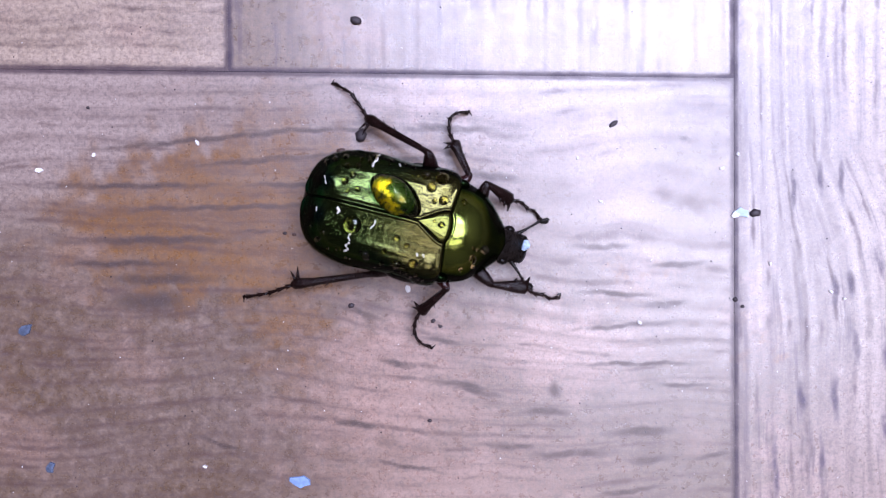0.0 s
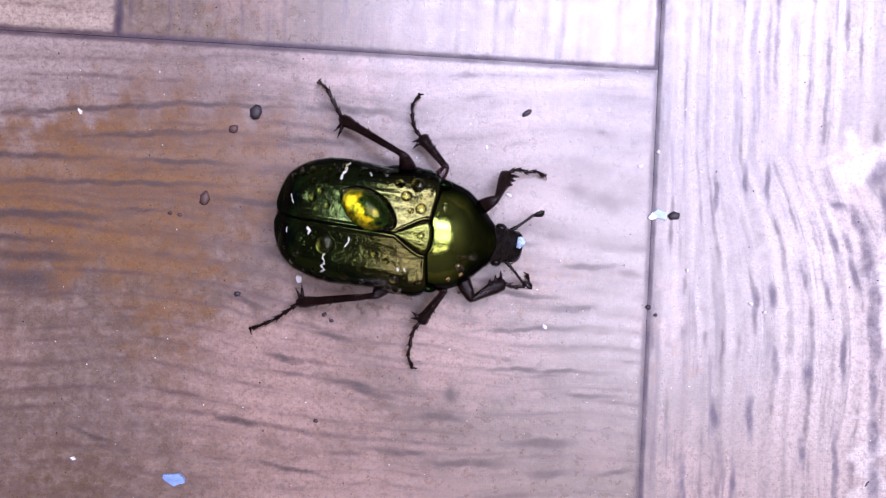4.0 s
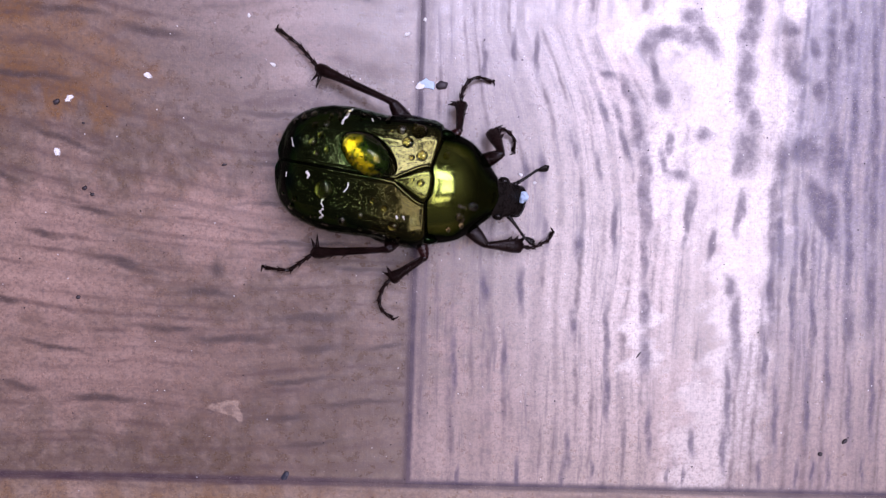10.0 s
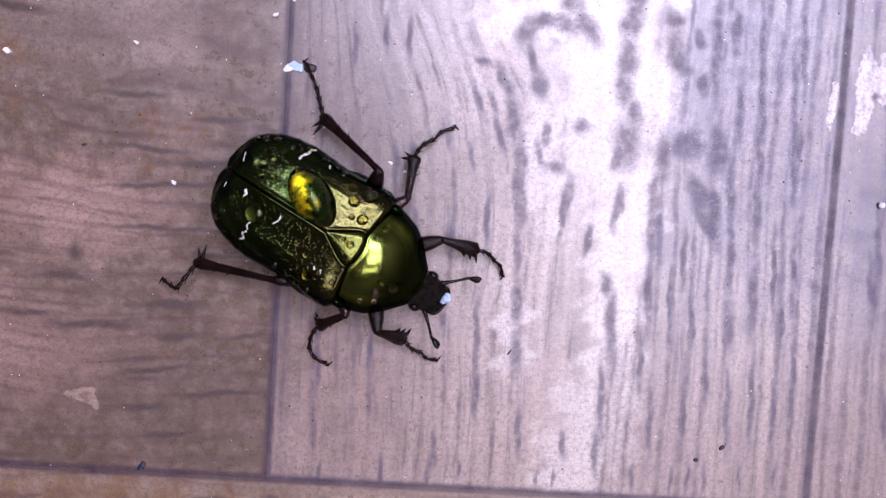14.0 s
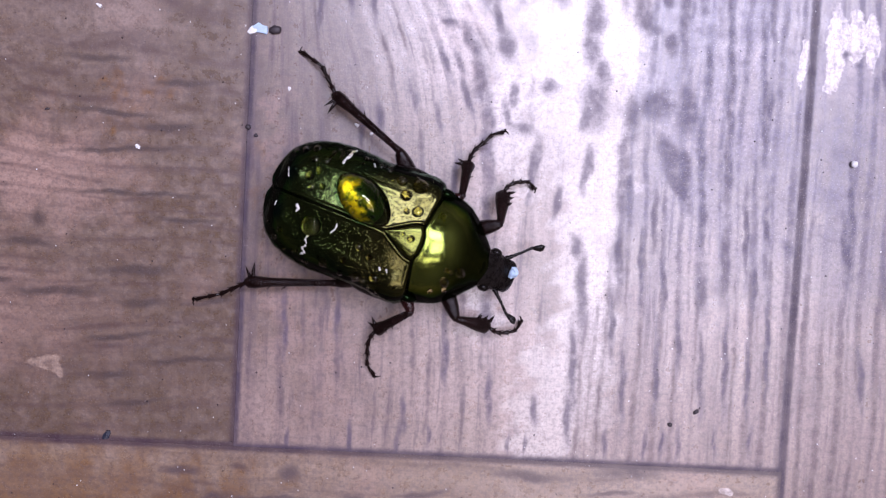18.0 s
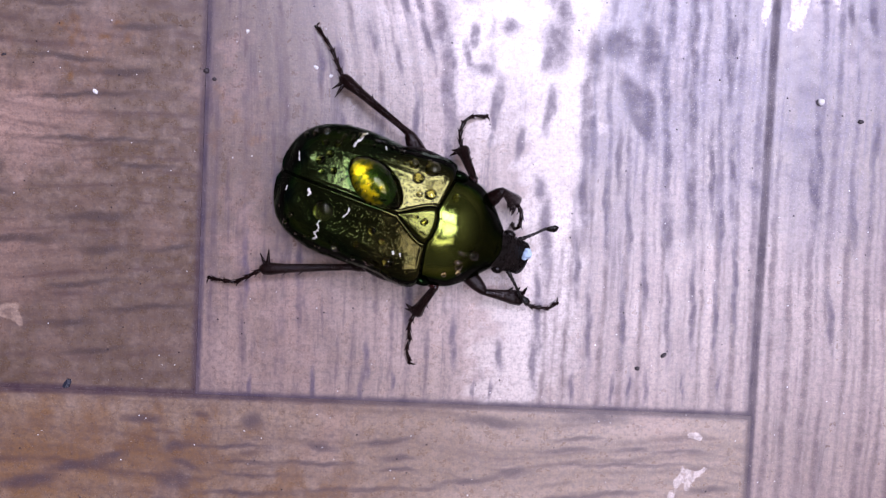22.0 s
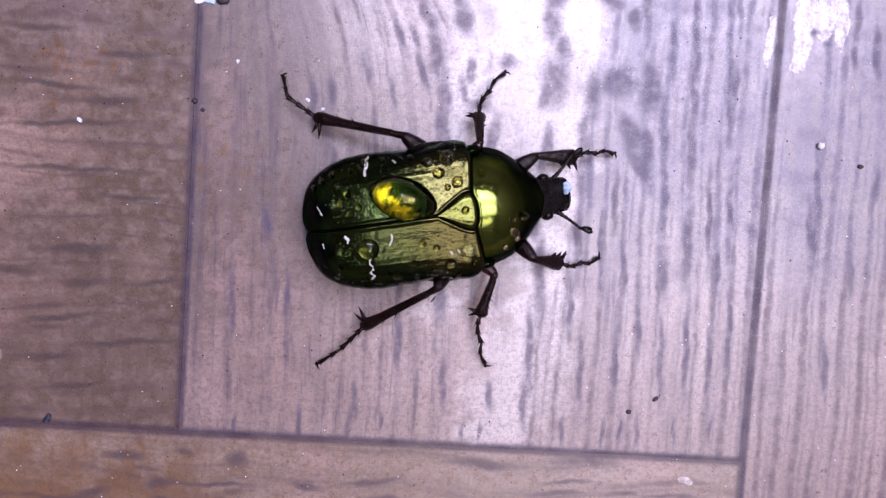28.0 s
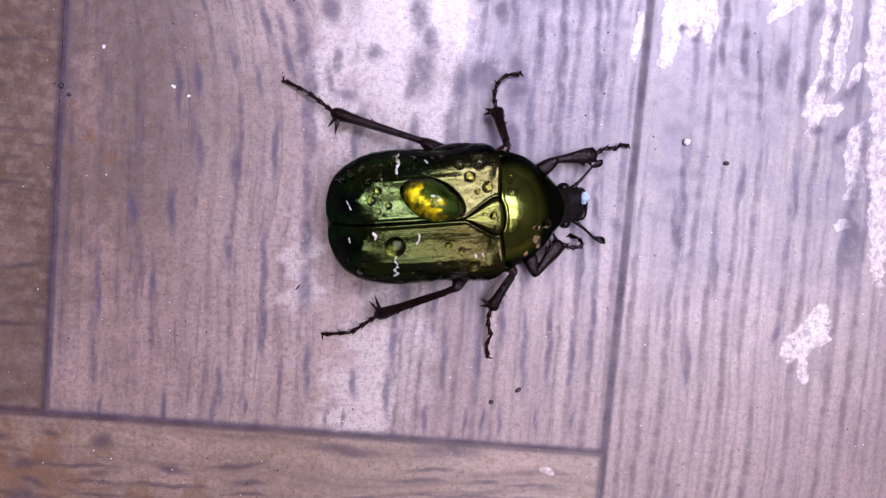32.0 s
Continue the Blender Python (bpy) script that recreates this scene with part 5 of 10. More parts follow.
PLAN = (
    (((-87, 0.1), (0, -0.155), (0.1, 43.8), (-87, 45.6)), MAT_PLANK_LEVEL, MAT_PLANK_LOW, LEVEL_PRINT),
    (((0, -0.155), (43.1, -0.28), (44.6, 132), (0.4, 132)), MAT_PLANK_MARKED, MAT_PLANK_UP, KNOT_PRINT),
    (((-87, -44), (42.6, -44), (43.1, -0.28), (-87, 0.1)), MAT_PLANK_LYING, MAT_PLANK_LOW, LOW_PRINT),
    (((42.6, -44), (87, -44), (87, 132), (44.6, 132)), MAT_PLANK_MARKED, MAT_PLANK_UP, WORN_PRINT),
    (((-43.65, 44.75), (0.1, 43.8), (0.4, 132), (-43.5, 132)), MAT_PLANK_FADED, MAT_PLANK_UP, DRIP_PRINT),
    (((-87, 45.6), (-43.65, 44.75), (-43.55, 88), (-87, 88)), MAT_PLANK_PALE, MAT_PLANK_LOW, {}),
    (((-87, 88), (-43.55, 88), (-43.5, 132), (-87, 132)), MAT_PLANK_UP, MAT_PLANK_UP, None),
)
first = [plank(corners, near, marks, upright=near in (MAT_PLANK_MARKED, MAT_PLANK_FADED, MAT_PLANK_UP)) for corners, near, _, marks in PLAN]
far_mesh = []
for ob, (corners, near, far, marks) in zip(first, PLAN):
    if marks is None:
        far_mesh.append(ob.data)
    else:
        spare = plank(corners, far)
        far_mesh.append(spare.data)
        bpy.data.objects.remove(spare)
for i in range(-3, 4):
    for j in range(-3, 4):
        if (i, j) == (0, 0):
            continue
        for mesh in far_mesh:
            ob = new("plank", mesh)
            ob.parent = floor
            ob.location = (i * 0.174, j * 0.176, 0)


def far_floor():
    """The planks farther off, out to the walls, in one mesh."""
    verts, faces, slots = [], [], []
    span_x, span_y = range(-12, 13), range(-14, 15)
    for i in span_x:
        for j in span_y:
            if abs(i) <= 3 and abs(j) <= 3:
                continue
            ox, oy = i * 0.174, j * 0.176
            if ox + 0.087 < ROOM[0] or ox - 0.087 > ROOM[1] or oy + 0.132 < ROOM[2] or oy - 0.044 > ROOM[3]:
                continue
            for mesh, row in zip(far_mesh, PLAN):
                base = len(verts)
                flat = [(v.co.x + ox, v.co.y + oy, v.co.z) for v in mesh.vertices]
                # ends within the thickness of the walls
                flat = [(min(max(x, ROOM[0] - 0.1), ROOM[1] + 0.1), min(max(y, ROOM[2] - 0.1), ROOM[3] + 0.1), z) for x, y, z in flat]
                verts += flat
                for poly in mesh.polygons:
                    faces.append([base + k for k in poly.vertices])
                    slots.append(0 if row[2] is MAT_PLANK_LOW else 1)
    mesh = bpy.data.meshes.new("far_planks")
    mesh.from_pydata(verts, [], faces)
    mesh.materials.append(MAT_PLANK_LOW)
    mesh.materials.append(MAT_PLANK_UP)
    mesh.polygons.foreach_set("material_index", slots)
    ob = new("far_planks", mesh)
    ob.parent = floor
    tagged(ob, "printed planks of the floor farther off", kind="stuff")


far_floor()


# ---- the way of the beetle ----

def motions():
    """The beetle's way over the floor and the steps of its legs, in millimetres and degrees."""
    walk(beetle, mm([
        (0,-28.046,31.028,0.021,-2.005,5.457,-14.438), (0.5,-26.871,31.444,0.021,-1.859,5.534,-7.333), (1,-25.696,30.944,0.018,-1.87,5.058,-5.401), (1.5,-24.768,31.13,0.014,-1.893,4.474,-5.215),
        (2,-24.564,30.979,0.01,-1.339,3.854,-2.768), (2.5,-23.606,30.472,0.006,-0.809,3.105,-2.232), (2.75,-23.333,30.366,0.005,-0.395,2.87,-2.041), (3,-22.932,30.272,0.004,0.375,2.64,-2.408),
        (3.25,-22.425,30.182,0.005,1.359,2.41,-3.182), (3.5,-21.832,30.092,0.006,2.415,2.175,-4.212), (3.75,-21.175,29.993,0.009,3.401,1.932,-5.344), (4,-20.478,29.88,0.012,4.176,1.676,-6.427),
        (4.25,-19.766,29.747,0.014,4.598,1.402,-7.309), (4.5,-19.064,29.59,0.013,4.525,1.104,-7.838), (5,-17.526,29.144,0.01,3.984,0.141,-9.348), (5.5,-15.137,28.605,0.004,2.425,-0.667,-9.56),
        (6,-13.479,27.581,0,-0.039,0.423,-12.405), (6.5,-11.855,26.639,0,-0.842,-0.129,-15.42), (7,-9.523,26.295,0.003,-2.243,-0.796,-12.3), (7.5,-8.602,25.154,0.007,-3.198,-1.367,-17.012),
        (8,-7.553,24.52,0.005,-2.807,-0.309,-18.643), (8.5,-6.349,24.987,0,-0.124,-0.247,-12.044), (9,-4.777,24.554,0.004,0.815,-2.336,-13.478), (9.5,-2.663,24.646,0.007,1.153,-3.233,-12.943),
        (10,-1.249,24.011,0.007,3.016,-1.516,-8.405), (10.5,-0.906,23.972,0.004,2.437,-1.08,-7.29), (11,-0.751,23.453,0.001,1.224,-0.176,-10.484), (11.5,0.257,22.216,0.001,-1.109,-0.853,-18.468),
        (12,2.195,22.29,0.001,-0.063,-1.188,-14.271), (12.5,2.852,21.454,0.002,-1.221,-1.598,-14.255), (13,3.542,19.853,0.008,-3.337,-1.665,-23.063), (13.5,4.371,19.363,0.012,-4.186,-1.227,-24.13),
        (14,4.349,18.933,0.009,-3.771,-1.041,-29.017), (14.5,5.44,18.771,0.006,-2.947,-1.22,-26.169), (14.75,5.672,18.716,0.005,-2.494,-1.097,-25.794), (15,5.978,18.739,0.002,-1.674,-0.781,-24.231),
        (15.25,6.338,18.808,0,-0.637,-0.352,-21.896), (15.5,6.733,18.89,0,0.464,0.111,-19.205), (15.75,7.148,18.953,0.001,1.475,0.528,-16.573), (16,7.573,18.964,0.003,2.244,0.821,-14.415),
        (16.25,8.001,18.892,0.005,2.618,0.911,-13.146), (16.5,8.424,18.707,0.004,2.445,0.718,-13.183), (17,9.968,18.018,0.001,1.015,-1.15,-15.814), (17.5,10.787,17.252,0.001,-0.398,-1.344,-17.91),
        (18,11.36,16.81,0.001,-0.031,-1.189,-18.504), (18.5,11.175,16.453,0,-0.122,0.11,-19.48), (19,11.251,15.669,0.002,-0.195,1.869,-22.237), (19.5,11.194,15.325,0.002,-1.671,0.569,-25.843),
        (20,11.211,14.48,0.003,-2.237,0.193,-30.569), (20.5,11.458,14.003,0.006,-3.161,-0.299,-33.795), (21,12.198,13.363,0.004,-2.234,-0.869,-32.434), (21.5,14.001,13.311,0.001,-0.918,-0.8,-25.205),
        (22,15.319,13.959,0.002,1.542,-0.352,-18.2), (22.5,15.542,13.923,0.001,1.05,-0.859,-17.548), (23,15.551,13.914,0.002,-0.204,-1.595,-17.585), (23.5,15.689,13.78,0.001,-0.343,-1.345,-16.529),
        (24,15.886,14.327,0.002,-0.618,-1.468,-14.161), (24.5,16.061,14.57,0.002,0.184,-1.666,-9.518), (25,16.374,15.534,0.004,0.955,-2.252,-4.061), (25.5,16.946,15.733,0.006,1.998,-2.373,-1.508),
        (26,16.991,16.101,0.006,2.31,-2.21,-0.966), (26.5,17.15,16.412,0.005,2.201,-1.893,1.576), (26.75,17.209,16.541,0.005,2.286,-1.691,2.52), (27,17.316,16.683,0.005,2.445,-1.302,4.094),
        (27.25,17.475,16.823,0.005,2.641,-0.796,6.037), (27.5,17.689,16.951,0.005,2.839,-0.245,8.086), (27.75,17.962,17.056,0.006,3.003,0.279,9.976), (28,18.298,17.127,0.006,3.096,0.706,11.446),
        (28.25,18.702,17.158,0.006,3.082,0.963,12.231), (28.5,19.177,17.139,0.006,2.924,0.979,12.069), (29,20.859,16.951,0.002,1.788,-0.163,7.925), (29.5,22.096,16.869,0.001,1.547,0.251,7.939),
        (30,23.586,17.051,0.007,2.877,1.59,8.306), (30.5,24.625,17.168,0.018,2.306,5.008,7.898), (31,26.105,16.741,0.014,2.435,4.166,3.274), (31.5,28.038,17.126,0.023,4.115,4.555,6.764),
        (32,29.793,17.25,0.03,4.556,5.37,8.262),
    ]))
    walk(legs["left hind"]["femur"], mm([
        (0,1,3.6,2.4,0,-38.7,116.7), (0.5,1,3.6,2.4,0,-33.7,122.3), (1,1,3.6,2.4,0,-25.5,130.2), (1.5,1,3.6,2.4,0,-14.5,133.6), (2,1,3.6,2.4,0,-20.3,132.4), (2.5,0.85,3.6,2.4,0,5.6,139.6),
        (2.75,1,3.6,2.4,0,4.8,142.3), (3,1,3.6,2.4,0,-26.4,128), (3.25,1,3.6,2.4,0,-27.3,128.8), (3.5,1,3.6,2.4,0,-23.8,130.3), (3.75,1,3.6,2.4,0,-29.1,127.6), (4,1,3.6,2.4,0,-38.7,116.5),
        (4.25,1,3.6,2.4,0,-37.7,117.4), (4.5,1,3.6,2.4,0,-35.7,120.3), (5,1,3.6,2.4,0,0.8,136), (5.5,0.85,3.6,2.4,0,4.8,145.6), (6,1,3.6,2.4,0,-29.1,128), (6.5,1,3.6,2.4,0,-24.6,130.2),
        (7,0.85,3.6,2.4,0,1.6,143.3), (7.5,1,3.6,2.4,0,-39.7,114.2), (8,1,3.6,2.4,0,-18.6,133.4), (8.5,0.85,3.6,2.4,0,4,141.6), (9,1,3.6,2.4,0,-42.9,110.2), (9.5,1,3.6,2.4,0,-28.2,127.7),
        (10,1,3.6,2.4,0,-15.3,133.8), (10.5,1,3.6,2.4,0,4.8,140.6), (11,1,3.6,2.4,0,-32.8,125.2), (11.5,1,3.6,2.4,0,-39.7,116.4), (12,1,3.6,2.4,0,2.4,137.7), (12.5,0.9,3.6,2.4,0,2.4,144.2),
        (13,1,3.6,2.4,0,-40.8,115), (13.5,1,3.6,2.4,0,-13.7,134.5), (14,1,3.6,2.4,0,-45.1,99.4), (14.5,1,3.6,2.4,0,-36.7,120.7), (14.75,1,3.6,2.4,0,-34.7,122), (15,1,3.6,2.4,0,-30.9,125.4),
        (15.25,1,3.6,2.4,0,-28.2,128.9), (15.5,1,3.6,2.4,0,-25.5,130.5), (15.75,1,3.6,2.4,0,-22.9,130.9), (16,1,3.6,2.4,0,-17,133.8), (16.25,1,3.6,2.4,0,-8,135.6), (16.5,1,3.6,2.4,0,6.4,142.6),
        (17,1,3.6,2.4,0,-42.9,110), (17.5,1,3.6,2.4,0,-35.7,121.8), (18,1,3.6,2.4,0,-17.8,132.8), (18.5,1,3.6,2.4,0,3.2,136.7), (19,0.85,3.6,2.4,0,4.8,145), (19.5,0.85,3.6,2.4,0,3.2,147.3),
        (20,0.9,3.6,2.4,0,2.4,147.5), (20.5,1,3.6,2.4,0,-41.8,110), (21,1,3.6,2.4,0,-23.8,131), (21.5,1,3.6,2.4,0,-23.8,131), (22,1,3.6,2.4,0,-13.7,134.8), (22.5,1,3.6,2.4,0,-9.6,134.9),
        (23,1,3.6,2.4,0,-7.2,135.4), (23.5,1,3.6,2.4,0,-17,134.1), (24,1,3.6,2.4,0,-14.5,134.5), (24.5,1,3.6,2.4,0,-18.6,132.2), (25,1,3.6,2.4,0,-18.6,133.6), (25.5,1,3.6,2.4,0,-12.8,134.1),
        (26,1,3.6,2.4,0,-38.7,116), (26.5,1,3.6,2.4,0,-36.7,119.1), (26.75,1,3.6,2.4,0,-36.7,120.8), (27,1,3.6,2.4,0,-32.8,125.3), (27.25,1,3.6,2.4,0,-29.1,126.6), (27.5,1,3.6,2.4,0,-27.3,129.4),
        (27.75,1,3.6,2.4,0,-24.6,130.8), (28,1,3.6,2.4,0,-15.3,133.9), (28.25,1,3.6,2.4,0,-3.2,136), (28.5,0.85,3.6,2.4,0,7.2,142), (29,1,3.6,2.4,0,-40.8,115), (29.5,1,3.6,2.4,0,-22.9,130.3),
        (30,1,3.6,2.4,0,7.2,143.6), (30.5,0.85,3.6,2.4,0,8.8,147), (31,1,3.6,2.4,0,-29.1,126.1), (31.5,1,3.6,2.4,0,-17.8,133.8), (32,0.85,3.6,2.4,0,11.2,143.7),
    ]))
    walk(legs["left hind"]["tibia"], mm([
        (0,-0.26,6.11,4.65,0,30.3,159.7), (0.5,-0.6,6.13,4.4,0,28.5,157.7), (1,-1.1,6.08,3.95,0,24,154.3), (1.5,-1.41,6.12,3.3,0,17.9,155.9), (2,-1.28,6.09,3.65,0,21,157.7), (2.5,-1.88,5.92,2.05,0,7,154.3),
        (2.75,-1.84,5.79,2.1,0,5.9,151.8), (3,-0.98,6.14,4,0,23.8,155.1), (3.25,-1,6.09,4.05,0,26.4,155.1), (3.5,-1.13,6.11,3.85,0,25.5,156.3), (3.75,-0.92,6.09,4.15,0,26.6,157.2), (4,-0.25,6.12,4.65,0,33.1,158.1),
        (4.25,-0.31,6.13,4.6,0,34.4,159), (4.5,-0.48,6.12,4.5,0,33.6,159.7), (5,-1.59,6.1,2.35,0,12.4,160.5), (5.5,-2.11,5.63,2.1,0,6.4,159.6), (6,-0.94,6.08,4.15,0,23.3,156.9), (6.5,-1.11,6.1,3.9,0,19.4,159.3),
        (7,-2.04,5.75,2.3,0,3,156.8), (7.5,-0.14,6.13,4.7,0,22.5,159.5), (8,-1.34,6.08,3.55,0,13.5,157.7), (8.5,-1.96,5.83,2.15,0,5,156.2), (9,0.09,6.08,4.85,0,28.4,165.7), (9.5,-0.94,6.11,4.1,0,20.2,166.7),
        (10,-1.4,6.11,3.35,0,17.6,164.6), (10.5,-1.77,5.88,2.1,0,6.7,161.3), (11,-0.74,6.07,4.35,0,26.2,163.4), (11.5,-0.23,6.08,4.7,0,25.8,166.4), (12,-1.66,6.02,2.25,0,4.9,159.4), (12.5,-2.02,5.7,2.25,0,2.9,156.8),
        (13,-0.15,6.07,4.75,0,22.6,161.1), (13.5,-1.45,6.09,3.25,0,8.3,161.1), (14,0.58,6.11,4.95,0,24.9,167.1), (14.5,-0.48,6.08,4.55,0,21.7,162.7), (14.75,-0.57,6.11,4.45,0,19.3,163.1), (15,-0.79,6.12,4.25,0,19.8,162.7),
        (15.25,-0.99,6.07,4.1,0,21.1,161.2), (15.5,-1.11,6.07,3.95,0,21.3,160.2), (15.75,-1.17,6.11,3.8,0,19.1,159.7), (16,-1.38,6.09,3.45,0,18.3,158.8), (16.25,-1.55,6.1,2.9,0,15.6,158.3), (16.5,-1.84,5.77,2,0,8.2,155.2),
        (17,0.1,6.08,4.85,0,29.7,165.5), (17.5,-0.54,6.09,4.5,0,24.2,163.7), (18,-1.33,6.11,3.5,0,15.7,159.5), (18.5,-1.61,6.07,2.2,0,5.9,161.5), (19,-2.09,5.66,2.1,0,6.8,159), (19.5,-2.18,5.54,2.2,0,4.3,161.1),
        (20,-2.13,5.53,2.25,0,4,160.8), (20.5,0.08,6.12,4.8,0,24.7,163.8), (21,-1.16,6.09,3.85,0,16.3,158.7), (21.5,-1.16,6.09,3.85,0,18.2,159.4), (22,-1.47,6.08,3.25,0,16.5,159.9), (22.5,-1.51,6.11,3,0,13.1,160),
        (23,-1.54,6.11,2.85,0,9.3,159), (23.5,-1.4,6.07,3.45,0,14.7,157.4), (24,-1.44,6.08,3.3,0,12.8,156.4), (24.5,-1.29,6.13,3.55,0,16,155.3), (25,-1.35,6.07,3.55,0,16.4,153.9), (25.5,-1.44,6.12,3.2,0,14.6,154.1),
        (26,-0.23,6.13,4.65,0,28.7,158.3), (26.5,-0.41,6.12,4.55,0,27.7,161.6), (26.75,-0.48,6.08,4.55,0,25.7,161.5), (27,-0.75,6.07,4.35,0,25.4,161.7), (27.25,-0.88,6.12,4.15,0,25.5,161.6), (27.5,-1.03,6.07,4.05,0,25.3,160.2),
        (27.75,-1.14,6.08,3.9,0,22.3,159.7), (28,-1.41,6.1,3.35,0,19,159.7), (28.25,-1.59,6.1,2.6,0,14,159.4), (28.5,-1.97,5.8,1.95,0,8.7,156.3), (29,-0.15,6.07,4.75,0,30.8,161.8), (29.5,-1.15,6.13,3.8,0,22,160.5),
        (30,-1.88,5.72,1.95,0,9.3,157.4), (30.5,-2.13,5.54,1.85,0,11.4,161.4), (31,-0.86,6.14,4.15,0,30.7,157.8), (31.5,-1.37,6.07,3.5,0,27.7,161.2), (32,-2,5.69,1.7,0,13.4,158.7),
    ]))
    walk(legs["left hind"]["tarsus"], mm([
        (0,-5.77,8.15,1.22,0,7,137), (0.5,-6.13,8.4,1.16,0,12.4,128.5), (1,-6.69,8.78,1.18,0,15.5,141.1), (1.5,-7.31,8.77,1.21,0,16.4,141.1), (2,-7.15,8.5,1.21,0,12.9,138.8), (2.5,-7.96,8.85,1.22,0,13.4,137.5),
        (2.75,-7.8,8.99,1.4,0,-0.5,125.7), (3,-6.63,8.76,1.26,0,-10.8,110), (3.25,-6.53,8.66,1.03,0,-3.7,114.3), (3.5,-6.75,8.58,0.92,0,4.1,125.3), (3.75,-6.52,8.45,1.1,0,-4,128.9), (4,-5.54,8.24,0.94,0,-11.7,124.6),
        (4.25,-5.55,8.14,0.76,0,-4.8,130.2), (4.5,-5.79,8.09,0.74,0,3,137), (5,-7.85,8.32,0.89,0,9.5,135.9), (5.5,-8.44,7.99,1.34,0,12.7,143.9), (6,-6.68,8.53,1.46,0,5.8,134.7), (6.5,-7.11,8.37,1.64,0,7.2,128.9),
        (7,-8.28,8.42,1.95,0,11.1,143.5), (7.5,-6.02,8.33,2.1,0,-5.5,122), (8,-7.46,8.59,1.96,0,12,142.4), (8.5,-8.16,8.57,1.56,0,11.5,125.4), (9,-5.71,7.55,1.62,0,2.4,132.6), (9.5,-7.15,7.58,1.75,0,11.6,149.2),
        (10,-7.65,7.83,1.29,0,12.7,141), (10.5,-8.17,8.04,1.31,0,13.2,138.3), (11,-6.59,7.82,1.35,0,12.4,142.1), (11.5,-6.18,7.52,1.74,0,12.4,146.2), (12,-8,8.41,1.67,0,11.4,139.6), (12.5,-8.26,8.38,1.91,0,10.2,136.6),
        (13,-6.09,8.11,2.14,0,8.9,142.4), (13.5,-7.82,8.27,2.27,0,9.8,140.2), (14,-5.43,7.48,2.09,0,9.7,135.9), (14.5,-6.51,7.96,2.04,0,10.6,137.5), (14.75,-6.71,7.97,2.2,0,3.1,134.6), (15,-6.9,8.02,1.95,0,7.8,134.9),
        (15.25,-7,8.11,1.65,0,12.5,132.3), (15.5,-7.07,8.22,1.48,0,12.6,126), (15.75,-7.2,8.33,1.57,0,5.2,119.7), (16,-7.4,8.42,1.31,0,12.2,121.6), (16.25,-7.63,8.52,1.07,0,16.4,122.1), (16.5,-7.95,8.6,1.03,0,15.1,123.3),
        (17,-5.62,7.56,1.48,0,6.5,121), (17.5,-6.49,7.83,1.71,0,12.6,141.9), (18,-7.46,8.41,1.66,0,10.1,137.5), (18.5,-8.03,8.21,1.5,0,10.1,128.9), (19,-8.39,8.08,1.29,0,13.8,139.8), (19.5,-8.59,7.74,1.69,0,10.2,142.8),
        (20,-8.54,7.76,1.77,0,5.1,139.5), (20.5,-5.85,7.85,1.96,0,9.3,139.4), (21,-7.24,8.46,1.94,0,7.4,134.2), (21.5,-7.21,8.36,1.73,0,-10.8,133.8), (22,-7.59,8.32,1.32,0,14.6,132.4), (22.5,-7.73,8.38,1.46,0,14.1,131.5),
        (23,-7.81,8.51,1.75,0,7.2,124.5), (23.5,-7.47,8.6,1.73,0,12,134.4), (24,-7.52,8.74,1.79,0,7.1,120.2), (24.5,-7.23,8.86,1.68,0,-18.7,123.7), (25,-7.21,8.94,1.63,0,-10.4,137.6), (25.5,-7.36,9,1.49,0,-9.4,135.3),
        (26,-5.77,8.33,1.38,0,-3.5,121.7), (26.5,-6.12,8.02,1.39,0,7.2,120.6), (26.75,-6.29,8.02,1.6,0,-6.4,119.1), (27,-6.58,8,1.43,0,-8.8,125.8), (27.25,-6.7,8.06,1.22,0,-6.2,125.4), (27.5,-6.81,8.16,1.14,0,-6.3,122.6),
        (27.75,-7.04,8.26,1.32,0,-12.5,126.2), (28,-7.44,8.33,1.14,0,-3.4,136.7), (28.25,-7.76,8.42,0.95,0,3.7,137.9), (28.5,-8.12,8.5,0.92,0,4,138.1), (29,-5.7,7.9,1.27,0,-8.1,145.5), (29.5,-7.09,8.23,1.25,0,6.7,124.6),
        (30,-8.07,8.3,0.85,0,13.3,137.6), (30.5,-8.45,7.67,0.51,0,15.4,138.5), (31,-6.27,8.35,0.68,0,3.5,120.4), (31.5,-7.07,8.02,0.34,0,13.7,128.7), (32,-8.16,8.09,0.12,0,20.1,138.3),
    ]))
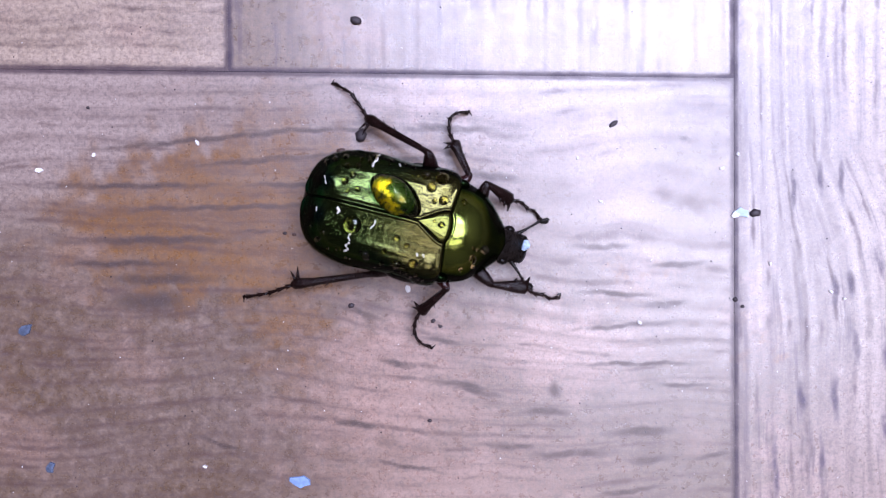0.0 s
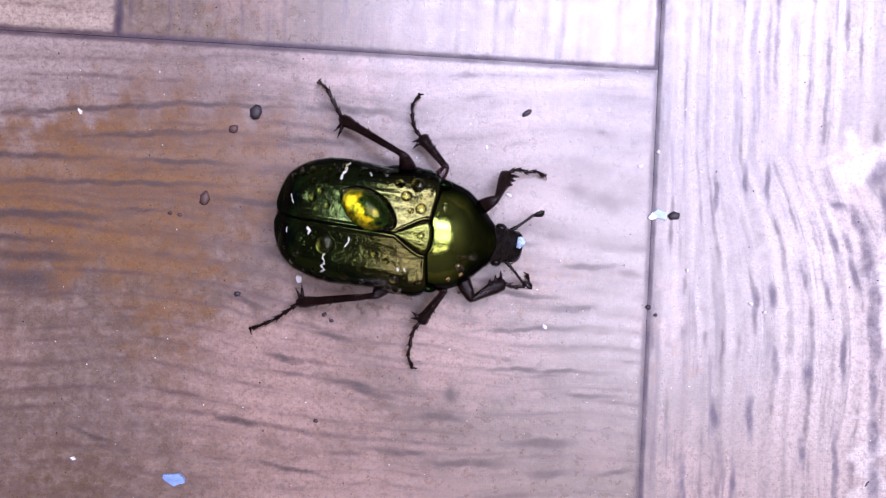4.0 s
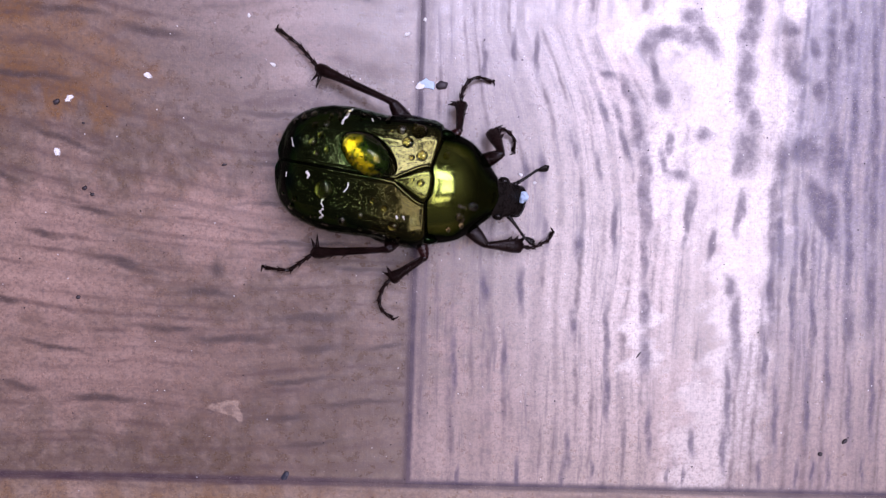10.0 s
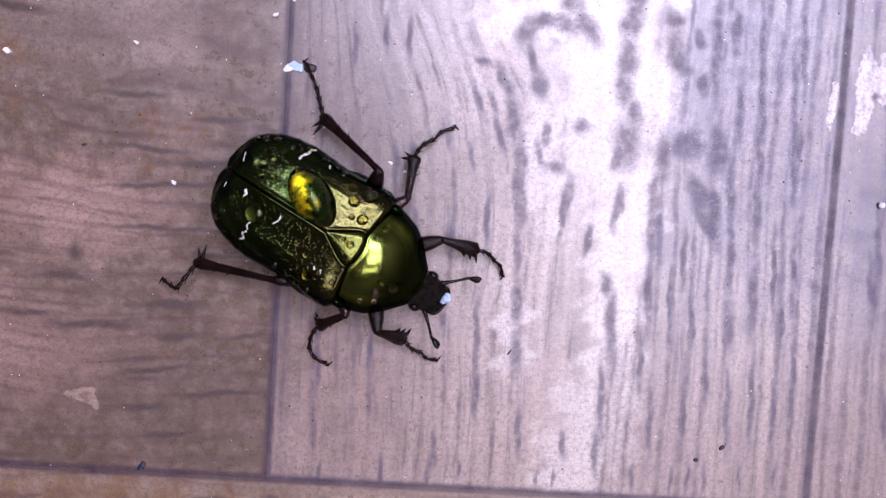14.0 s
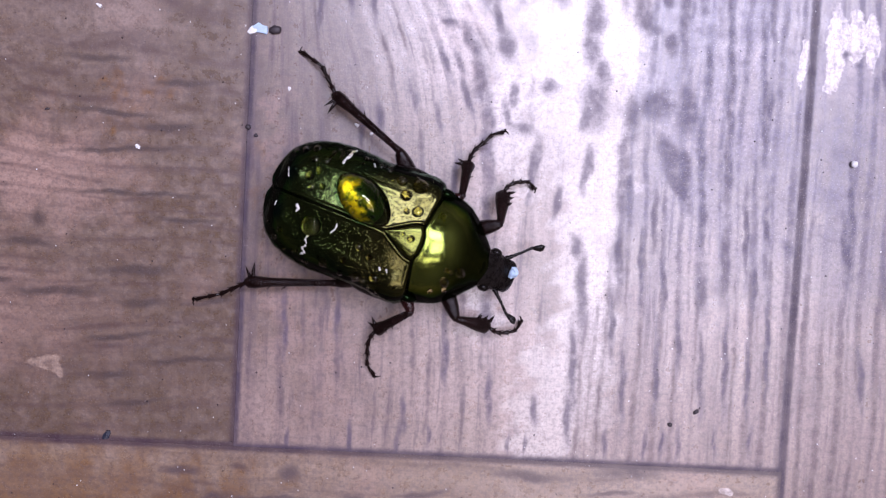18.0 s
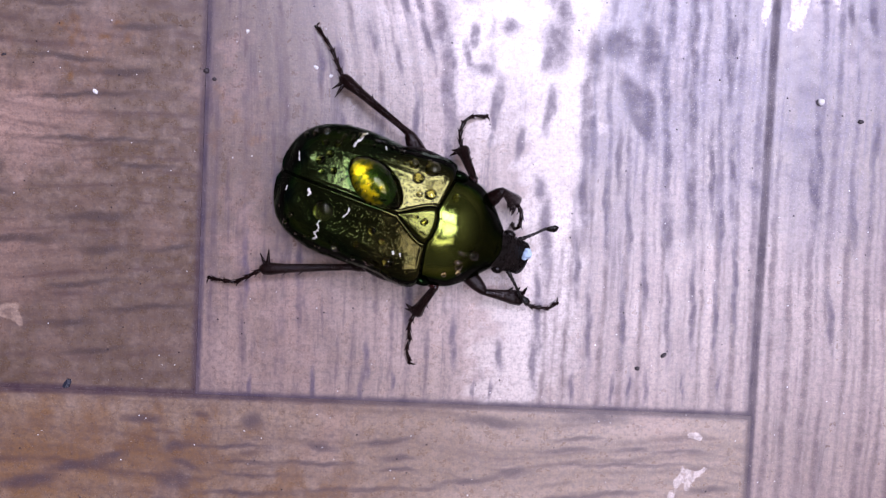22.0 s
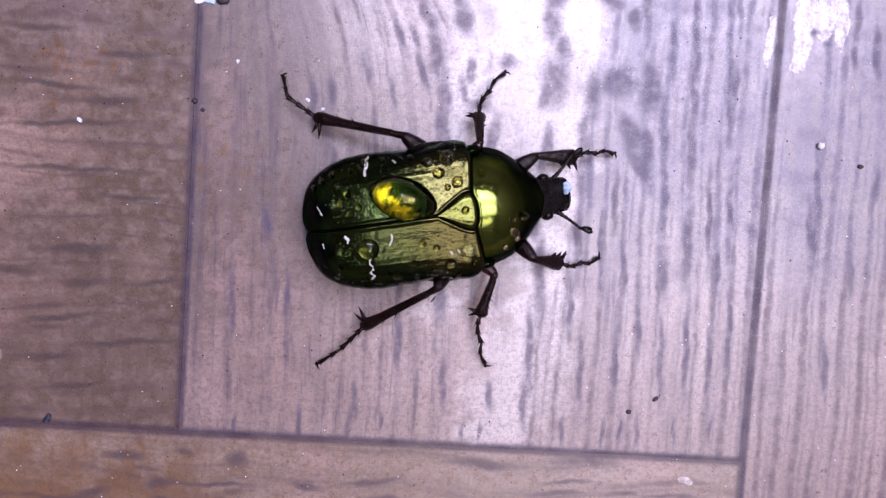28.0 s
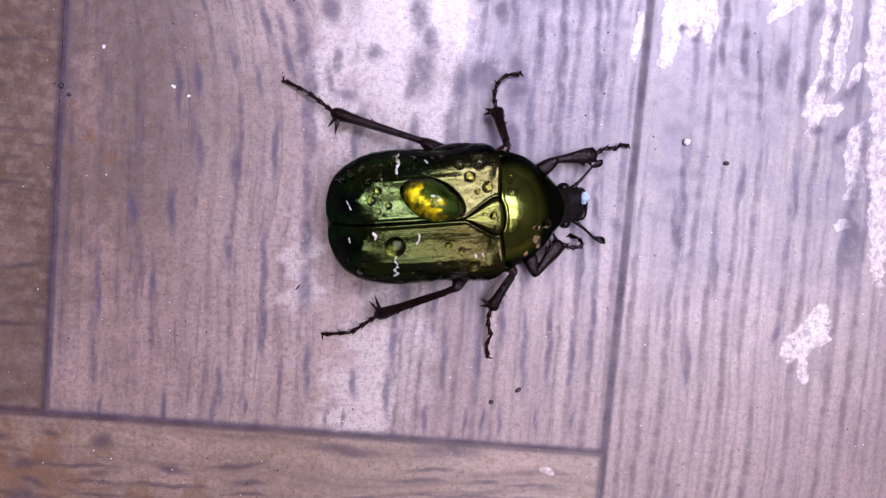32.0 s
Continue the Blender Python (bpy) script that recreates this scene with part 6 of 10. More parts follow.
    walk(legs["left hind"]["tarsus_tip"], mm([
        (0,-7.62,9.88,0.91,0,34,157.1), (0.5,-7.68,10.34,0.62,0,27.3,161.3), (1,-8.6,10.32,0.5,0,23,150.3), (1.5,-9.21,10.31,0.49,0,21.2,152.1), (2,-9.02,10.14,0.64,0,20.2,148), (2.5,-9.79,10.53,0.63,0,21.4,146.1),
        (2.75,-9.29,11.06,1.43,0,28.6,152.9), (3,-7.49,11.11,1.74,0,47.6,157.6), (3.25,-7.58,10.98,1.2,0,46.5,158), (3.5,-8.22,10.66,0.74,0,38.3,154.4), (3.75,-8.12,10.43,1.27,0,39.4,152.8), (4,-6.96,10.3,1.46,0,58.3,146.6),
        (4.25,-7.19,10.08,0.97,0,54,146.3), (4.5,-7.65,9.82,0.6,0,39.7,146.2), (5,-9.66,10.07,0.47,0,27.5,174.8), (5.5,-10.45,9.46,0.78,0,17.9,154.5), (6,-8.47,10.33,1.2,0,28.5,151.6), (6.5,-8.7,10.34,1.32,0,25.1,174.8),
        (7,-10.29,9.9,1.45,0,16.2,154.1), (7.5,-7.37,10.48,2.35,0,35.7,164.8), (8,-9.43,10.12,1.43,0,17,153), (8.5,-9.61,10.61,1.05,0,20.9,150.4), (9,-7.44,9.43,1.51,0,28.7,164.9), (9.5,-9.3,8.86,1.24,0,16.1,160),
        (10,-9.59,9.4,0.73,0,17.6,151.7), (10.5,-10.03,9.69,0.73,0,18.9,148.6), (11,-8.55,9.36,0.81,0,21.5,149.4), (11.5,-8.25,8.91,1.19,0,17.7,158.7), (12,-9.91,10.03,1.17,0,19.1,166.6), (12.5,-10.08,10.1,1.46,0,18.5,155.1),
        (13,-8.08,9.65,1.75,0,15.4,152), (13.5,-9.75,9.88,1.83,0,13.9,151.1), (14,-7.24,9.23,1.66,0,15.4,146.1), (14.5,-8.36,9.65,1.58,0,16.2,147.8), (14.75,-8.5,9.79,2.06,0,15.3,151.5), (15,-8.68,9.81,1.6,0,16.2,147.5),
        (15.25,-8.67,9.95,1.1,0,19.1,143.9), (15.5,-8.53,10.23,0.92,0,22.5,143.1), (15.75,-8.46,10.54,1.34,0,24.2,142.8), (16,-8.71,10.55,0.77,0,22.9,134.8), (16.25,-8.93,10.6,0.35,0,23.1,131.9), (16.5,-9.3,10.66,0.37,0,21.4,133.4),
        (17,-6.93,9.74,1.19,0,26.6,162.5), (17.5,-8.45,9.37,1.15,0,16.5,153), (18,-9.32,10.1,1.21,0,20.8,163.6), (18.5,-9.61,10.16,1.05,0,22.9,151.7), (19,-10.28,9.68,0.68,0,19.8,150), (19.5,-10.59,9.26,1.24,0,19.2,150.2),
        (20,-10.48,9.41,1.55,0,26.6,159.3), (20.5,-7.76,9.49,1.55,0,20.2,164.9), (21,-9,10.27,1.61,0,22.1,166.2), (21.5,-8.95,10.17,2.21,0,47.6,138.9), (22,-9.25,10.15,0.68,0,19,143.5), (22.5,-9.37,10.23,0.84,0,18.6,146),
        (23,-9.24,10.6,1.42,0,23.4,156), (23.5,-9.22,10.38,1.19,0,16.6,145.3), (24,-8.8,10.93,1.47,0,23.2,158.8), (24.5,-8.57,10.87,2.5,0,63.5,131.1), (25,-9.07,10.63,2.09,0,48.6,108.4), (25.5,-9.15,10.77,1.91,0,49.4,105.8),
        (26,-7.11,10.5,1.54,0,40,154.9), (26.5,-7.41,10.2,1.07,0,26.6,153.5), (26.75,-7.52,10.24,1.89,0,32.9,152.9), (27,-8.05,10.05,1.82,0,42.4,142.1), (27.25,-8.17,10.13,1.49,0,47.5,134.5), (27.5,-8.18,10.29,1.42,0,49.9,128.3),
        (27.75,-8.51,10.27,1.87,0,47.9,114.3), (28,-9.29,10.08,1.29,0,41.4,97.6), (28.25,-9.64,10.13,0.78,0,38.1,95.8), (28.5,-10.01,10.19,0.74,0,36.4,99.3), (29,-7.78,9.33,1.63,0,49.2,122.2), (29.5,-8.53,10.31,0.95,0,29.2,160.7),
        (30,-9.91,9.97,0.27,0,25.7,146.5), (30.5,-10.29,9.3,-0.16,0,25.7,143.8), (31,-7.56,10.54,0.52,0,40.6,166.8), (31.5,-8.62,9.96,-0.26,0,31.1,166.9), (32,-9.95,9.68,-0.76,0,26.8,148.4),
    ]))
    walk(legs["left middle"]["femur"], mm([
        (0,1.4,2.55,2.3,0,-6.6,50.7), (0.5,1.4,2.55,2.3,0,-14.3,37.4), (1,1.4,2.55,2.3,0,-13,38.7), (1.5,1.4,2.55,2.3,0,-30.6,34.7), (2,1.4,2.55,2.3,0,-13.9,40.1), (2.5,1.4,2.55,2.3,0,-18.7,29.6),
        (2.75,1.4,2.55,2.3,0,-16.2,33.1), (3,1.4,2.55,2.3,0,-12.9,38.1), (3.25,1.4,2.55,2.3,0,-10,41.6), (3.5,1.4,2.55,2.3,0,-8.4,46.8), (3.75,1.4,2.55,2.3,0,-4.9,54.2), (4,1.4,2.55,2.3,0,-1.7,62),
        (4.25,1.4,2.55,2.3,0,-0.5,67.9), (4.5,1.4,2.55,2.3,0,2.6,73.3), (5,1.4,2.55,2.3,0,-10.9,47.5), (5.5,1.4,2.55,2.3,0,-4.2,55.4), (6,1.4,2.55,2.3,0,0.6,79.3), (6.5,1.4,2.55,2.3,0,-10.5,46),
        (7,1.4,2.55,2.3,0,-6.9,50), (7.5,1.4,2.55,2.3,0,-0.8,80.8), (8,1.4,2.55,2.3,0,-16.9,39.8), (8.5,1.4,2.55,2.3,0,-5.8,52.3), (9,1.4,2.55,2.3,0,-2.2,62.6), (9.5,1.4,2.55,2.3,0,-20.8,49.2),
        (10,1.4,2.55,2.3,0,-18.8,42.4), (10.5,1.4,2.55,2.3,0,-13.3,42.7), (11,1.4,2.55,2.3,0,-2.1,61.6), (11.5,1.4,2.55,2.3,0,-10.1,44.1), (12,1.4,2.55,2.3,0,-11.2,44.2), (12.5,1.4,2.55,2.3,0,-3.3,60.3),
        (13,1.4,2.55,2.3,0,-9.7,45.4), (13.5,1.4,2.55,2.3,0,-5.1,55.9), (14,1.4,2.55,2.3,0,-4.7,59), (14.5,1.4,2.55,2.3,0,-15.1,35.8), (14.75,1.4,2.55,2.3,0,-15.3,35.9), (15,1.4,2.55,2.3,0,-16.6,35.2),
        (15.25,1.4,2.55,2.3,0,-17.5,31.6), (15.5,1.4,2.55,2.3,0,-20.3,33), (15.75,1.4,2.55,2.3,0,-22.3,34.7), (16,1.4,2.55,2.3,0,-23.2,34.6), (16.25,1.4,2.55,2.3,0,-22.7,31.1), (16.5,1.4,2.55,2.3,0,-21,35.7),
        (17,1.4,2.55,2.3,0,-7.1,49.6), (17.5,1.4,2.55,2.3,0,-5.6,53.6), (18,1.4,2.55,2.3,0,-18.7,38.4), (18.5,1.4,2.55,2.3,0,-4.2,57), (19,1.4,2.55,2.3,0,-16.1,40.9), (19.5,1.4,2.55,2.3,0,-8.4,46.6),
        (20,1.4,2.55,2.3,0,-5.4,54.1), (20.5,1.4,2.55,2.3,0,-4,62), (21,1.4,2.55,2.3,0,-9.2,44.7), (21.5,1.4,2.55,2.3,0,-10.4,42.7), (22,1.4,2.55,2.3,0,-18,35.3), (22.5,1.4,2.55,2.3,0,-18,34.9),
        (23,1.4,2.55,2.3,0,-16.8,34.3), (23.5,1.4,2.55,2.3,0,-9.9,42.8), (24,1.4,2.55,2.3,0,-10,44.8), (24.5,1.4,2.55,2.3,0,-8.9,46.5), (25,1.4,2.55,2.3,0,-8.8,47.8), (25.5,1.4,2.55,2.3,0,-10.3,46.3),
        (26,1.4,2.55,2.3,0,-7.7,48.8), (26.5,1.4,2.55,2.3,0,-18.2,46.5), (26.75,1.4,2.55,2.3,0,-19.2,46.3), (27,1.4,2.55,2.3,0,-21,46.2), (27.25,1.4,2.55,2.3,0,-24.5,44.3), (27.5,1.4,2.55,2.3,0,-23,44.8),
        (27.75,1.4,2.55,2.3,0,-22.8,45.1), (28,1.4,2.55,2.3,0,-23.8,43.9), (28.25,1.4,2.55,2.3,0,-24.3,39.2), (28.5,1.4,2.55,2.3,0,-19,41.5), (29,1.4,2.55,2.3,0,-3,58.7), (29.5,1.4,2.55,2.3,0,-14.6,50.2),
        (30,1.4,2.55,2.3,0,-19,37.5), (30.5,1.4,2.55,2.3,0,-11,42.3), (31,1.4,2.55,2.3,0,0.5,71.9), (31.5,1.4,2.55,2.3,0,-9.2,47.7), (32,1.4,2.55,2.3,0,-13.6,43.8),
    ]))
    walk(legs["left middle"]["tibia"], mm([
        (0,3.67,5.32,2.71,0,11.9,126.8), (0.5,4.17,4.67,3.19,0,16.6,89.6), (1,4.14,4.74,3.11,0,15.9,92.1), (1.5,3.95,4.31,4.13,0,36.6,80), (2,4.07,4.8,3.16,0,19.6,88.9), (2.5,4.36,4.24,3.45,0,29.1,119.9),
        (2.75,4.3,4.44,3.3,0,27.8,122.7), (3,4.16,4.72,3.1,0,26.2,128.2), (3.25,4.05,4.91,2.93,0,20.6,131.1), (3.5,3.84,5.14,2.82,0,23.3,129.8), (3.75,3.5,5.46,2.61,0,24.5,133.7), (4,3.09,5.73,2.4,0,23,138),
        (4.25,2.75,5.89,2.33,0,18.8,138.8), (4.5,2.44,5.99,2.14,0,21,135.2), (5,3.79,5.16,2.98,0,35.6,87.9), (5.5,3.44,5.5,2.56,0,23.8,118.5), (6,2.07,6.09,2.26,0,11.5,128.7), (6.5,3.86,5.1,2.95,0,22.1,87.1),
        (7,3.7,5.29,2.73,0,14.8,106.2), (7.5,1.98,6.1,2.35,0,4.6,107.8), (8,4.05,4.75,3.34,0,24.9,85.1), (8.5,3.59,5.38,2.67,0,18.7,105.1), (9,3.06,5.74,2.44,0,17.8,125.4), (9.25,3.33,5.42,3.01,5.1,32,94.5),
        (9.5,3.6,5.1,3.58,0,46.5,58.2), (10,3.91,4.85,3.46,0,45.2,95.2), (10.5,3.97,4.93,3.13,0,35.3,111.5), (11,3.11,5.71,2.43,0,18,116.3), (11.5,3.95,5.02,2.93,0,21.7,109), (12,3.93,5.01,3,0,26.2,102.4),
        (12.5,3.18,5.67,2.5,0,13.6,111.6), (13,3.89,5.07,2.91,0,16.7,90.9), (13.5,3.41,5.52,2.62,0,7.8,100), (14,3.25,5.63,2.59,0,8.1,112.7), (14.5,4.22,4.58,3.24,0,23.7,106.1), (14.75,4.21,4.59,3.25,0,25.1,108.1),
        (15,4.22,4.54,3.33,0,28.2,110), (15.25,4.33,4.35,3.38,0,26,111.4), (15.5,4.23,4.39,3.55,0,33.5,108.8), (15.75,4.14,4.45,3.67,0,40.8,109.3), (16,4.12,4.43,3.72,0,43.6,112.7), (16.25,4.24,4.27,3.69,0,38.3,116.6),
        (16.5,4.13,4.51,3.59,0,42.8,118), (17,3.72,5.27,2.74,0,23.3,137.4), (17.5,3.53,5.43,2.65,0,18.2,140.6), (18,4.07,4.67,3.46,0,35.8,99.5), (18.5,3.36,5.56,2.56,0,16.6,116.3), (19,4.01,4.82,3.3,0,27.8,88.3),
        (19.5,3.85,5.14,2.82,0,16.9,106.6), (20,3.5,5.45,2.64,0,12.2,105.4), (20.5,3.08,5.72,2.55,0,8.5,116.7), (21,3.92,5.05,2.88,0,17.8,108.3), (21.5,4,4.95,2.95,0,22.5,118.7), (22,4.19,4.53,3.41,0,37.4,130),
        (22.5,4.21,4.51,3.41,0,36.7,129.7), (23,4.25,4.49,3.34,0,32.8,130.8), (23.5,4,4.96,2.92,0,23.5,142.3), (24,3.91,5.05,2.93,0,23.6,107.1), (24.5,3.85,5.13,2.86,0,24.3,114.8), (25,3.79,5.18,2.85,0,27.3,101.9),
        (25.5,3.85,5.11,2.95,0,32.1,104.2), (26,3.75,5.24,2.79,0,28.7,122.2), (26.5,3.75,5.03,3.43,0,43.2,72.2), (26.75,3.75,5.01,3.48,0,44.3,72.1), (27,3.73,4.98,3.59,0,46.5,71), (27.25,3.75,4.84,3.79,0,44.8,72.4),
        (27.5,3.75,4.88,3.71,0,45.1,73), (27.75,3.74,4.9,3.7,0,47.7,73.9), (28,3.78,4.83,3.75,0,48.6,78.2), (28.25,3.94,4.63,3.78,0,42.7,87.9), (28.5,3.95,4.8,3.47,0,41.4,93.6), (29,3.27,5.62,2.49,0,20.5,119),
        (29.25,3.45,5.42,2.85,2,26.6,87.5), (29.5,3.63,5.23,3.21,0,32.8,54.1), (29.75,3.86,4.92,3.34,-1.3,36.6,83.3), (30,4.1,4.62,3.47,0,40.4,113.9), (30.5,4.01,4.93,2.99,0,27,129.1), (31,2.52,5.97,2.27,0,17.7,138.9),
        (31.5,3.79,5.18,2.87,0,28.9,97.8), (32,3.92,4.97,3.14,0,33.8,96.6),
    ]))
    walk(legs["left middle"]["tarsus"], mm([
        (0,1.73,7.9,2.03,0,11.2,110.5), (0.5,4.19,7.83,2.25,0,12.3,75.9), (1,4.02,7.92,2.2,0,10.8,90.6), (1.5,4.41,6.92,2.17,0,14,76), (2,4.13,7.91,2.06,0,15,89.2), (2.5,2.93,6.74,1.85,0,15.1,106.2),
        (2.75,2.72,6.89,1.76,0,15.2,105.6), (3,2.33,7.04,1.64,0,15.7,107.8), (3.25,2.02,7.23,1.77,0,8.4,112.5), (3.5,1.9,7.48,1.52,0,12.1,111.3), (3.75,1.42,7.63,1.24,0,17.4,113.7), (4,0.83,7.76,1.11,0,17.5,119.1),
        (4.25,0.4,7.94,1.27,0,8.1,123.5), (4.5,0.25,8.17,0.95,0,19.4,115.8), (5,3.89,7.84,1.06,0,21.1,81.2), (5.5,2,8.16,1.23,0,18,99.4), (6,0.05,8.61,1.61,0,15.9,109.3), (6.5,4.01,8.15,1.71,0,15.5,66.4),
        (7,2.81,8.35,1.89,0,15.6,87.3), (7.5,0.97,9.24,2.09,0,11.3,106.3), (8,4.3,7.74,1.95,0,13.6,73.9), (8.5,2.78,8.4,1.61,0,18.5,85), (9,1.24,8.3,1.43,0,16.2,94.9), (9.5,4.8,7.03,1.18,0,19.1,60),
        (10,3.7,7.16,1.12,0,20.5,79.9), (10.5,2.99,7.44,1.22,0,19.1,89.9), (11,1.72,8.53,1.41,0,17,96.2), (11.5,2.95,7.91,1.71,0,15.4,83.7), (12,3.3,7.9,1.54,0,17.7,81.5), (12.5,2,8.65,1.73,0,14.4,95),
        (13,3.84,8.24,1.96,0,8.1,76), (13.5,2.85,8.74,2.17,0,15,64.1), (14,1.98,8.64,2.13,0,16,76.1), (14.5,3.38,7.49,1.91,0,17,65), (14.75,3.29,7.43,1.85,0,16.6,70.3), (15,3.23,7.27,1.77,0,17.2,70.8),
        (15.25,3.25,7.11,1.93,0,10.4,77.5), (15.5,3.35,7,1.73,0,14.8,83.2), (15.75,3.31,6.8,1.51,0,20.4,81.9), (16,3.2,6.64,1.44,0,21.6,81.6), (16.25,3.09,6.58,1.64,0,13.5,88.5), (16.5,2.99,6.65,1.35,0,19,100),
        (17,1.48,7.32,1.44,0,11.4,118.1), (17.5,1.1,7.42,1.63,0,8.3,123.3), (18,3.63,7.31,1.53,0,18.2,73.3), (18.5,1.96,8.4,1.62,0,16,89.3), (19,4.1,7.73,1.76,0,18,59.7), (19.5,2.94,8.16,1.87,0,16.7,89.9),
        (20,2.65,8.56,1.94,0,16.7,67.3), (20.5,1.62,8.64,2.06,0,9.5,109.7), (21,2.94,8.03,1.87,0,14.1,90.6), (21.5,2.53,7.63,1.69,0,14.4,99.3), (22,2.51,6.54,1.41,0,15.2,104.8), (22.5,2.52,6.54,1.44,0,15.3,108.9),
        (23,2.43,6.59,1.55,0,14.7,110), (23.5,1.61,6.81,1.6,0,11.6,128.1), (24,3.02,7.94,1.61,0,8.9,99.7), (24.5,2.59,7.86,1.5,0,13,101.4), (25,3.19,8.05,1.34,0,16.5,91.6), (25.5,3.16,7.82,1.19,0,21.1,80.4),
        (26,2.21,7.69,1.2,0,18.6,93.7), (26.5,4.49,7.32,1.17,0,20,72.4), (26.75,4.47,7.26,1.18,0,20.5,70), (27,4.46,7.13,1.2,0,21,66.5), (27.25,4.45,7.07,1.47,0,14.5,64.8), (27.5,4.43,7.11,1.37,0,18.6,58.4),
        (27.75,4.36,7.03,1.25,0,21.8,55.5), (28,4.22,6.97,1.28,0,21.8,55.4), (28.25,4.03,7.05,1.54,0,13.6,65.3), (28.5,3.8,7.27,1.29,0,21.7,61.9), (29,1.77,8.33,1.33,0,19.4,93.2), (29.5,5.26,7.47,1.42,0,17.6,73.3),
        (30,3.08,6.92,1.33,0,18.6,91.7), (30.5,2.16,7.21,1.49,0,19.2,106.2), (31,0.15,8.04,1.26,0,15.8,120.3), (31.5,3.4,8.04,1.28,0,17.7,82.6), (32,3.61,7.7,1.31,0,20.6,78.5),
    ]))
    walk(legs["left middle"]["tarsus_tip"], mm([
        (0,0.98,9.92,1.6,0,25.3,32.6), (0.5,4.71,9.92,1.78,0,16.8,65), (1,4,10.08,1.79,0,23.9,15.9), (1.5,4.92,8.99,1.63,0,18.1,64.9), (2,4.16,10.04,1.49,0,20.8,25.5), (2.5,2.34,8.78,1.28,0,23.9,52.5),
        (2.75,2.15,8.94,1.19,0,24,51.6), (3,1.68,9.06,1.05,0,25.1,51.3), (3.25,1.18,9.24,1.45,0,24.5,52.8), (3.5,1.12,9.48,1.06,0,29.1,64), (3.75,0.57,9.55,0.59,0,32.5,72), (4,-0.19,9.59,0.45,0,34.4,76.9),
        (4.25,-0.8,9.76,0.96,0,34.1,82.4), (4.5,-0.65,10.03,0.22,0,31.2,102.6), (4.75,1.77,9.95,0.24,-1.5,27.9,56.9), (5,4.2,9.87,0.26,0,24.6,12.6), (5.5,1.66,10.22,0.55,0,26.6,9.1), (6,-0.65,10.61,1,0,25.1,42),
        (6.5,4.86,10.09,1.12,0,23,57.3), (7,2.91,10.47,1.3,0,24,0.8), (7.5,0.36,11.31,1.66,0,26.4,28.1), (8,4.9,9.79,1.44,0,20.8,64.6), (8.5,2.96,10.48,0.91,0,22.6,15.8), (9,1.05,10.41,0.82,0,28.1,35.3),
        (9.5,5.84,8.83,0.46,0,23.1,48.4), (10,4.07,9.19,0.35,0,25.7,7), (10.5,2.99,9.51,0.5,0,25.6,1.9), (11,1.49,10.62,0.77,0,26,21.6), (11.5,3.18,10.02,1.12,0,22.6,74.2), (11.75,3.39,10,1,0.4,23.6,36.1),
        (12,3.61,9.98,0.87,0,24.7,-2.4), (12.5,1.81,10.78,1.18,0,26.4,26.7), (13,4.37,10.35,1.65,0,29.1,62.1), (13.5,3.77,10.65,1.6,0,20.9,42.6), (14,2.49,10.69,1.52,0,17.5,64.2), (14.5,4.27,9.39,1.27,0,20.4,46.8),
        (14.75,4,9.41,1.22,0,21.3,43.3), (15,3.92,9.26,1.12,0,22,38.2), (15.25,3.71,9.22,1.54,0,20,25.1), (15.5,3.6,9.11,1.17,0,22.1,17.5), (15.75,3.6,8.85,0.74,0,23.3,12.8), (16,3.5,8.66,0.63,0,22.7,8.4),
        (16.25,3.14,8.72,1.13,0,20,4.1), (16.5,2.63,8.7,0.63,0,24.4,10.5), (17,0.47,9.22,1.01,0,32.6,20.4), (17.5,-0.09,9.24,1.31,0,33.2,71.9), (18,4.23,9.31,0.84,0,23.9,50.5), (18.5,1.98,10.51,1.01,0,24.9,46.4),
        (19,5.16,9.54,1.08,0,19.4,47.7), (19.5,2.95,10.27,1.24,0,18.1,78), (20,3.46,10.51,1.31,0,18.8,55.4), (20.5,0.89,10.68,1.7,0,26.7,59.6), (21,2.91,10.17,1.33,0,23.5,54.5), (21.5,2.19,9.73,1.14,0,25.7,50.6),
        (22,1.97,8.59,0.83,0,28.9,33.5), (22.5,1.83,8.55,0.86,0,28.1,30.9), (23,1.7,8.59,1,0,27.1,35.7), (23.5,0.28,8.51,1.16,0,29.6,56.2), (24,2.66,10.08,1.27,0,32.4,80.8), (24.5,2.16,9.96,1,0,30,34),
        (25,3.13,10.16,0.71,0,24.3,82.6), (25.5,3.5,9.84,0.4,0,25,64.9), (26,2.07,9.77,0.5,0,27.9,48.2), (26.5,5.12,9.29,0.41,0,24.2,60.8), (26.75,5.18,9.19,0.41,0,24.2,58.2), (27,5.28,9.01,0.41,0,24.3,54.6),
        (27.25,5.36,9,0.92,0,21.1,47.8), (27.5,5.53,8.89,0.67,0,21,46.5), (27.75,5.52,8.72,0.44,0,22.9,43.1), (28,5.38,8.65,0.46,0,22.8,39.8), (28.25,4.93,8.99,1.03,0,20,29.8), (28.5,4.76,9.08,0.48,0,22.4,39.5),
        (29,1.65,10.4,0.6,0,24.4,29.6), (29.5,5.86,9.48,0.76,0,25.8,36.4), (30,3.02,9,0.63,0,24.1,0.8), (30.5,1.58,9.2,0.76,0,21,7.1), (31,-0.92,9.87,0.66,0,28.7,37.8), (31.5,3.67,10.12,0.61,0,29.1,83.4),
        (31.75,3.84,9.92,0.57,-1.5,24.6,48.9), (32,4.02,9.72,0.53,0,20.1,15.7),
    ]))
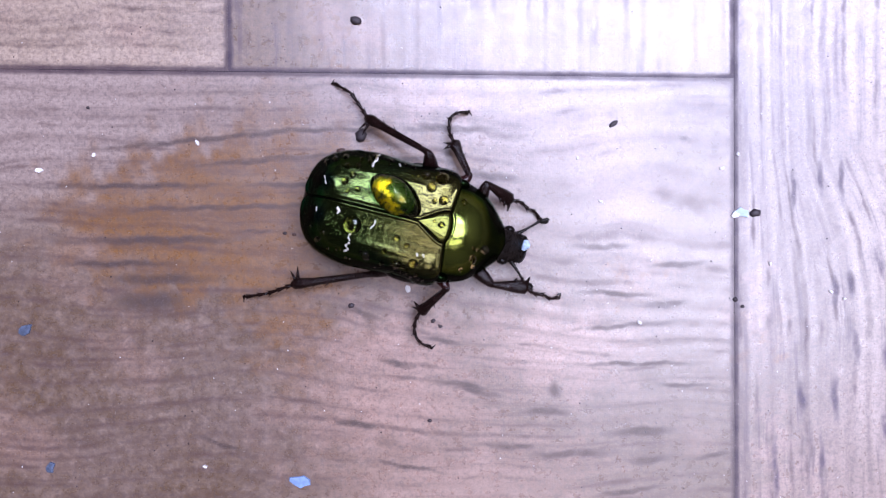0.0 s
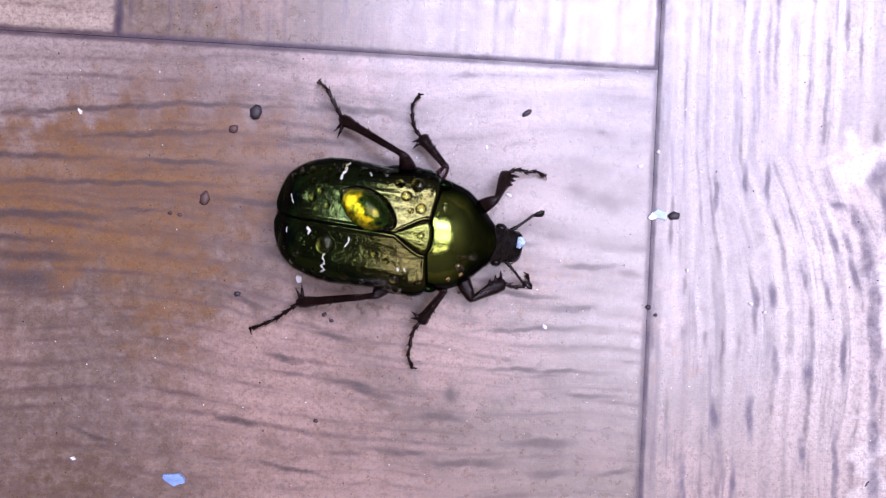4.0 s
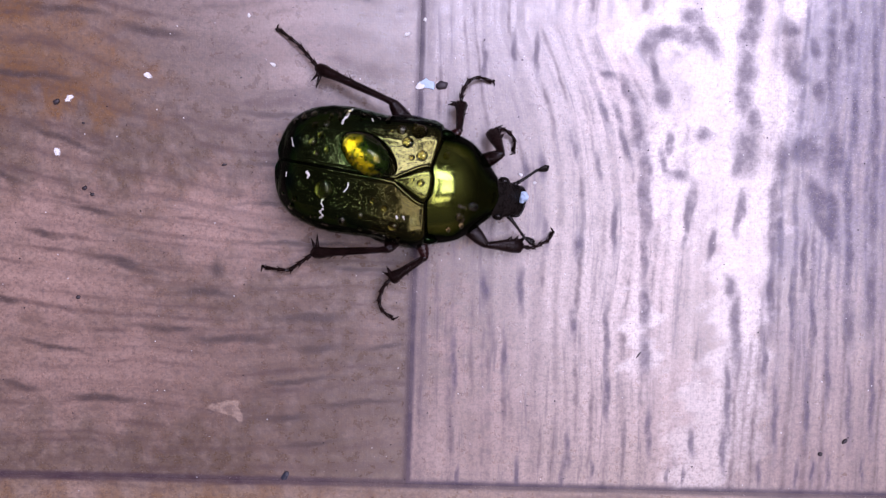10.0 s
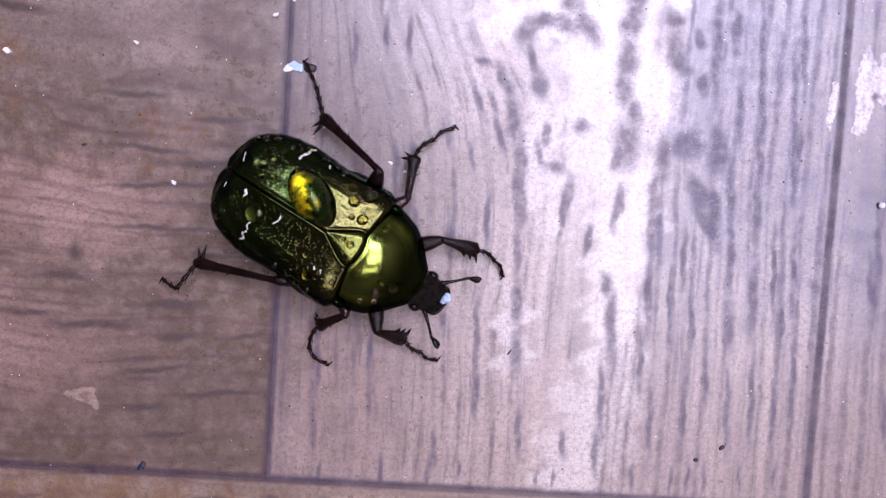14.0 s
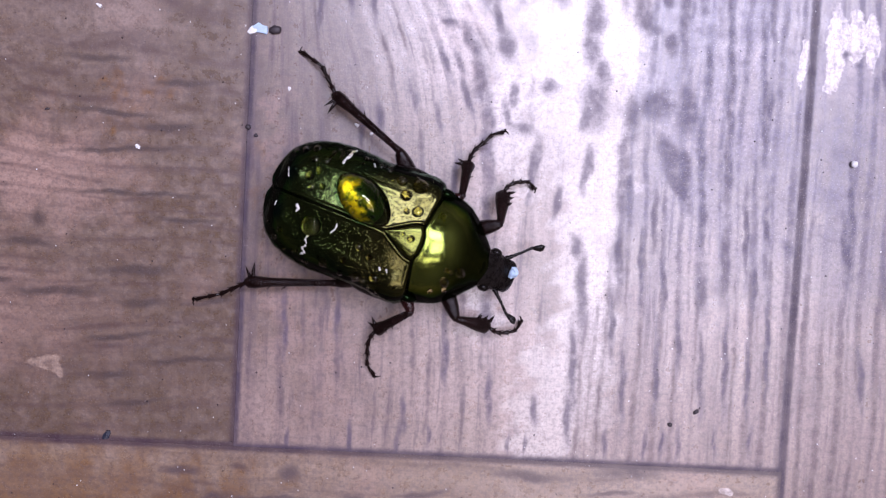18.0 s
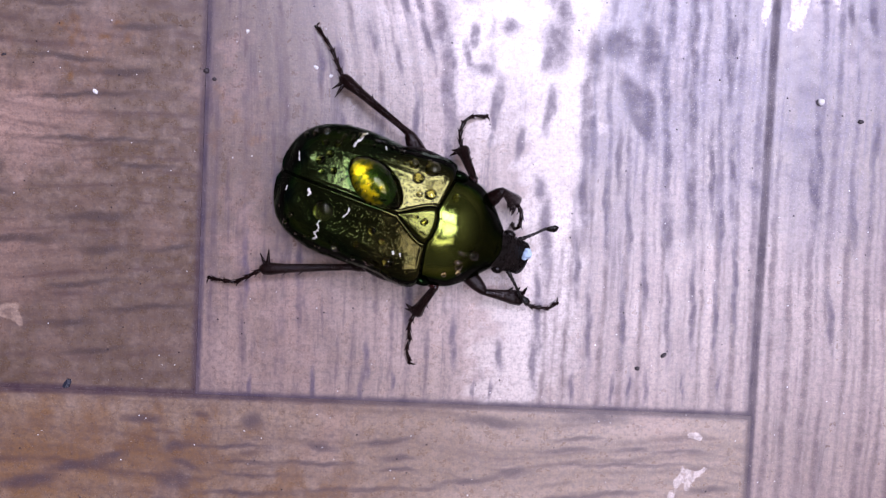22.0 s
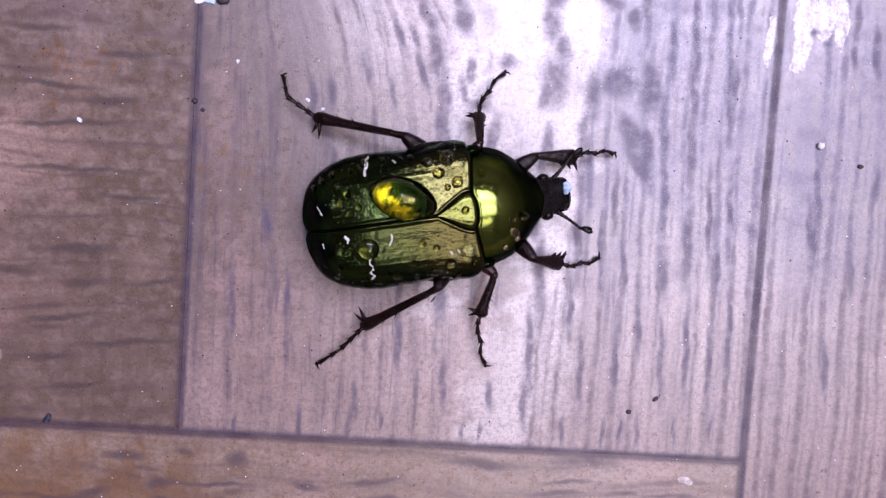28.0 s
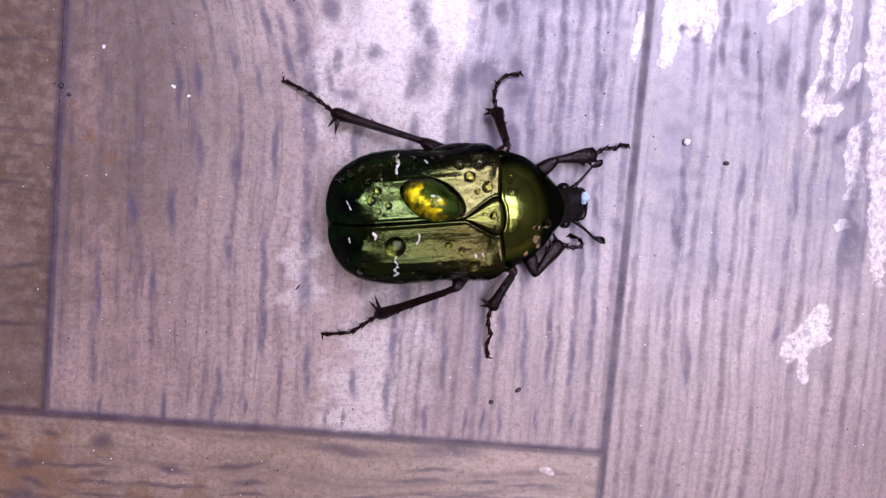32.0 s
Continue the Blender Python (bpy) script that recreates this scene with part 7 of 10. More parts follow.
    walk(legs["left front"]["femur"], mm([
        (0,4.8,2.05,2.3,0,-28.4,85), (0.5,4.8,2.05,2.3,0,-11.4,74.8), (1,4.8,2.05,2.3,0,-22.8,86.5), (1.5,4.8,2.05,2.3,0,-53.7,74.5), (2,4.8,2.05,2.3,0,-55.5,32.8), (2.5,4.8,2.05,2.3,0,-44.7,17),
        (2.75,4.8,2.05,2.3,0,-46.7,11.1), (3,4.8,2.05,2.3,0,-47.9,49.5), (3.25,4.8,2.05,2.3,0,-41.4,38.8), (3.5,4.8,2.05,2.3,0,-34.6,30.5), (3.75,4.8,2.05,2.3,0,-29.9,27.7), (4,4.8,2.05,2.3,0,-23,38),
        (4.25,4.8,2.05,2.3,0,-16.3,40.2), (4.5,4.8,2.05,2.3,0,-12.5,41.4), (5,4.8,2.05,2.3,0,-0.9,52.7), (5.5,4.8,2.05,2.3,0,-1.6,37.3), (6,4.8,2.05,2.3,0,-27.8,33.2), (6.5,4.8,2.05,2.3,0,-12.4,34.8),
        (7,4.8,2.05,2.3,0,1.3,34.6), (7.5,4.8,2.05,2.3,0,-23.4,43.9), (8,4.8,2.05,2.3,0,-14.8,32.5), (8.5,4.8,2.05,2.3,0,-0.1,34.2), (9,4.8,2.05,2.3,0,-17.3,49.3), (9.5,4.8,2.05,2.3,0,-32,40.3),
        (10,4.8,2.05,2.3,0,-20.2,34.1), (10.5,4.8,2.05,2.3,0,3.9,27.7), (11,4.8,2.05,2.3,0,-10.7,46.5), (11.5,4.8,2.05,2.3,0,-5.7,47.7), (12,4.8,2.05,2.3,0,-6.8,45.1), (12.5,4.8,2.05,2.3,0,-4.2,42),
        (13,4.8,2.05,2.3,0,-3.7,51.2), (13.5,4.8,2.05,2.3,0,4,15), (14,4.8,2.05,2.3,0,-8.8,46.2), (14.5,4.8,2.05,2.3,0,-21.8,52.1), (14.75,4.8,2.05,2.3,0,-20.6,53.7), (15,4.8,2.05,2.3,0,-11,47.4),
        (15.25,4.8,2.05,2.3,0,-8.8,45.9), (15.5,4.8,2.05,2.3,0,-9.4,46.8), (15.75,4.8,2.05,2.3,0,-8.2,45.8), (16,4.8,2.05,2.3,0,0.2,33), (16.25,4.8,2.05,2.3,0,1.2,32.2), (16.5,4.8,2.05,2.3,0,-1.5,36.4),
        (17,4.8,2.05,2.3,0,-26.5,45.8), (17.5,4.8,2.05,2.3,0,-17.6,32), (18,4.8,2.05,2.3,0,-17.1,34.5), (18.5,4.8,2.05,2.3,0,3,29), (19,4.8,2.05,2.3,0,-15.9,46.4), (19.5,4.8,2.05,2.3,0,1.9,22.8),
        (20,4.8,2.05,2.3,0,-2.3,34.9), (20.5,4.8,2.05,2.3,0,-5.9,42.2), (21,4.8,2.05,2.3,0,-17.9,53.5), (21.5,4.8,2.05,2.3,0,-24.3,61.6), (22,4.8,2.05,2.3,0,-30.6,59.2), (22.5,4.8,2.05,2.3,0,-17.5,53.4),
        (23,4.8,2.05,2.3,0,-7.6,45), (23.5,4.8,2.05,2.3,0,-11.3,46.5), (24,4.8,2.05,2.3,0,-18.1,53.7), (24.5,4.8,2.05,2.3,0,-11.7,50.4), (25,4.8,2.05,2.3,0,-11.2,50.1), (25.5,4.8,2.05,2.3,0,-10.5,49.3),
        (26,4.8,2.05,2.3,0,-10.8,49.6), (26.5,4.8,2.05,2.3,0,-8.5,46.5), (26.75,4.8,2.05,2.3,0,-9.2,48.4), (27,4.8,2.05,2.3,0,-7.5,44.7), (27.25,4.8,2.05,2.3,0,-5.7,40.8), (27.5,4.8,2.05,2.3,0,-5,38.7),
        (27.75,4.8,2.05,2.3,0,-4.8,36.3), (28,4.8,2.05,2.3,0,-0.2,24.4), (28.25,4.8,2.05,2.3,0,2.1,19.9), (28.5,4.8,2.05,2.3,0,1.4,22.4), (29,4.8,2.05,2.3,0,-28.1,53.7), (29.5,4.8,2.05,2.3,0,-29.3,29.3),
        (30,4.8,2.05,2.3,0,-13.6,35.3), (30.5,4.8,2.05,2.3,0,-4.5,26.7), (31,4.8,2.05,2.3,0,-28.1,40.6), (31.5,4.8,2.05,2.3,0,-22.1,33.8), (32,4.8,2.05,2.3,0,-3.7,31.2),
    ]))
    walk(legs["left front"]["tibia"], mm([
        (0,5.06,4.98,3.89,0,27.9,-15.8), (0.5,5.66,5.22,2.96,0,10.1,-48.6), (1,4.99,5.13,3.6,0,24.1,-34.1), (1.5,5.33,3.96,5,0,65.9,-20.1), (1.75,5.86,3.52,5.03,-5.8,70,24.9), (2,6.39,3.08,5.06,0,74.3,80.9),
        (2.25,6.74,2.91,4.86,4.5,68,114.9), (2.5,7.08,2.74,4.66,0,61.7,140.6), (2.75,7.06,2.49,4.74,0,57.3,115.8), (2.88,6.66,3.12,4.76,3.4,61.6,77.9), (3,6.26,3.76,4.79,0,65.9,34.1), (3.25,6.76,3.62,4.52,0,64.9,63.9),
        (3.5,7.18,3.45,4.2,0,57.5,93.1), (3.75,7.37,3.4,3.97,0,46.4,94.1), (4,7.23,3.95,3.61,0,42.8,70.9), (4.25,7.25,4.13,3.24,0,39.7,74.8), (4.5,7.25,4.21,3.02,0,36.4,82.2), (5,6.83,4.72,2.35,0,24.5,84.7),
        (5.25,7.15,4.4,2.37,-0.6,22.8,45.2), (5.5,7.46,4.08,2.4,0,21.2,6.1), (5.75,7.37,3.88,3.13,-5.2,33.6,41.1), (6,7.28,3.67,3.86,0,46.2,81.7), (6.5,7.49,3.92,3.02,0,26.2,134.3), (6.75,7.52,3.93,2.62,-4.3,18.4,77.7),
        (7,7.56,3.95,2.22,0,10.7,23.7), (7.5,7.02,4.18,3.63,0,38.7,48.5), (8,7.53,3.79,3.16,0,24.8,104.5), (8.25,7.55,3.86,2.73,-2.4,19.4,58.2), (8.5,7.57,3.93,2.31,0,14,13.6), (9,6.89,4.47,3.29,0,44.4,17.3),
        (9.25,6.93,4.18,3.69,-10.8,60,44.7), (9.5,6.97,3.89,4.08,0,76.5,90.8), (10,7.4,3.81,3.46,0,49.7,119.9), (10.25,7.58,3.71,2.77,-10.6,32.5,58.2), (10.5,7.76,3.6,2.07,0,16.2,7.9), (11,7.06,4.44,2.92,0,28.8,25.4),
        (11.5,7.04,4.52,2.63,0,19.2,83.7), (12,7.15,4.41,2.7,0,24.7,49.7), (12.5,7.28,4.29,2.55,0,21.4,19.3), (13,6.9,4.65,2.51,0,13.2,77.4), (13.25,7.46,3.78,2.29,-0.9,10.7,40.7), (13.5,8.03,2.91,2.07,0,8.1,4.2),
        (14,7.09,4.44,2.81,0,20.2,16.1), (14.5,6.71,4.5,3.55,0,37.7,20.6), (14.75,6.66,4.58,3.48,0,30.7,18.3), (15,7.03,4.47,2.94,0,22.3,22.7), (15.25,7.1,4.43,2.81,0,23.1,18.1), (15.5,7.06,4.46,2.85,0,24.3,9.6),
        (15.75,7.11,4.43,2.78,0,17.9,5.6), (16,7.61,3.87,2.29,0,10.9,16.4), (16.25,7.63,3.83,2.23,0,12.8,14.8), (16.5,7.5,4.04,2.39,0,16.2,10.9), (17,6.89,4.2,3.8,0,53.7,41.6), (17.25,7.2,3.97,3.55,4.1,45.1,82.3),
        (17.5,7.51,3.74,3.31,0,36.7,117.1), (18,7.44,3.86,3.29,0,36.8,103.3), (18.25,7.58,3.77,2.71,-5.8,22.9,59.1), (18.5,7.73,3.67,2.13,0,9.2,19.3), (19,7.02,4.38,3.22,0,25.2,39.4), (19.5,7.89,3.35,2.19,0,6.5,12.3),
        (20,7.54,3.97,2.43,0,11.9,8), (20.5,7.27,4.29,2.64,0,16,7.4), (21,6.7,4.61,3.33,0,33.3,8.4), (21.5,6.25,4.73,3.68,0,44.4,-20.7), (22,6.28,4.53,4.01,0,57.3,-14.6), (22.5,6.7,4.62,3.31,0,39.2,-1.8),
        (23,7.15,4.4,2.74,0,27.2,24.9), (23.5,7.06,4.43,2.96,0,30.4,27.9), (24,6.69,4.61,3.34,0,39.2,0.2), (24.5,6.89,4.58,2.98,0,33.1,-19.6), (25,6.91,4.57,2.95,0,34.9,-40.9), (25.5,6.95,4.55,2.91,0,34.8,-58.3),
        (26,6.93,4.56,2.93,0,34.1,-75.4), (26.5,7.08,4.45,2.8,0,30.4,-69.3), (26.75,7,4.52,2.83,0,25.2,-58.2), (27,7.16,4.39,2.74,0,25.3,-39.9), (27.25,7.32,4.23,2.63,0,24.5,-36.7), (27.5,7.41,4.14,2.59,0,22.1,-37.4),
        (27.75,7.49,4.03,2.58,0,15.6,-31), (28,7.85,3.44,2.31,0,11.8,-10.1), (28.25,7.95,3.19,2.17,0,10.9,-3.3), (28.5,7.9,3.33,2.22,0,11.3,-3.2), (29,6.55,4.43,3.88,0,53.6,11.5), (29.25,6.95,3.96,3.91,0,53.5,59.4),
        (29.5,7.35,3.48,3.94,0,53.5,107.4), (30,7.46,3.93,3.09,0,32.2,130.1), (30.17,7.57,3.8,2.91,-9.5,24.2,83.2), (30.33,7.68,3.68,2.74,-8.8,10.4,32.2), (30.5,7.78,3.55,2.56,0,2.8,-9.3), (30.75,7.41,3.76,3.22,-5.7,20.9,21.1),
        (31,7.04,3.97,3.88,0,39.1,55.5), (31.5,7.38,3.77,3.56,0,36.3,81.8), (31.75,7.52,3.78,3.04,-6,20.3,40.7), (32,7.66,3.78,2.52,0,4.6,3.9),
    ]))
    walk(legs["left front"]["tarsus"], mm([
        (0,7.65,4.25,2.47,0,19.1,-10.6), (0.5,7.65,2.97,2.43,0,-3.8,-21), (1,7.29,3.57,2.35,0,1.1,-74.1), (1.5,6.5,3.53,2.22,0,-4.9,-48.2), (2,6.52,3.89,2.12,0,7.7,-87.6), (2.5,5.96,3.66,1.97,0,-4.8,-34.3),
        (2.75,6.34,3.98,2.17,0,-16.5,-10.4), (3,7.29,4.45,2,0,8.2,14.7), (3.25,7.32,4.79,1.76,0,18.5,18.2), (3.5,7.09,5.08,1.63,0,21.8,27), (3.75,7.22,5.5,1.76,0,10.3,31.2), (4,7.96,6.07,1.54,0,20.1,9.5),
        (4.25,7.87,6.39,1.29,0,25.5,14.3), (4.5,7.59,6.64,1.21,0,26.3,36.9), (5,7.08,7.48,1.09,0,33.8,67.8), (5.25,8.69,5.93,1.19,-3.5,22.6,34.3), (5.5,10.29,4.38,1.29,0,11.5,3.4), (6,7.59,5.76,1.66,0,20.6,20.2),
        (6.5,5.57,5.87,1.67,0,22.4,43.6), (7,10.3,5.16,1.66,0,19.5,20.6), (7.5,8.59,5.97,1.72,0,24,24.4), (8,6.84,6.47,1.88,0,20.1,30.4), (8.5,10.45,4.63,1.56,0,13.9,16.6), (9,8.97,5.12,1.16,0,16.5,25.3),
        (9.5,6.96,4.6,1.11,0,24.7,29), (10,6.42,5.53,1.13,0,25.9,1.9), (10.5,10.66,4.01,1.23,0,16.9,9.4), (11,9.48,5.59,1.45,0,24.5,13.1), (11.5,7.36,7.38,1.63,0,20.4,35.1), (12,8.94,6.52,1.42,0,21.6,35.1),
        (12.5,9.96,5.23,1.43,0,27.3,7.6), (13,7.54,7.55,1.82,0,19.9,51.4), (13.5,11.04,3.14,1.64,0,19.1,8.9), (14,9.84,5.23,1.76,0,24.2,1.8), (14.5,8.97,5.35,1.68,0,25.2,0.1), (14.75,9.14,5.4,1.92,0,11.7,13.4),
        (15,9.63,5.56,1.78,0,20.1,9.3), (15.25,9.77,5.3,1.61,0,24.4,4.8), (15.5,9.8,4.93,1.59,0,23.3,1.7), (15.75,10,4.71,1.84,0,11.9,3.8), (16,10.48,4.72,1.71,0,16.3,4.9), (16.25,10.51,4.59,1.56,0,20.3,5.3),
        (16.5,10.37,4.59,1.53,0,22.7,7.2), (17,8.24,5.4,1.34,0,26.2,32.2), (17.5,6.39,5.92,1.49,0,24.3,31.7), (18,6.88,6.24,1.46,0,15.7,49.9), (18.5,10.57,4.67,1.64,0,21.9,9), (19,9.15,6.13,1.92,0,8.6,46.6),
        (19.5,10.85,3.99,1.84,0,21.3,6), (20,10.5,4.38,1.8,0,22.9,25.9), (20.5,10.18,4.67,1.8,0,23.5,12), (21,9.22,4.99,1.65,0,24.8,10.9), (21.5,8.29,3.96,1.55,0,3.1,-11.5), (22,7.87,4.11,1.44,0,-3,-67.3),
        (22.25,8.47,4.32,1.41,-4.3,6.1,-17.7), (22.5,9.07,4.54,1.38,0,15.1,32.8), (23,9.61,5.54,1.35,0,23.7,41.2), (23.5,9.38,5.66,1.41,0,22,41.7), (24,9.05,4.62,1.42,0,23.8,1.1), (24.5,9.3,3.72,1.32,0,18.6,-0.4),
        (25,8.8,2.93,1.2,0,23,-31.7), (25.5,8.27,2.42,1.17,0,-2.6,-47.8), (26,7.57,2.11,1.22,0,5.3,-16.6), (26.5,8.01,1.99,1.26,0,7.2,-59.2), (26.75,8.45,2.18,1.53,0,-11,-31.2), (27,9.28,2.62,1.44,0,-3.4,14.8),
        (27.25,9.55,2.57,1.36,0,6.6,16.6), (27.5,9.65,2.42,1.44,0,5,11.5), (27.75,10.01,2.51,1.76,0,-4.8,10.2), (28,10.79,2.91,1.69,0,16.1,1.8), (28.25,10.94,3.02,1.6,0,19.8,1.4), (28.5,10.88,3.16,1.62,0,22.8,1.2),
        (29,8.32,4.79,1.43,0,23.2,13.9), (29.5,6.81,5.21,1.49,0,22,16.2), (30,5.79,5.9,1.46,0,24.7,21.6), (30.5,10.79,3.06,2.41,0,14.4,14.8), (31,8.39,5.92,1.95,0,19.1,20.3), (31.5,7.73,6.21,1.76,0,22,16.3),
        (32,10.69,3.98,2.27,0,9.4,10.7),
    ]))
    walk(legs["left front"]["tarsus_tip"], mm([
        (0,9.28,3.95,1.9,0,24.1,-21.7), (0.17,9.28,3.41,2.11,-19.2,32.6,15.6), (0.33,9.28,2.88,2.33,-29.5,55.7,69.6), (0.5,9.28,2.34,2.54,0,69.4,142.6), (0.67,8.78,2.19,2.47,-6.3,66.8,95), (0.83,8.27,2.04,2.39,-5.4,62.8,46.6),
        (1,7.77,1.89,2.32,0,60.5,9.6), (1.5,7.66,2.23,2.37,0,77.8,60.1), (2,6.6,2.16,1.89,0,49.2,30.3), (2.17,6.86,2.33,1.97,-15.3,56.7,57.7), (2.33,7.13,2.51,2.04,-24.8,69.9,95.6), (2.5,7.4,2.68,2.12,0,80.1,159.3),
        (2.62,7.7,3.18,2.39,8.9,74.6,-143.8), (2.75,7.99,3.67,2.67,0,69.5,-104.1), (2.88,8.48,4.28,2.21,8.2,50.7,-66.5), (3,8.96,4.89,1.75,0,32.5,-41.8), (3.25,8.9,5.3,1.2,0,28.7,-43), (3.5,8.54,5.82,0.98,0,26.2,-60.1),
        (3.75,8.69,6.39,1.45,0,25.6,-57.4), (4,9.58,6.34,0.94,0,21.4,-2.7), (4.25,9.4,6.78,0.54,0,25.9,-5.7), (4.5,8.84,7.59,0.44,0,24.9,-33.2), (5,7.63,8.83,0.12,0,19.3,-42.1), (5.5,12,4.49,0.94,0,44.6,-55.4),
        (6,9.12,6.33,1.05,0,32,-47), (6.5,6.75,6.99,1.01,0,30.4,-22.7), (7,11.84,5.74,1.07,0,30.4,16.6), (7.5,10.05,6.63,1.01,0,30.3,-5), (8,8.26,7.3,1.28,0,32.9,-13.5), (8.5,12.07,5.12,1.15,0,42,14.9),
        (9,10.48,5.84,0.66,0,42.4,-43.2), (9.5,8.35,5.37,0.38,0,33.7,-40), (10,7.99,5.58,0.37,0,26,-71), (10.25,10.15,4.93,0.54,-2.7,33.2,-37.5), (10.5,12.31,4.28,0.72,0,40.5,-1.1), (11,11.03,5.95,0.73,0,28.3,-25.3),
        (11.5,8.7,8.32,1.02,0,34.3,-21), (12,10.27,7.45,0.78,0,29,25.4), (12.5,11.5,5.43,0.63,0,28.5,-15.4), (13,8.57,8.84,1.22,0,34.5,-22.4), (13.5,12.67,3.39,1.06,0,29.6,3.5), (14,11.44,5.28,1.04,0,32.3,-28.2),
        (14.5,10.55,5.36,0.93,0,31.7,-43.8), (14.75,10.81,5.8,1.56,0,31,-46.4), (15,11.25,5.83,1.18,0,26.7,-4.8), (15.25,11.36,5.43,0.89,0,28.5,-7.2), (15.5,11.41,4.97,0.9,0,29.7,-22.3), (15.75,11.71,4.82,1.48,0,26.3,-26.7),
        (16,12.16,4.86,1.22,0,22.3,-5.5), (16.25,12.14,4.75,0.95,0,24.9,-6.1), (16.5,11.97,4.79,0.86,0,27,-4.5), (17,9.57,6.23,0.57,0,28,-46.6), (17.5,7.75,6.76,0.77,0,30.8,-23.9), (18,7.96,7.53,0.99,0,41.2,-5.3),
        (18.5,12.17,4.92,0.99,0,31.3,-48.7), (19,10.34,7.39,1.66,0,45.4,-4.1), (19.5,12.47,4.16,1.2,0,32.5,-43.8), (20,11.95,5.09,1.12,0,27.7,14.3), (20.25,11.85,5.04,1.11,0.6,29.5,-16.1), (20.5,11.74,5,1.1,0,31.4,-47.1),
        (21,10.78,5.29,0.92,0,30.5,-49), (21.5,10.01,3.61,1.45,0,63.3,-56.2), (21.67,9.52,3.24,1.48,7.2,65.8,-93.2), (21.83,9.03,2.87,1.5,8.9,70.5,-143.8), (22,8.55,2.5,1.53,0,73.4,164.3), (22.17,9.19,3.48,1.33,27.5,64,-120.6),
        (22.33,9.84,4.47,1.13,17.4,47.3,-63), (22.5,10.49,5.45,0.92,0,41.9,-25.9), (23,10.82,6.59,0.65,0,29.7,30.2), (23.5,10.59,6.74,0.76,0,33.2,1.5), (24,10.65,4.65,0.71,0,32.2,-18.3), (24.5,10.96,3.7,0.76,0,38.1,-58.8),
        (25,10.17,2.09,0.52,0,31.3,-73), (25.17,9.93,1.76,0.76,15.2,42.8,-99.8), (25.33,9.68,1.44,1.01,23.7,61.3,-134.8), (25.5,9.44,1.12,1.25,0,76,166.8), (26,9.24,1.61,1.06,0,56.7,169.8), (26.25,9.07,1.06,1.05,-1.2,54.4,134.4),
        (26.5,8.9,0.5,1.04,0,52.3,100.9), (26.75,9.92,1.29,1.87,0,66.6,129.2), (26.83,10.27,1.88,1.76,-1,66.3,79.4), (26.92,10.62,2.47,1.65,-1,65.7,16.6), (27,10.97,3.07,1.54,0,65.5,-31.4), (27.25,11.21,3.06,1.16,0,55.9,-43.3),
        (27.5,11.36,2.77,1.29,0,55.4,-66.7), (27.75,11.72,2.82,1.91,0,48.4,-52.3), (28,12.47,2.96,1.21,0,21.5,-8.8), (28.25,12.58,3.06,1.01,0,23.6,-10.3), (28.5,12.49,3.2,0.94,0,26.6,-10.8), (29,9.89,5.18,0.74,0,29.1,-44.8),
        (29.5,8.36,5.66,0.83,0,29.8,-62.6), (30,7.27,6.49,0.73,0,24.2,-69.7), (30.5,12.43,3.49,1.98,0,29.8,-37.3), (31,9.94,6.5,1.38,0,26.4,-52.3), (31.5,9.29,6.66,1.1,0,21.9,-68.3), (31.75,10.84,5.48,1.54,-2.8,29.3,-33.6),
        (32,12.39,4.3,1.99,0,36.7,3.7),
    ]))
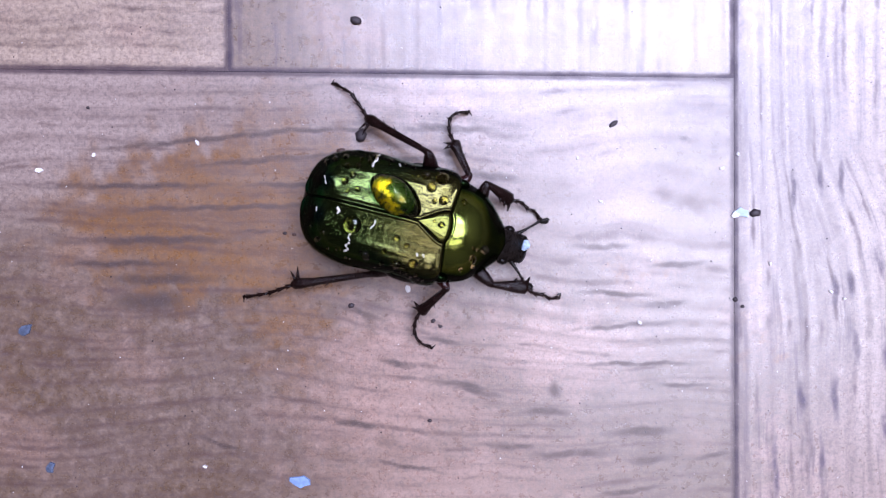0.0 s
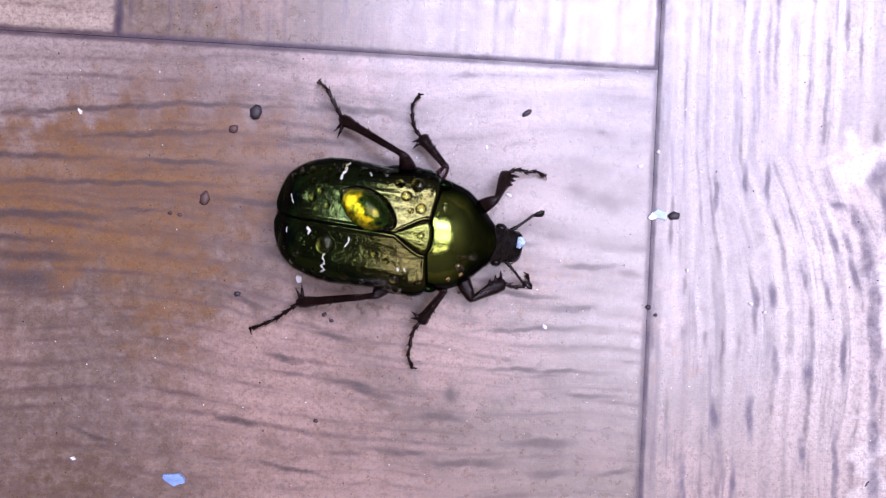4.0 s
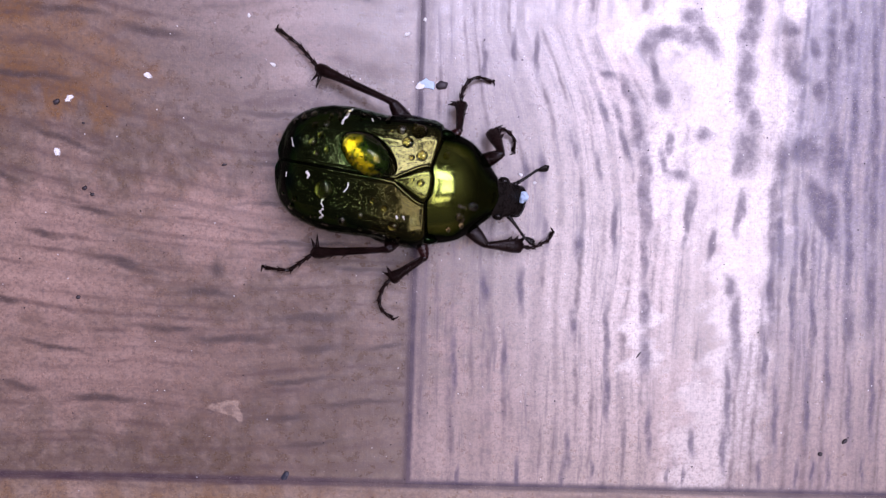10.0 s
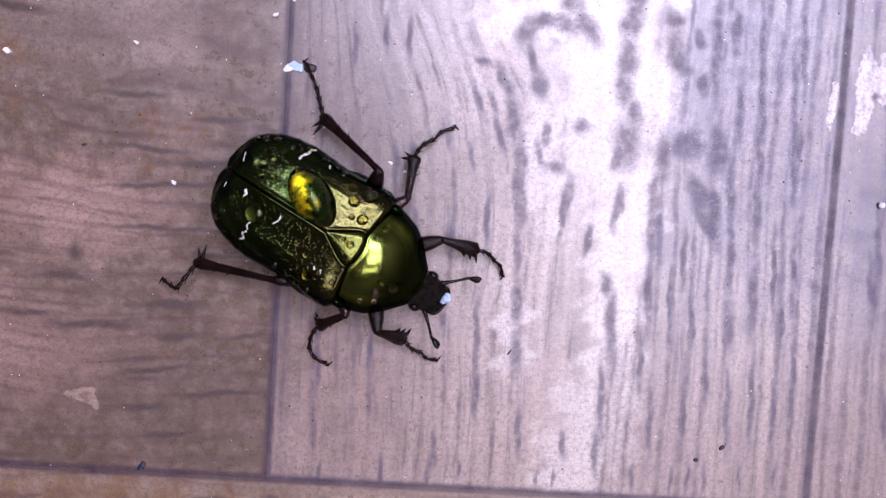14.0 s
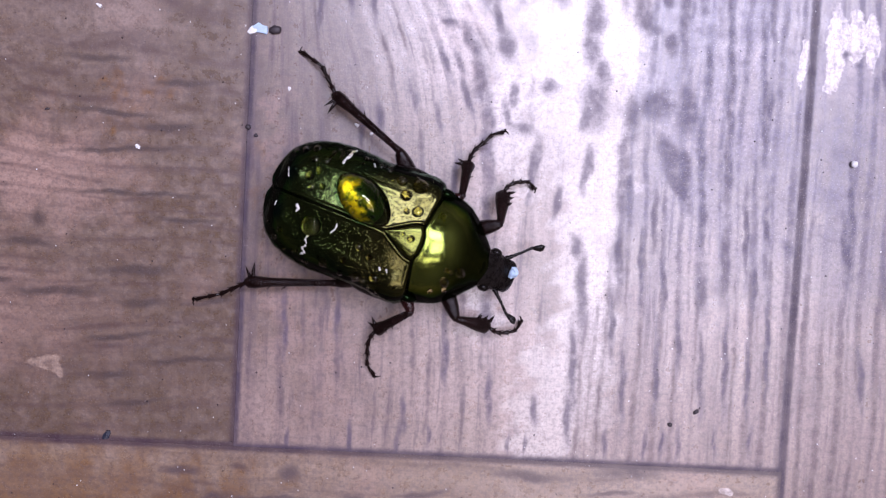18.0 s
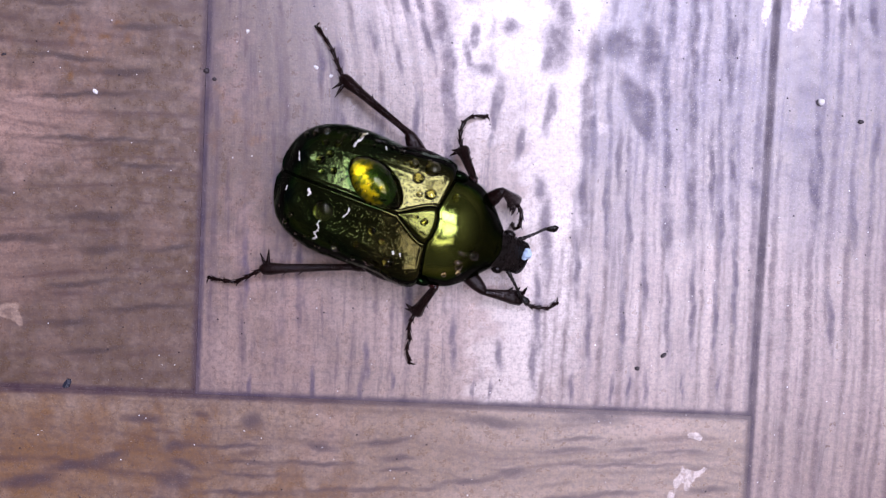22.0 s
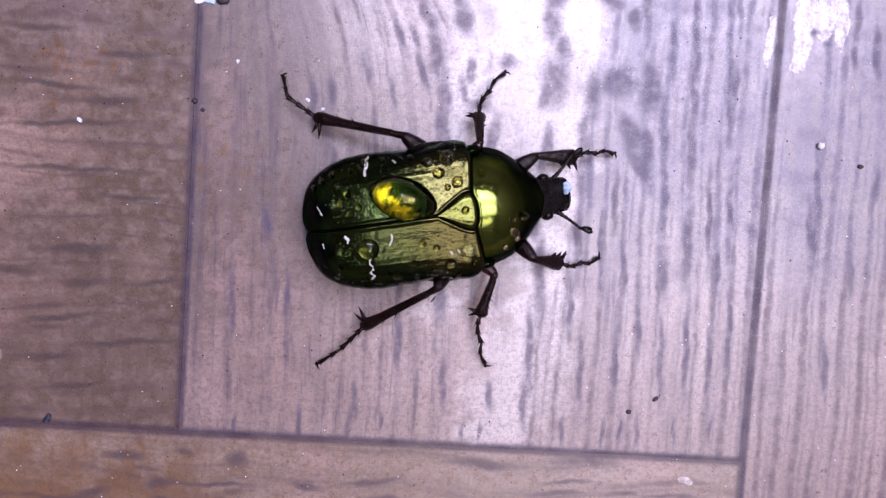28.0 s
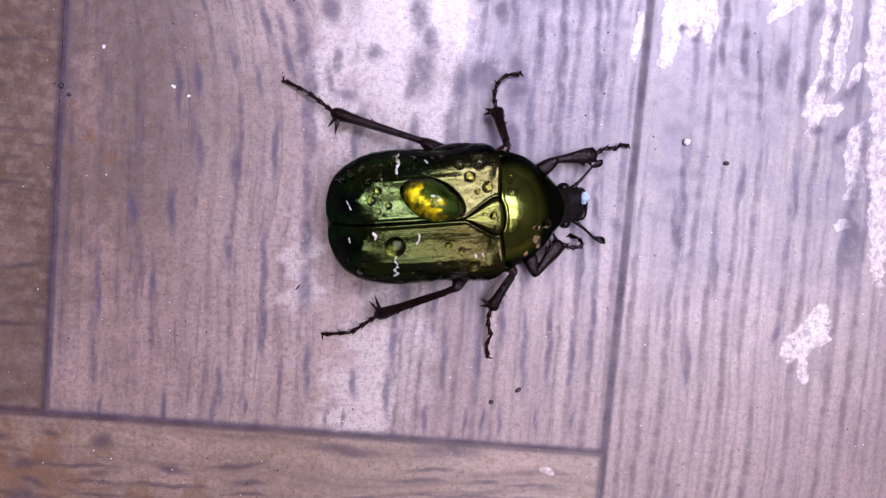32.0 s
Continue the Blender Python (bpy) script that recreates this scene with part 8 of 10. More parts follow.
    walk(legs["right front"]["femur"], mm([
        (0,4.8,-1.35,2.3,0,-5.4,-30.4), (0.5,4.8,-1.35,2.3,0,-15.3,-58.3), (1,4.8,-1.35,2.3,0,-30.6,-54.9), (1.5,4.8,-1.35,2.3,0,-2,-14.5), (2,4.8,-1.35,2.3,0,-8.1,-46.6), (2.5,4.8,-1.35,2.3,0,-8.8,-47.4),
        (2.75,4.8,-1.35,2.3,0,-9.8,-49.5), (3,4.8,-1.35,2.3,0,-11.5,-53.4), (3.25,4.8,-1.35,2.3,0,-10.9,-56.1), (3.5,4.8,-1.35,2.3,0,-9.8,-52), (3.75,4.8,-1.35,2.3,0,-10.7,-53.7), (4,4.8,-1.35,2.3,0,-11.9,-57.1),
        (4.25,4.8,-1.35,2.3,0,-10.9,-59), (4.5,4.8,-1.35,2.3,0,-10.7,-54.2), (5,4.8,-1.35,2.3,0,-7.1,-43.5), (5.5,4.8,-1.35,2.3,0,-11,-50.8), (6,4.8,-1.35,2.3,0,-8.4,-46.4), (6.5,4.8,-1.35,2.3,0,-24.9,-60.1),
        (7,4.8,-1.35,2.3,0,-28.5,-29.8), (7.5,4.8,-1.35,2.3,0,-34.6,-37.9), (8,4.8,-1.35,2.3,0,-4.6,-38.9), (8.5,4.8,-1.35,2.3,0,-23.9,-52.3), (9,4.8,-1.35,2.3,0,-27.8,-33.7), (9.5,4.8,-1.35,2.3,0,-16.4,-43.7),
        (10,4.8,-1.35,2.3,0,-2.5,-35.3), (10.5,4.8,-1.35,2.3,0,-18.3,-55.8), (11,4.8,-1.35,2.3,0,-16.7,-57.4), (11.5,4.8,-1.35,2.3,0,-10.4,-47.4), (12,4.8,-1.35,2.3,0,-13,-48.4), (12.5,4.8,-1.35,2.3,0,-28.1,-53),
        (13,4.8,-1.35,2.3,0,-31,-55.9), (13.5,4.8,-1.35,2.3,0,-18.5,-57.5), (14,4.8,-1.35,2.3,0,-18.1,-53.9), (14.5,4.8,-1.35,2.3,0,-5,-42.6), (14.75,4.8,-1.35,2.3,0,-5.9,-43.3), (15,4.8,-1.35,2.3,0,-8.8,-46),
        (15.25,4.8,-1.35,2.3,0,-10.9,-48.4), (15.5,4.8,-1.35,2.3,0,-6.1,-43.1), (15.75,4.8,-1.35,2.3,0,-7.6,-45), (16,4.8,-1.35,2.3,0,-12.2,-48.7), (16.25,4.8,-1.35,2.3,0,-13.5,-51.7), (16.5,4.8,-1.35,2.3,0,-6.8,-43.7),
        (17,4.8,-1.35,2.3,0,-25,-42.4), (17.5,4.8,-1.35,2.3,0,2.2,-36.2), (18,4.8,-1.35,2.3,0,-11,-48.9), (18.5,4.8,-1.35,2.3,0,-12.8,-51.7), (19,4.8,-1.35,2.3,0,-4.4,-35.8), (19.5,4.8,-1.35,2.3,0,-10.6,-43.7),
        (20,4.8,-1.35,2.3,0,-18,-53.3), (20.5,4.8,-1.35,2.3,0,-8.4,-45), (21,4.8,-1.35,2.3,0,-7,-44.9), (21.5,4.8,-1.35,2.3,0,-15.9,-45.3), (22,4.8,-1.35,2.3,0,-0.3,-27), (22.5,4.8,-1.35,2.3,0,0.5,-34.6),
        (23,4.8,-1.35,2.3,0,-9.3,-46.5), (23.5,4.8,-1.35,2.3,0,-2.7,-55.4), (24,4.8,-1.35,2.3,0,-16.5,-46.3), (24.5,4.8,-1.35,2.3,0,-8.2,-45.4), (25,4.8,-1.35,2.3,0,-10.3,-44.9), (25.5,4.8,-1.35,2.3,0,3.2,-18.8),
        (26,4.8,-1.35,2.3,0,-11.1,-47.1), (26.5,4.8,-1.35,2.3,0,6.3,-10.6), (26.75,4.8,-1.35,2.3,0,5.9,-14.1), (27,4.8,-1.35,2.3,0,5.2,-18.2), (27.25,4.8,-1.35,2.3,0,-3.1,-34.9), (27.5,4.8,-1.35,2.3,0,-10.2,-48.8),
        (27.75,4.8,-1.35,2.3,0,-17.5,-54.4), (28,4.8,-1.35,2.3,0,-26.4,-54.5), (28.25,4.8,-1.35,2.3,0,-36.3,-39.5), (28.5,4.8,-1.35,2.3,0,-26,-26.3), (29,4.8,-1.35,2.3,0,-25.7,-22.8), (29.5,4.8,-1.35,2.3,0,-27.2,-22.2),
        (30,4.8,-1.35,2.3,0,-0.9,-14.5), (30.5,4.8,-1.35,2.3,0,-9.4,-58), (31,4.8,-1.35,2.3,0,-5.7,-29.6), (31.5,4.8,-1.35,2.3,0,-10.4,-65), (32,4.8,-1.35,2.3,0,-10.2,-74.8),
    ]))
    walk(legs["right front"]["tibia"], mm([
        (0,7.68,-3.04,2.62,0,1.8,8.8), (0.5,6.5,-4.1,3.18,0,15.7,-6.2), (1,6.46,-3.71,4,0,36.2,-26.2), (1.5,8.04,-2.19,2.42,0,0.3,-3.3), (2,7.08,-3.76,2.77,0,10.9,17.9), (2.5,7.04,-3.79,2.81,0,13.8,-0.9),
        (2.75,6.94,-3.86,2.87,0,15.2,3.5), (3,6.76,-3.99,2.97,0,17.5,10), (3.25,6.63,-4.08,2.93,0,11.9,16.3), (3.5,6.83,-3.95,2.87,0,12.9,19.2), (3.75,6.75,-4,2.92,0,17,26), (4,6.58,-4.1,2.99,0,19,33.9),
        (4.25,6.49,-4.17,2.93,0,13.5,40.6), (4.5,6.73,-4.02,2.92,0,19.1,43.7), (5,7.21,-3.64,2.72,0,20.1,82.7), (5.5,6.88,-3.9,2.94,0,26.7,92.4), (5.75,6.98,-3.82,2.86,-1,24.1,53.4), (6,7.09,-3.75,2.79,0,21.5,15.3),
        (6.5,6.31,-3.98,3.71,0,45.6,13.6), (6.67,6.66,-3.59,3.77,4.9,48.5,-26.1), (6.83,7.01,-3.2,3.83,5.5,53.7,-77.4), (7,7.36,-2.81,3.9,0,56.8,-125.2), (7.5,6.98,-3.04,4.2,0,73.6,-177.5), (7.67,7.12,-3.18,3.66,-34.6,57.2,105.5),
        (7.83,7.26,-3.31,3.11,-21.2,31.7,56.2), (8,7.4,-3.45,2.57,0,22,20.8), (8.5,6.67,-3.77,3.66,0,43.6,-18.7), (8.75,6.97,-3.39,3.76,2.8,49.1,-53.7), (9,7.26,-3,3.86,0,54.7,-92.9), (9.5,7.12,-3.57,3.24,0,41.5,-53.5),
        (9.75,7.33,-3.43,2.84,3.6,30,-21.4), (10,7.53,-3.28,2.44,0,18.6,7.2), (10.5,6.59,-3.98,3.35,0,35.4,3.4), (11,6.53,-4.05,3.26,0,32.1,17.1), (11.5,7.03,-3.78,2.91,0,30.2,-9.3), (12,6.97,-3.79,3.06,0,32.9,-17.4),
        (12.5,6.58,-3.71,3.88,0,58.2,-8.1), (13,6.41,-3.73,4.03,0,67.7,36.6), (13.5,6.51,-4.03,3.36,0,43.5,54.2), (14,6.68,-3.92,3.34,0,44.5,12), (14.5,7.26,-3.61,2.59,0,27.7,-9.8), (14.75,7.23,-3.63,2.64,0,27.1,-8.6),
        (15,7.1,-3.73,2.81,0,28.6,-11.3), (15.25,6.98,-3.81,2.93,0,23.4,-11.5), (15.5,7.23,-3.62,2.66,0,17.6,-12.6), (15.75,7.15,-3.7,2.74,0,19.6,-16.2), (16,6.96,-3.81,3.01,0,22.7,-19.4), (16.25,6.82,-3.91,3.08,0,17.7,-16.1),
        (16.5,7.2,-3.65,2.69,0,14.9,-13.5), (17,7.04,-3.4,3.71,0,45.9,-54.1), (17.5,7.5,-3.33,2.17,0,16,-23.5), (18,6.96,-3.83,2.94,0,30.4,3.8), (18.5,6.82,-3.91,3.04,0,28,5.6), (19,7.51,-3.3,2.56,0,11.9,10.6),
        (19.25,7.35,-3.46,2.74,2.7,19.7,-24.5), (19.5,7.18,-3.63,2.91,0,27.5,-61.4), (20,6.7,-3.91,3.33,0,37.7,-3.6), (20.5,7.14,-3.69,2.79,0,30.4,-43.6), (21,7.16,-3.7,2.71,0,28.6,-37), (21.5,7.07,-3.64,3.22,0,36.8,-43.2),
        (22,7.79,-2.87,2.32,0,13.7,9.3), (22.5,7.56,-3.25,2.27,0,14.3,-16.2), (23,7.08,-3.75,2.84,0,30,-6.9), (23.25,6.89,-3.93,2.65,-2.7,24.9,-59.1), (23.5,6.7,-4.11,2.46,0,19.9,-109), (23.75,6.86,-3.89,2.86,-3.6,29.6,-75.1),
        (24,7.02,-3.67,3.25,0,39.4,-37.5), (24.5,7.13,-3.71,2.78,0,28.3,-17.1), (25,7.13,-3.68,2.9,0,30.8,-45.9), (25.25,7.55,-3.05,2.51,2.2,24.1,-11.3), (25.5,7.97,-2.43,2.11,0,17.4,21.5), (26,7.04,-3.76,2.94,0,30,-20.2),
        (26.5,8.07,-1.96,1.93,0,10.4,0.3), (26.75,8.03,-2.16,1.96,0,10.3,-3.4), (27,7.97,-2.39,2,0,10,-7.7), (27.25,7.54,-3.26,2.48,0,12.3,-0.9), (27.5,6.97,-3.83,2.89,0,20.2,-1.2), (27.75,6.66,-3.95,3.3,0,29.5,-7.8),
        (28,6.54,-3.79,3.79,0,38.5,-20.4), (28.25,6.88,-3.07,4.28,0,42.9,-54.8), (28.5,7.5,-2.69,3.77,0,35.7,-91.3), (29,7.58,-2.52,3.75,0,41.8,-122.9), (29.5,7.56,-2.47,3.83,0,43.1,-120.3), (29.67,7.72,-2.38,3.34,12.9,33.3,-69.6),
        (29.83,7.88,-2.28,2.84,11.2,16.4,-18.1), (30,8.04,-2.19,2.35,0,7.5,22.4), (30.5,6.55,-4.15,2.85,0,6.6,29.8), (31,7.7,-3,2.63,0,4.1,28.3), (31.5,6.19,-4.34,2.9,0,9.2,44.1), (32,5.67,-4.53,2.89,0,7.4,46.6),
    ]))
    walk(legs["right front"]["tarsus"], mm([
        (0,10.69,-2.57,2.52,0,16.4,-8.1), (0.5,9.42,-4.42,2.36,0,20.1,-10.1), (1,8.67,-4.79,2.2,0,16.1,-28.4), (1.5,11.09,-2.36,2.4,0,11.8,-9.7), (2,9.93,-2.84,2.2,0,16.4,14.4), (2.5,10,-3.83,2.08,0,19.7,-30.7),
        (2.75,9.88,-3.68,2.07,0,20.3,-28.6), (3,9.62,-3.48,2.05,0,18,-33), (3.25,9.5,-3.24,2.3,0,-4.8,-34.4), (3.5,9.64,-2.97,2.19,0,0.2,-12.5), (3.75,9.37,-2.72,2.03,0,5.5,-5.7), (4,8.97,-2.49,2,0,1.4,-0.1),
        (4.25,8.75,-2.24,2.22,0,-9.5,18.2), (4.5,8.81,-2.03,1.92,0,20.7,46.1), (5,7.58,-0.8,1.67,0,18.4,-5.1), (5.5,6.77,-1.18,1.57,0,1.3,7.2), (6,9.82,-3,1.67,0,19.4,-16.8), (6.5,8.39,-3.48,1.53,0,21.9,17.1),
        (7,6.39,-4.18,1.35,0,13.9,-7.4), (7.5,6.11,-3.08,1.28,0,18.3,-3.8), (8,10.04,-2.44,1.42,0,19,-16.5), (8.5,8.76,-4.48,1.55,0,19.3,-32.5), (9,7.17,-4.76,1.37,0,21.6,-23.7), (9.5,8.48,-5.41,1.23,0,22.1,-22.9),
        (10,10.4,-2.92,1.47,0,23.5,15.9), (10.5,9.07,-3.83,1.59,0,26.3,19.2), (11,9,-3.29,1.64,0,22.3,20.8), (11.5,9.63,-4.2,1.37,0,22.1,-23.2), (12,9.41,-4.55,1.4,0,22.9,-26.8), (12.5,8.17,-3.94,1.29,0,21.9,-18.8),
        (13,7.34,-3.04,1.2,0,15,15.3), (13.5,7.8,-2.23,1.26,0,2.3,17.6), (14,8.8,-3.47,1.21,0,22.7,-8.4), (14.5,9.92,-4.07,1.18,0,24.5,-7.8), (14.75,9.91,-4.04,1.25,0,23.6,-9), (15,9.73,-4.25,1.35,0,19.8,-23.5),
        (15.25,9.73,-4.37,1.73,0,5.6,-29.5), (15.5,10.07,-4.26,1.74,0,12.2,-15.1), (15.75,9.91,-4.5,1.72,0,14,-24.3), (16,9.62,-4.74,1.83,0,9.4,-37.2), (16.25,9.61,-4.71,2.15,0,-1.5,-35.1), (16.5,10.07,-4.34,1.91,0,19.1,-5.7),
        (17,8.29,-5.12,1.52,0,14.2,-22.1), (17.5,10.19,-4.49,1.33,0,20.2,-23.8), (18,9.59,-3.65,1.4,0,19.5,4.7), (18.5,9.5,-3.65,1.61,0,17.6,3.7), (19,10.44,-2.75,1.93,0,21.9,-4.1), (19.5,8.48,-6,1.51,0,22.2,-43.2),
        (20,9.11,-4.06,1.47,0,18,-19.7), (20.5,9.05,-5.51,1.24,0,22.4,-42.8), (21,9.3,-5.31,1.25,0,25.1,-8.8), (21.5,8.85,-5.31,1.39,0,21.4,-38.8), (22,10.71,-2.39,1.6,0,22.3,-6.8), (22.5,10.4,-4.07,1.52,0,20.4,-8.8),
        (23,9.7,-4.07,1.31,0,26.1,-4.1), (23.5,5.76,-6.82,1.42,0,15.9,-55.1), (24,8.89,-5.1,1.32,0,22,-28.1), (24.5,9.69,-4.5,1.33,0,22.7,-33.7), (25,8.95,-5.56,1.34,0,20.9,-34.5), (25.5,10.67,-1.36,1.2,0,24.7,11.9),
        (26,9.52,-4.67,1.42,0,25.4,-17.7), (26.5,11.07,-1.95,1.39,0,18.7,0.2), (26.75,11.03,-2.34,1.41,0,19.5,-0.2), (27,10.95,-2.8,1.47,0,19.2,-1.4), (27.25,10.52,-3.31,1.83,0,13.4,-2.9), (27.5,9.83,-3.89,1.84,0,18.1,-6),
        (27.75,9.29,-4.31,1.81,0,21.2,-8.1), (28,8.78,-4.63,1.89,0,20.6,-8.1), (28.25,8.17,-4.89,2.21,0,8.6,-15.6), (28.5,7.44,-5.16,1.99,0,17.8,-20.9), (29,6.35,-4.43,1.72,0,13.4,-21.3), (29.5,6.44,-4.4,1.75,0,16.4,-20.3),
        (30,10.84,-1.04,1.95,0,14.2,5.3), (30.5,9.18,-2.64,2.5,0,0.5,3.6), (31,10.38,-1.56,2.41,0,6.7,8.2), (31.5,8.35,-2.24,2.41,0,10,-11.4), (32,7.75,-2.34,2.5,0,2.2,-12.9),
    ]))
    walk(legs["right front"]["tarsus_tip"], mm([
        (0,12.35,-2.81,2.03,0,22.3,2.3), (0.5,11.03,-4.7,1.75,0,21.5,8.9), (1,10.15,-5.59,1.72,0,29,42.5), (1.5,12.77,-2.65,2.04,0,19.9,-1.2), (2,11.56,-2.42,1.7,0,29.6,54.8), (2.25,11.49,-3.55,1.6,-0.8,27.6,17),
        (2.5,11.42,-4.67,1.49,0,25.6,-20), (2.75,11.32,-4.46,1.46,0,26.7,-18.2), (3,11.02,-4.39,1.51,0,29.8,-15.7), (3.25,10.94,-4.23,2.45,0,43.2,10.3), (3.5,11.35,-3.35,2.18,0,46.5,49.5), (3.75,11.1,-2.9,1.86,0,51,63.1),
        (4,10.72,-2.5,1.96,0,61.1,77.3), (4.25,10.39,-1.7,2.51,0,63.2,92.7), (4.5,9.94,-0.85,1.3,0,40.2,84), (5,9.23,-0.94,1.12,0,38.5,116.3), (5.5,8.5,-0.96,1.53,0,68.5,117.2), (5.75,9.95,-2.22,1.31,-13.4,50.1,55.3),
        (6,11.4,-3.48,1.09,0,33.3,14.1), (6.5,9.94,-3.01,0.88,0,30.6,39), (7,8.08,-4.4,0.92,0,41,76.8), (7.5,7.77,-3.19,0.73,0,34.2,122.4), (7.67,9.06,-3.1,0.77,-2.4,32.2,80.2), (7.83,10.34,-3,0.81,-2.3,28.8,32.5),
        (8,11.63,-2.91,0.85,0,26.8,-7.3), (8.5,10.16,-5.37,0.98,0,34.8,29.5), (9,8.66,-5.41,0.73,0,36,41.4), (9.5,9.98,-6.04,0.57,0,28.1,-12.1), (9.75,10.96,-4.26,0.67,-1.2,31.7,18.5), (10,11.94,-2.48,0.78,0,35.3,50.5),
        (10.5,10.55,-3.32,0.82,0,30.3,31.4), (11,10.51,-2.72,0.98,0,32.5,56.2), (11.25,10.82,-3.78,0.85,-0.9,30.1,21.6), (11.5,11.12,-4.84,0.72,0,27.8,-12.2), (12,10.85,-5.28,0.72,0,32.1,45.6), (12.5,9.7,-4.46,0.63,0,33.8,40.4),
        (13,8.97,-2.59,0.75,0,39.3,54.6), (13.25,9.22,-2.15,0.97,-5.9,48.7,94.8), (13.5,9.47,-1.7,1.19,0,58.3,143.9), (13.67,9.78,-2.37,0.97,-13.8,49.8,89.8), (13.83,10.09,-3.04,0.75,-10.9,35.9,39.5), (14,10.4,-3.7,0.53,0,28.7,2.5),
        (14.5,11.5,-4.28,0.45,0,30.6,14.1), (14.75,11.49,-4.29,0.55,0,31.9,21), (15,11.24,-4.91,0.76,0,35.7,27.8), (15.25,11.24,-5.22,1.55,0,35.2,35.2), (15.5,11.72,-4.7,1.37,0,31.8,34.4), (15.75,11.46,-5.2,1.3,0,36.4,35.8),
        (16,10.99,-5.79,1.54,0,41.4,39.7), (16.25,11.04,-5.72,2.2,0,40.4,48.5), (16.5,11.72,-4.5,1.34,0,34.7,45.1), (17,9.86,-5.76,1.09,0,43.5,54.7), (17.25,10.78,-5.46,0.91,-3.1,35.3,18.6), (17.5,11.69,-5.16,0.73,0,27.2,-13.8),
        (17.75,11.46,-4.34,0.77,-1.7,31.7,21.3), (18,11.23,-3.52,0.81,0,36.1,58.2), (18.5,11.17,-3.55,1.08,0,36.1,50.8), (19,12.06,-2.87,1.28,0,26.9,7.2), (19.5,9.66,-7.11,0.85,0,28.3,-32.4), (19.75,10.17,-5.86,0.89,-1.3,31.7,2.2),
        (20,10.68,-4.62,0.93,0,35.1,38.2), (20.25,10.46,-5.61,0.75,-1.3,31.7,2.5), (20.5,10.23,-6.61,0.58,0,28.2,-31.8), (21,10.86,-5.55,0.51,0,29.6,4.2), (21.5,10.12,-6.33,0.75,0,27.5,-28.1), (21.75,11.22,-4.46,0.84,-0.7,29.7,1.5),
        (22,12.32,-2.58,0.93,0,32,31.8), (22.5,12.02,-4.33,0.91,0,35.1,45.2), (23,11.26,-4.18,0.54,0,29.6,9.3), (23.5,6.72,-8.2,0.94,0,41.5,4.7), (24,10.32,-5.87,0.66,0,30.2,-19.2), (24.5,11.04,-5.39,0.66,0,33.2,31.5),
        (25,10.3,-6.49,0.71,0,28.2,-24.7), (25.5,12.23,-1.03,0.47,0,28.2,24.1), (26,11.02,-5.15,0.67,0,30.2,-5.9), (26.5,12.73,-1.94,0.82,0,26.6,9.3), (26.75,12.68,-2.35,0.83,0,26.6,9.6), (27,12.6,-2.84,0.9,0,25.9,8.6),
        (27.25,12.22,-3.4,1.43,0,21.1,6), (27.5,11.49,-4.07,1.29,0,24.4,4.3), (27.75,10.91,-4.54,1.17,0,26.7,3), (28,10.4,-4.85,1.28,0,25.9,3), (28.25,9.84,-5.36,1.95,0,27.8,19.6), (28.5,9,-5.76,1.45,0,35.2,44.4),
        (29,7.93,-5.05,1.31,0,43.1,52.7), (29.5,8.01,-4.98,1.25,0,38.6,80.7), (30,12.53,-0.88,1.52,0,41.1,61.8), (30.5,10.93,-2.53,2.48,0,56.2,70.3), (31,12.1,-1.31,2.21,0,46.9,61.3), (31.5,10.04,-2.58,2.11,0,41.2,61.5),
        (31.75,9.75,-2.65,2.27,-3.7,48.9,93.3), (32,9.45,-2.73,2.43,0,56.8,130.7),
    ]))
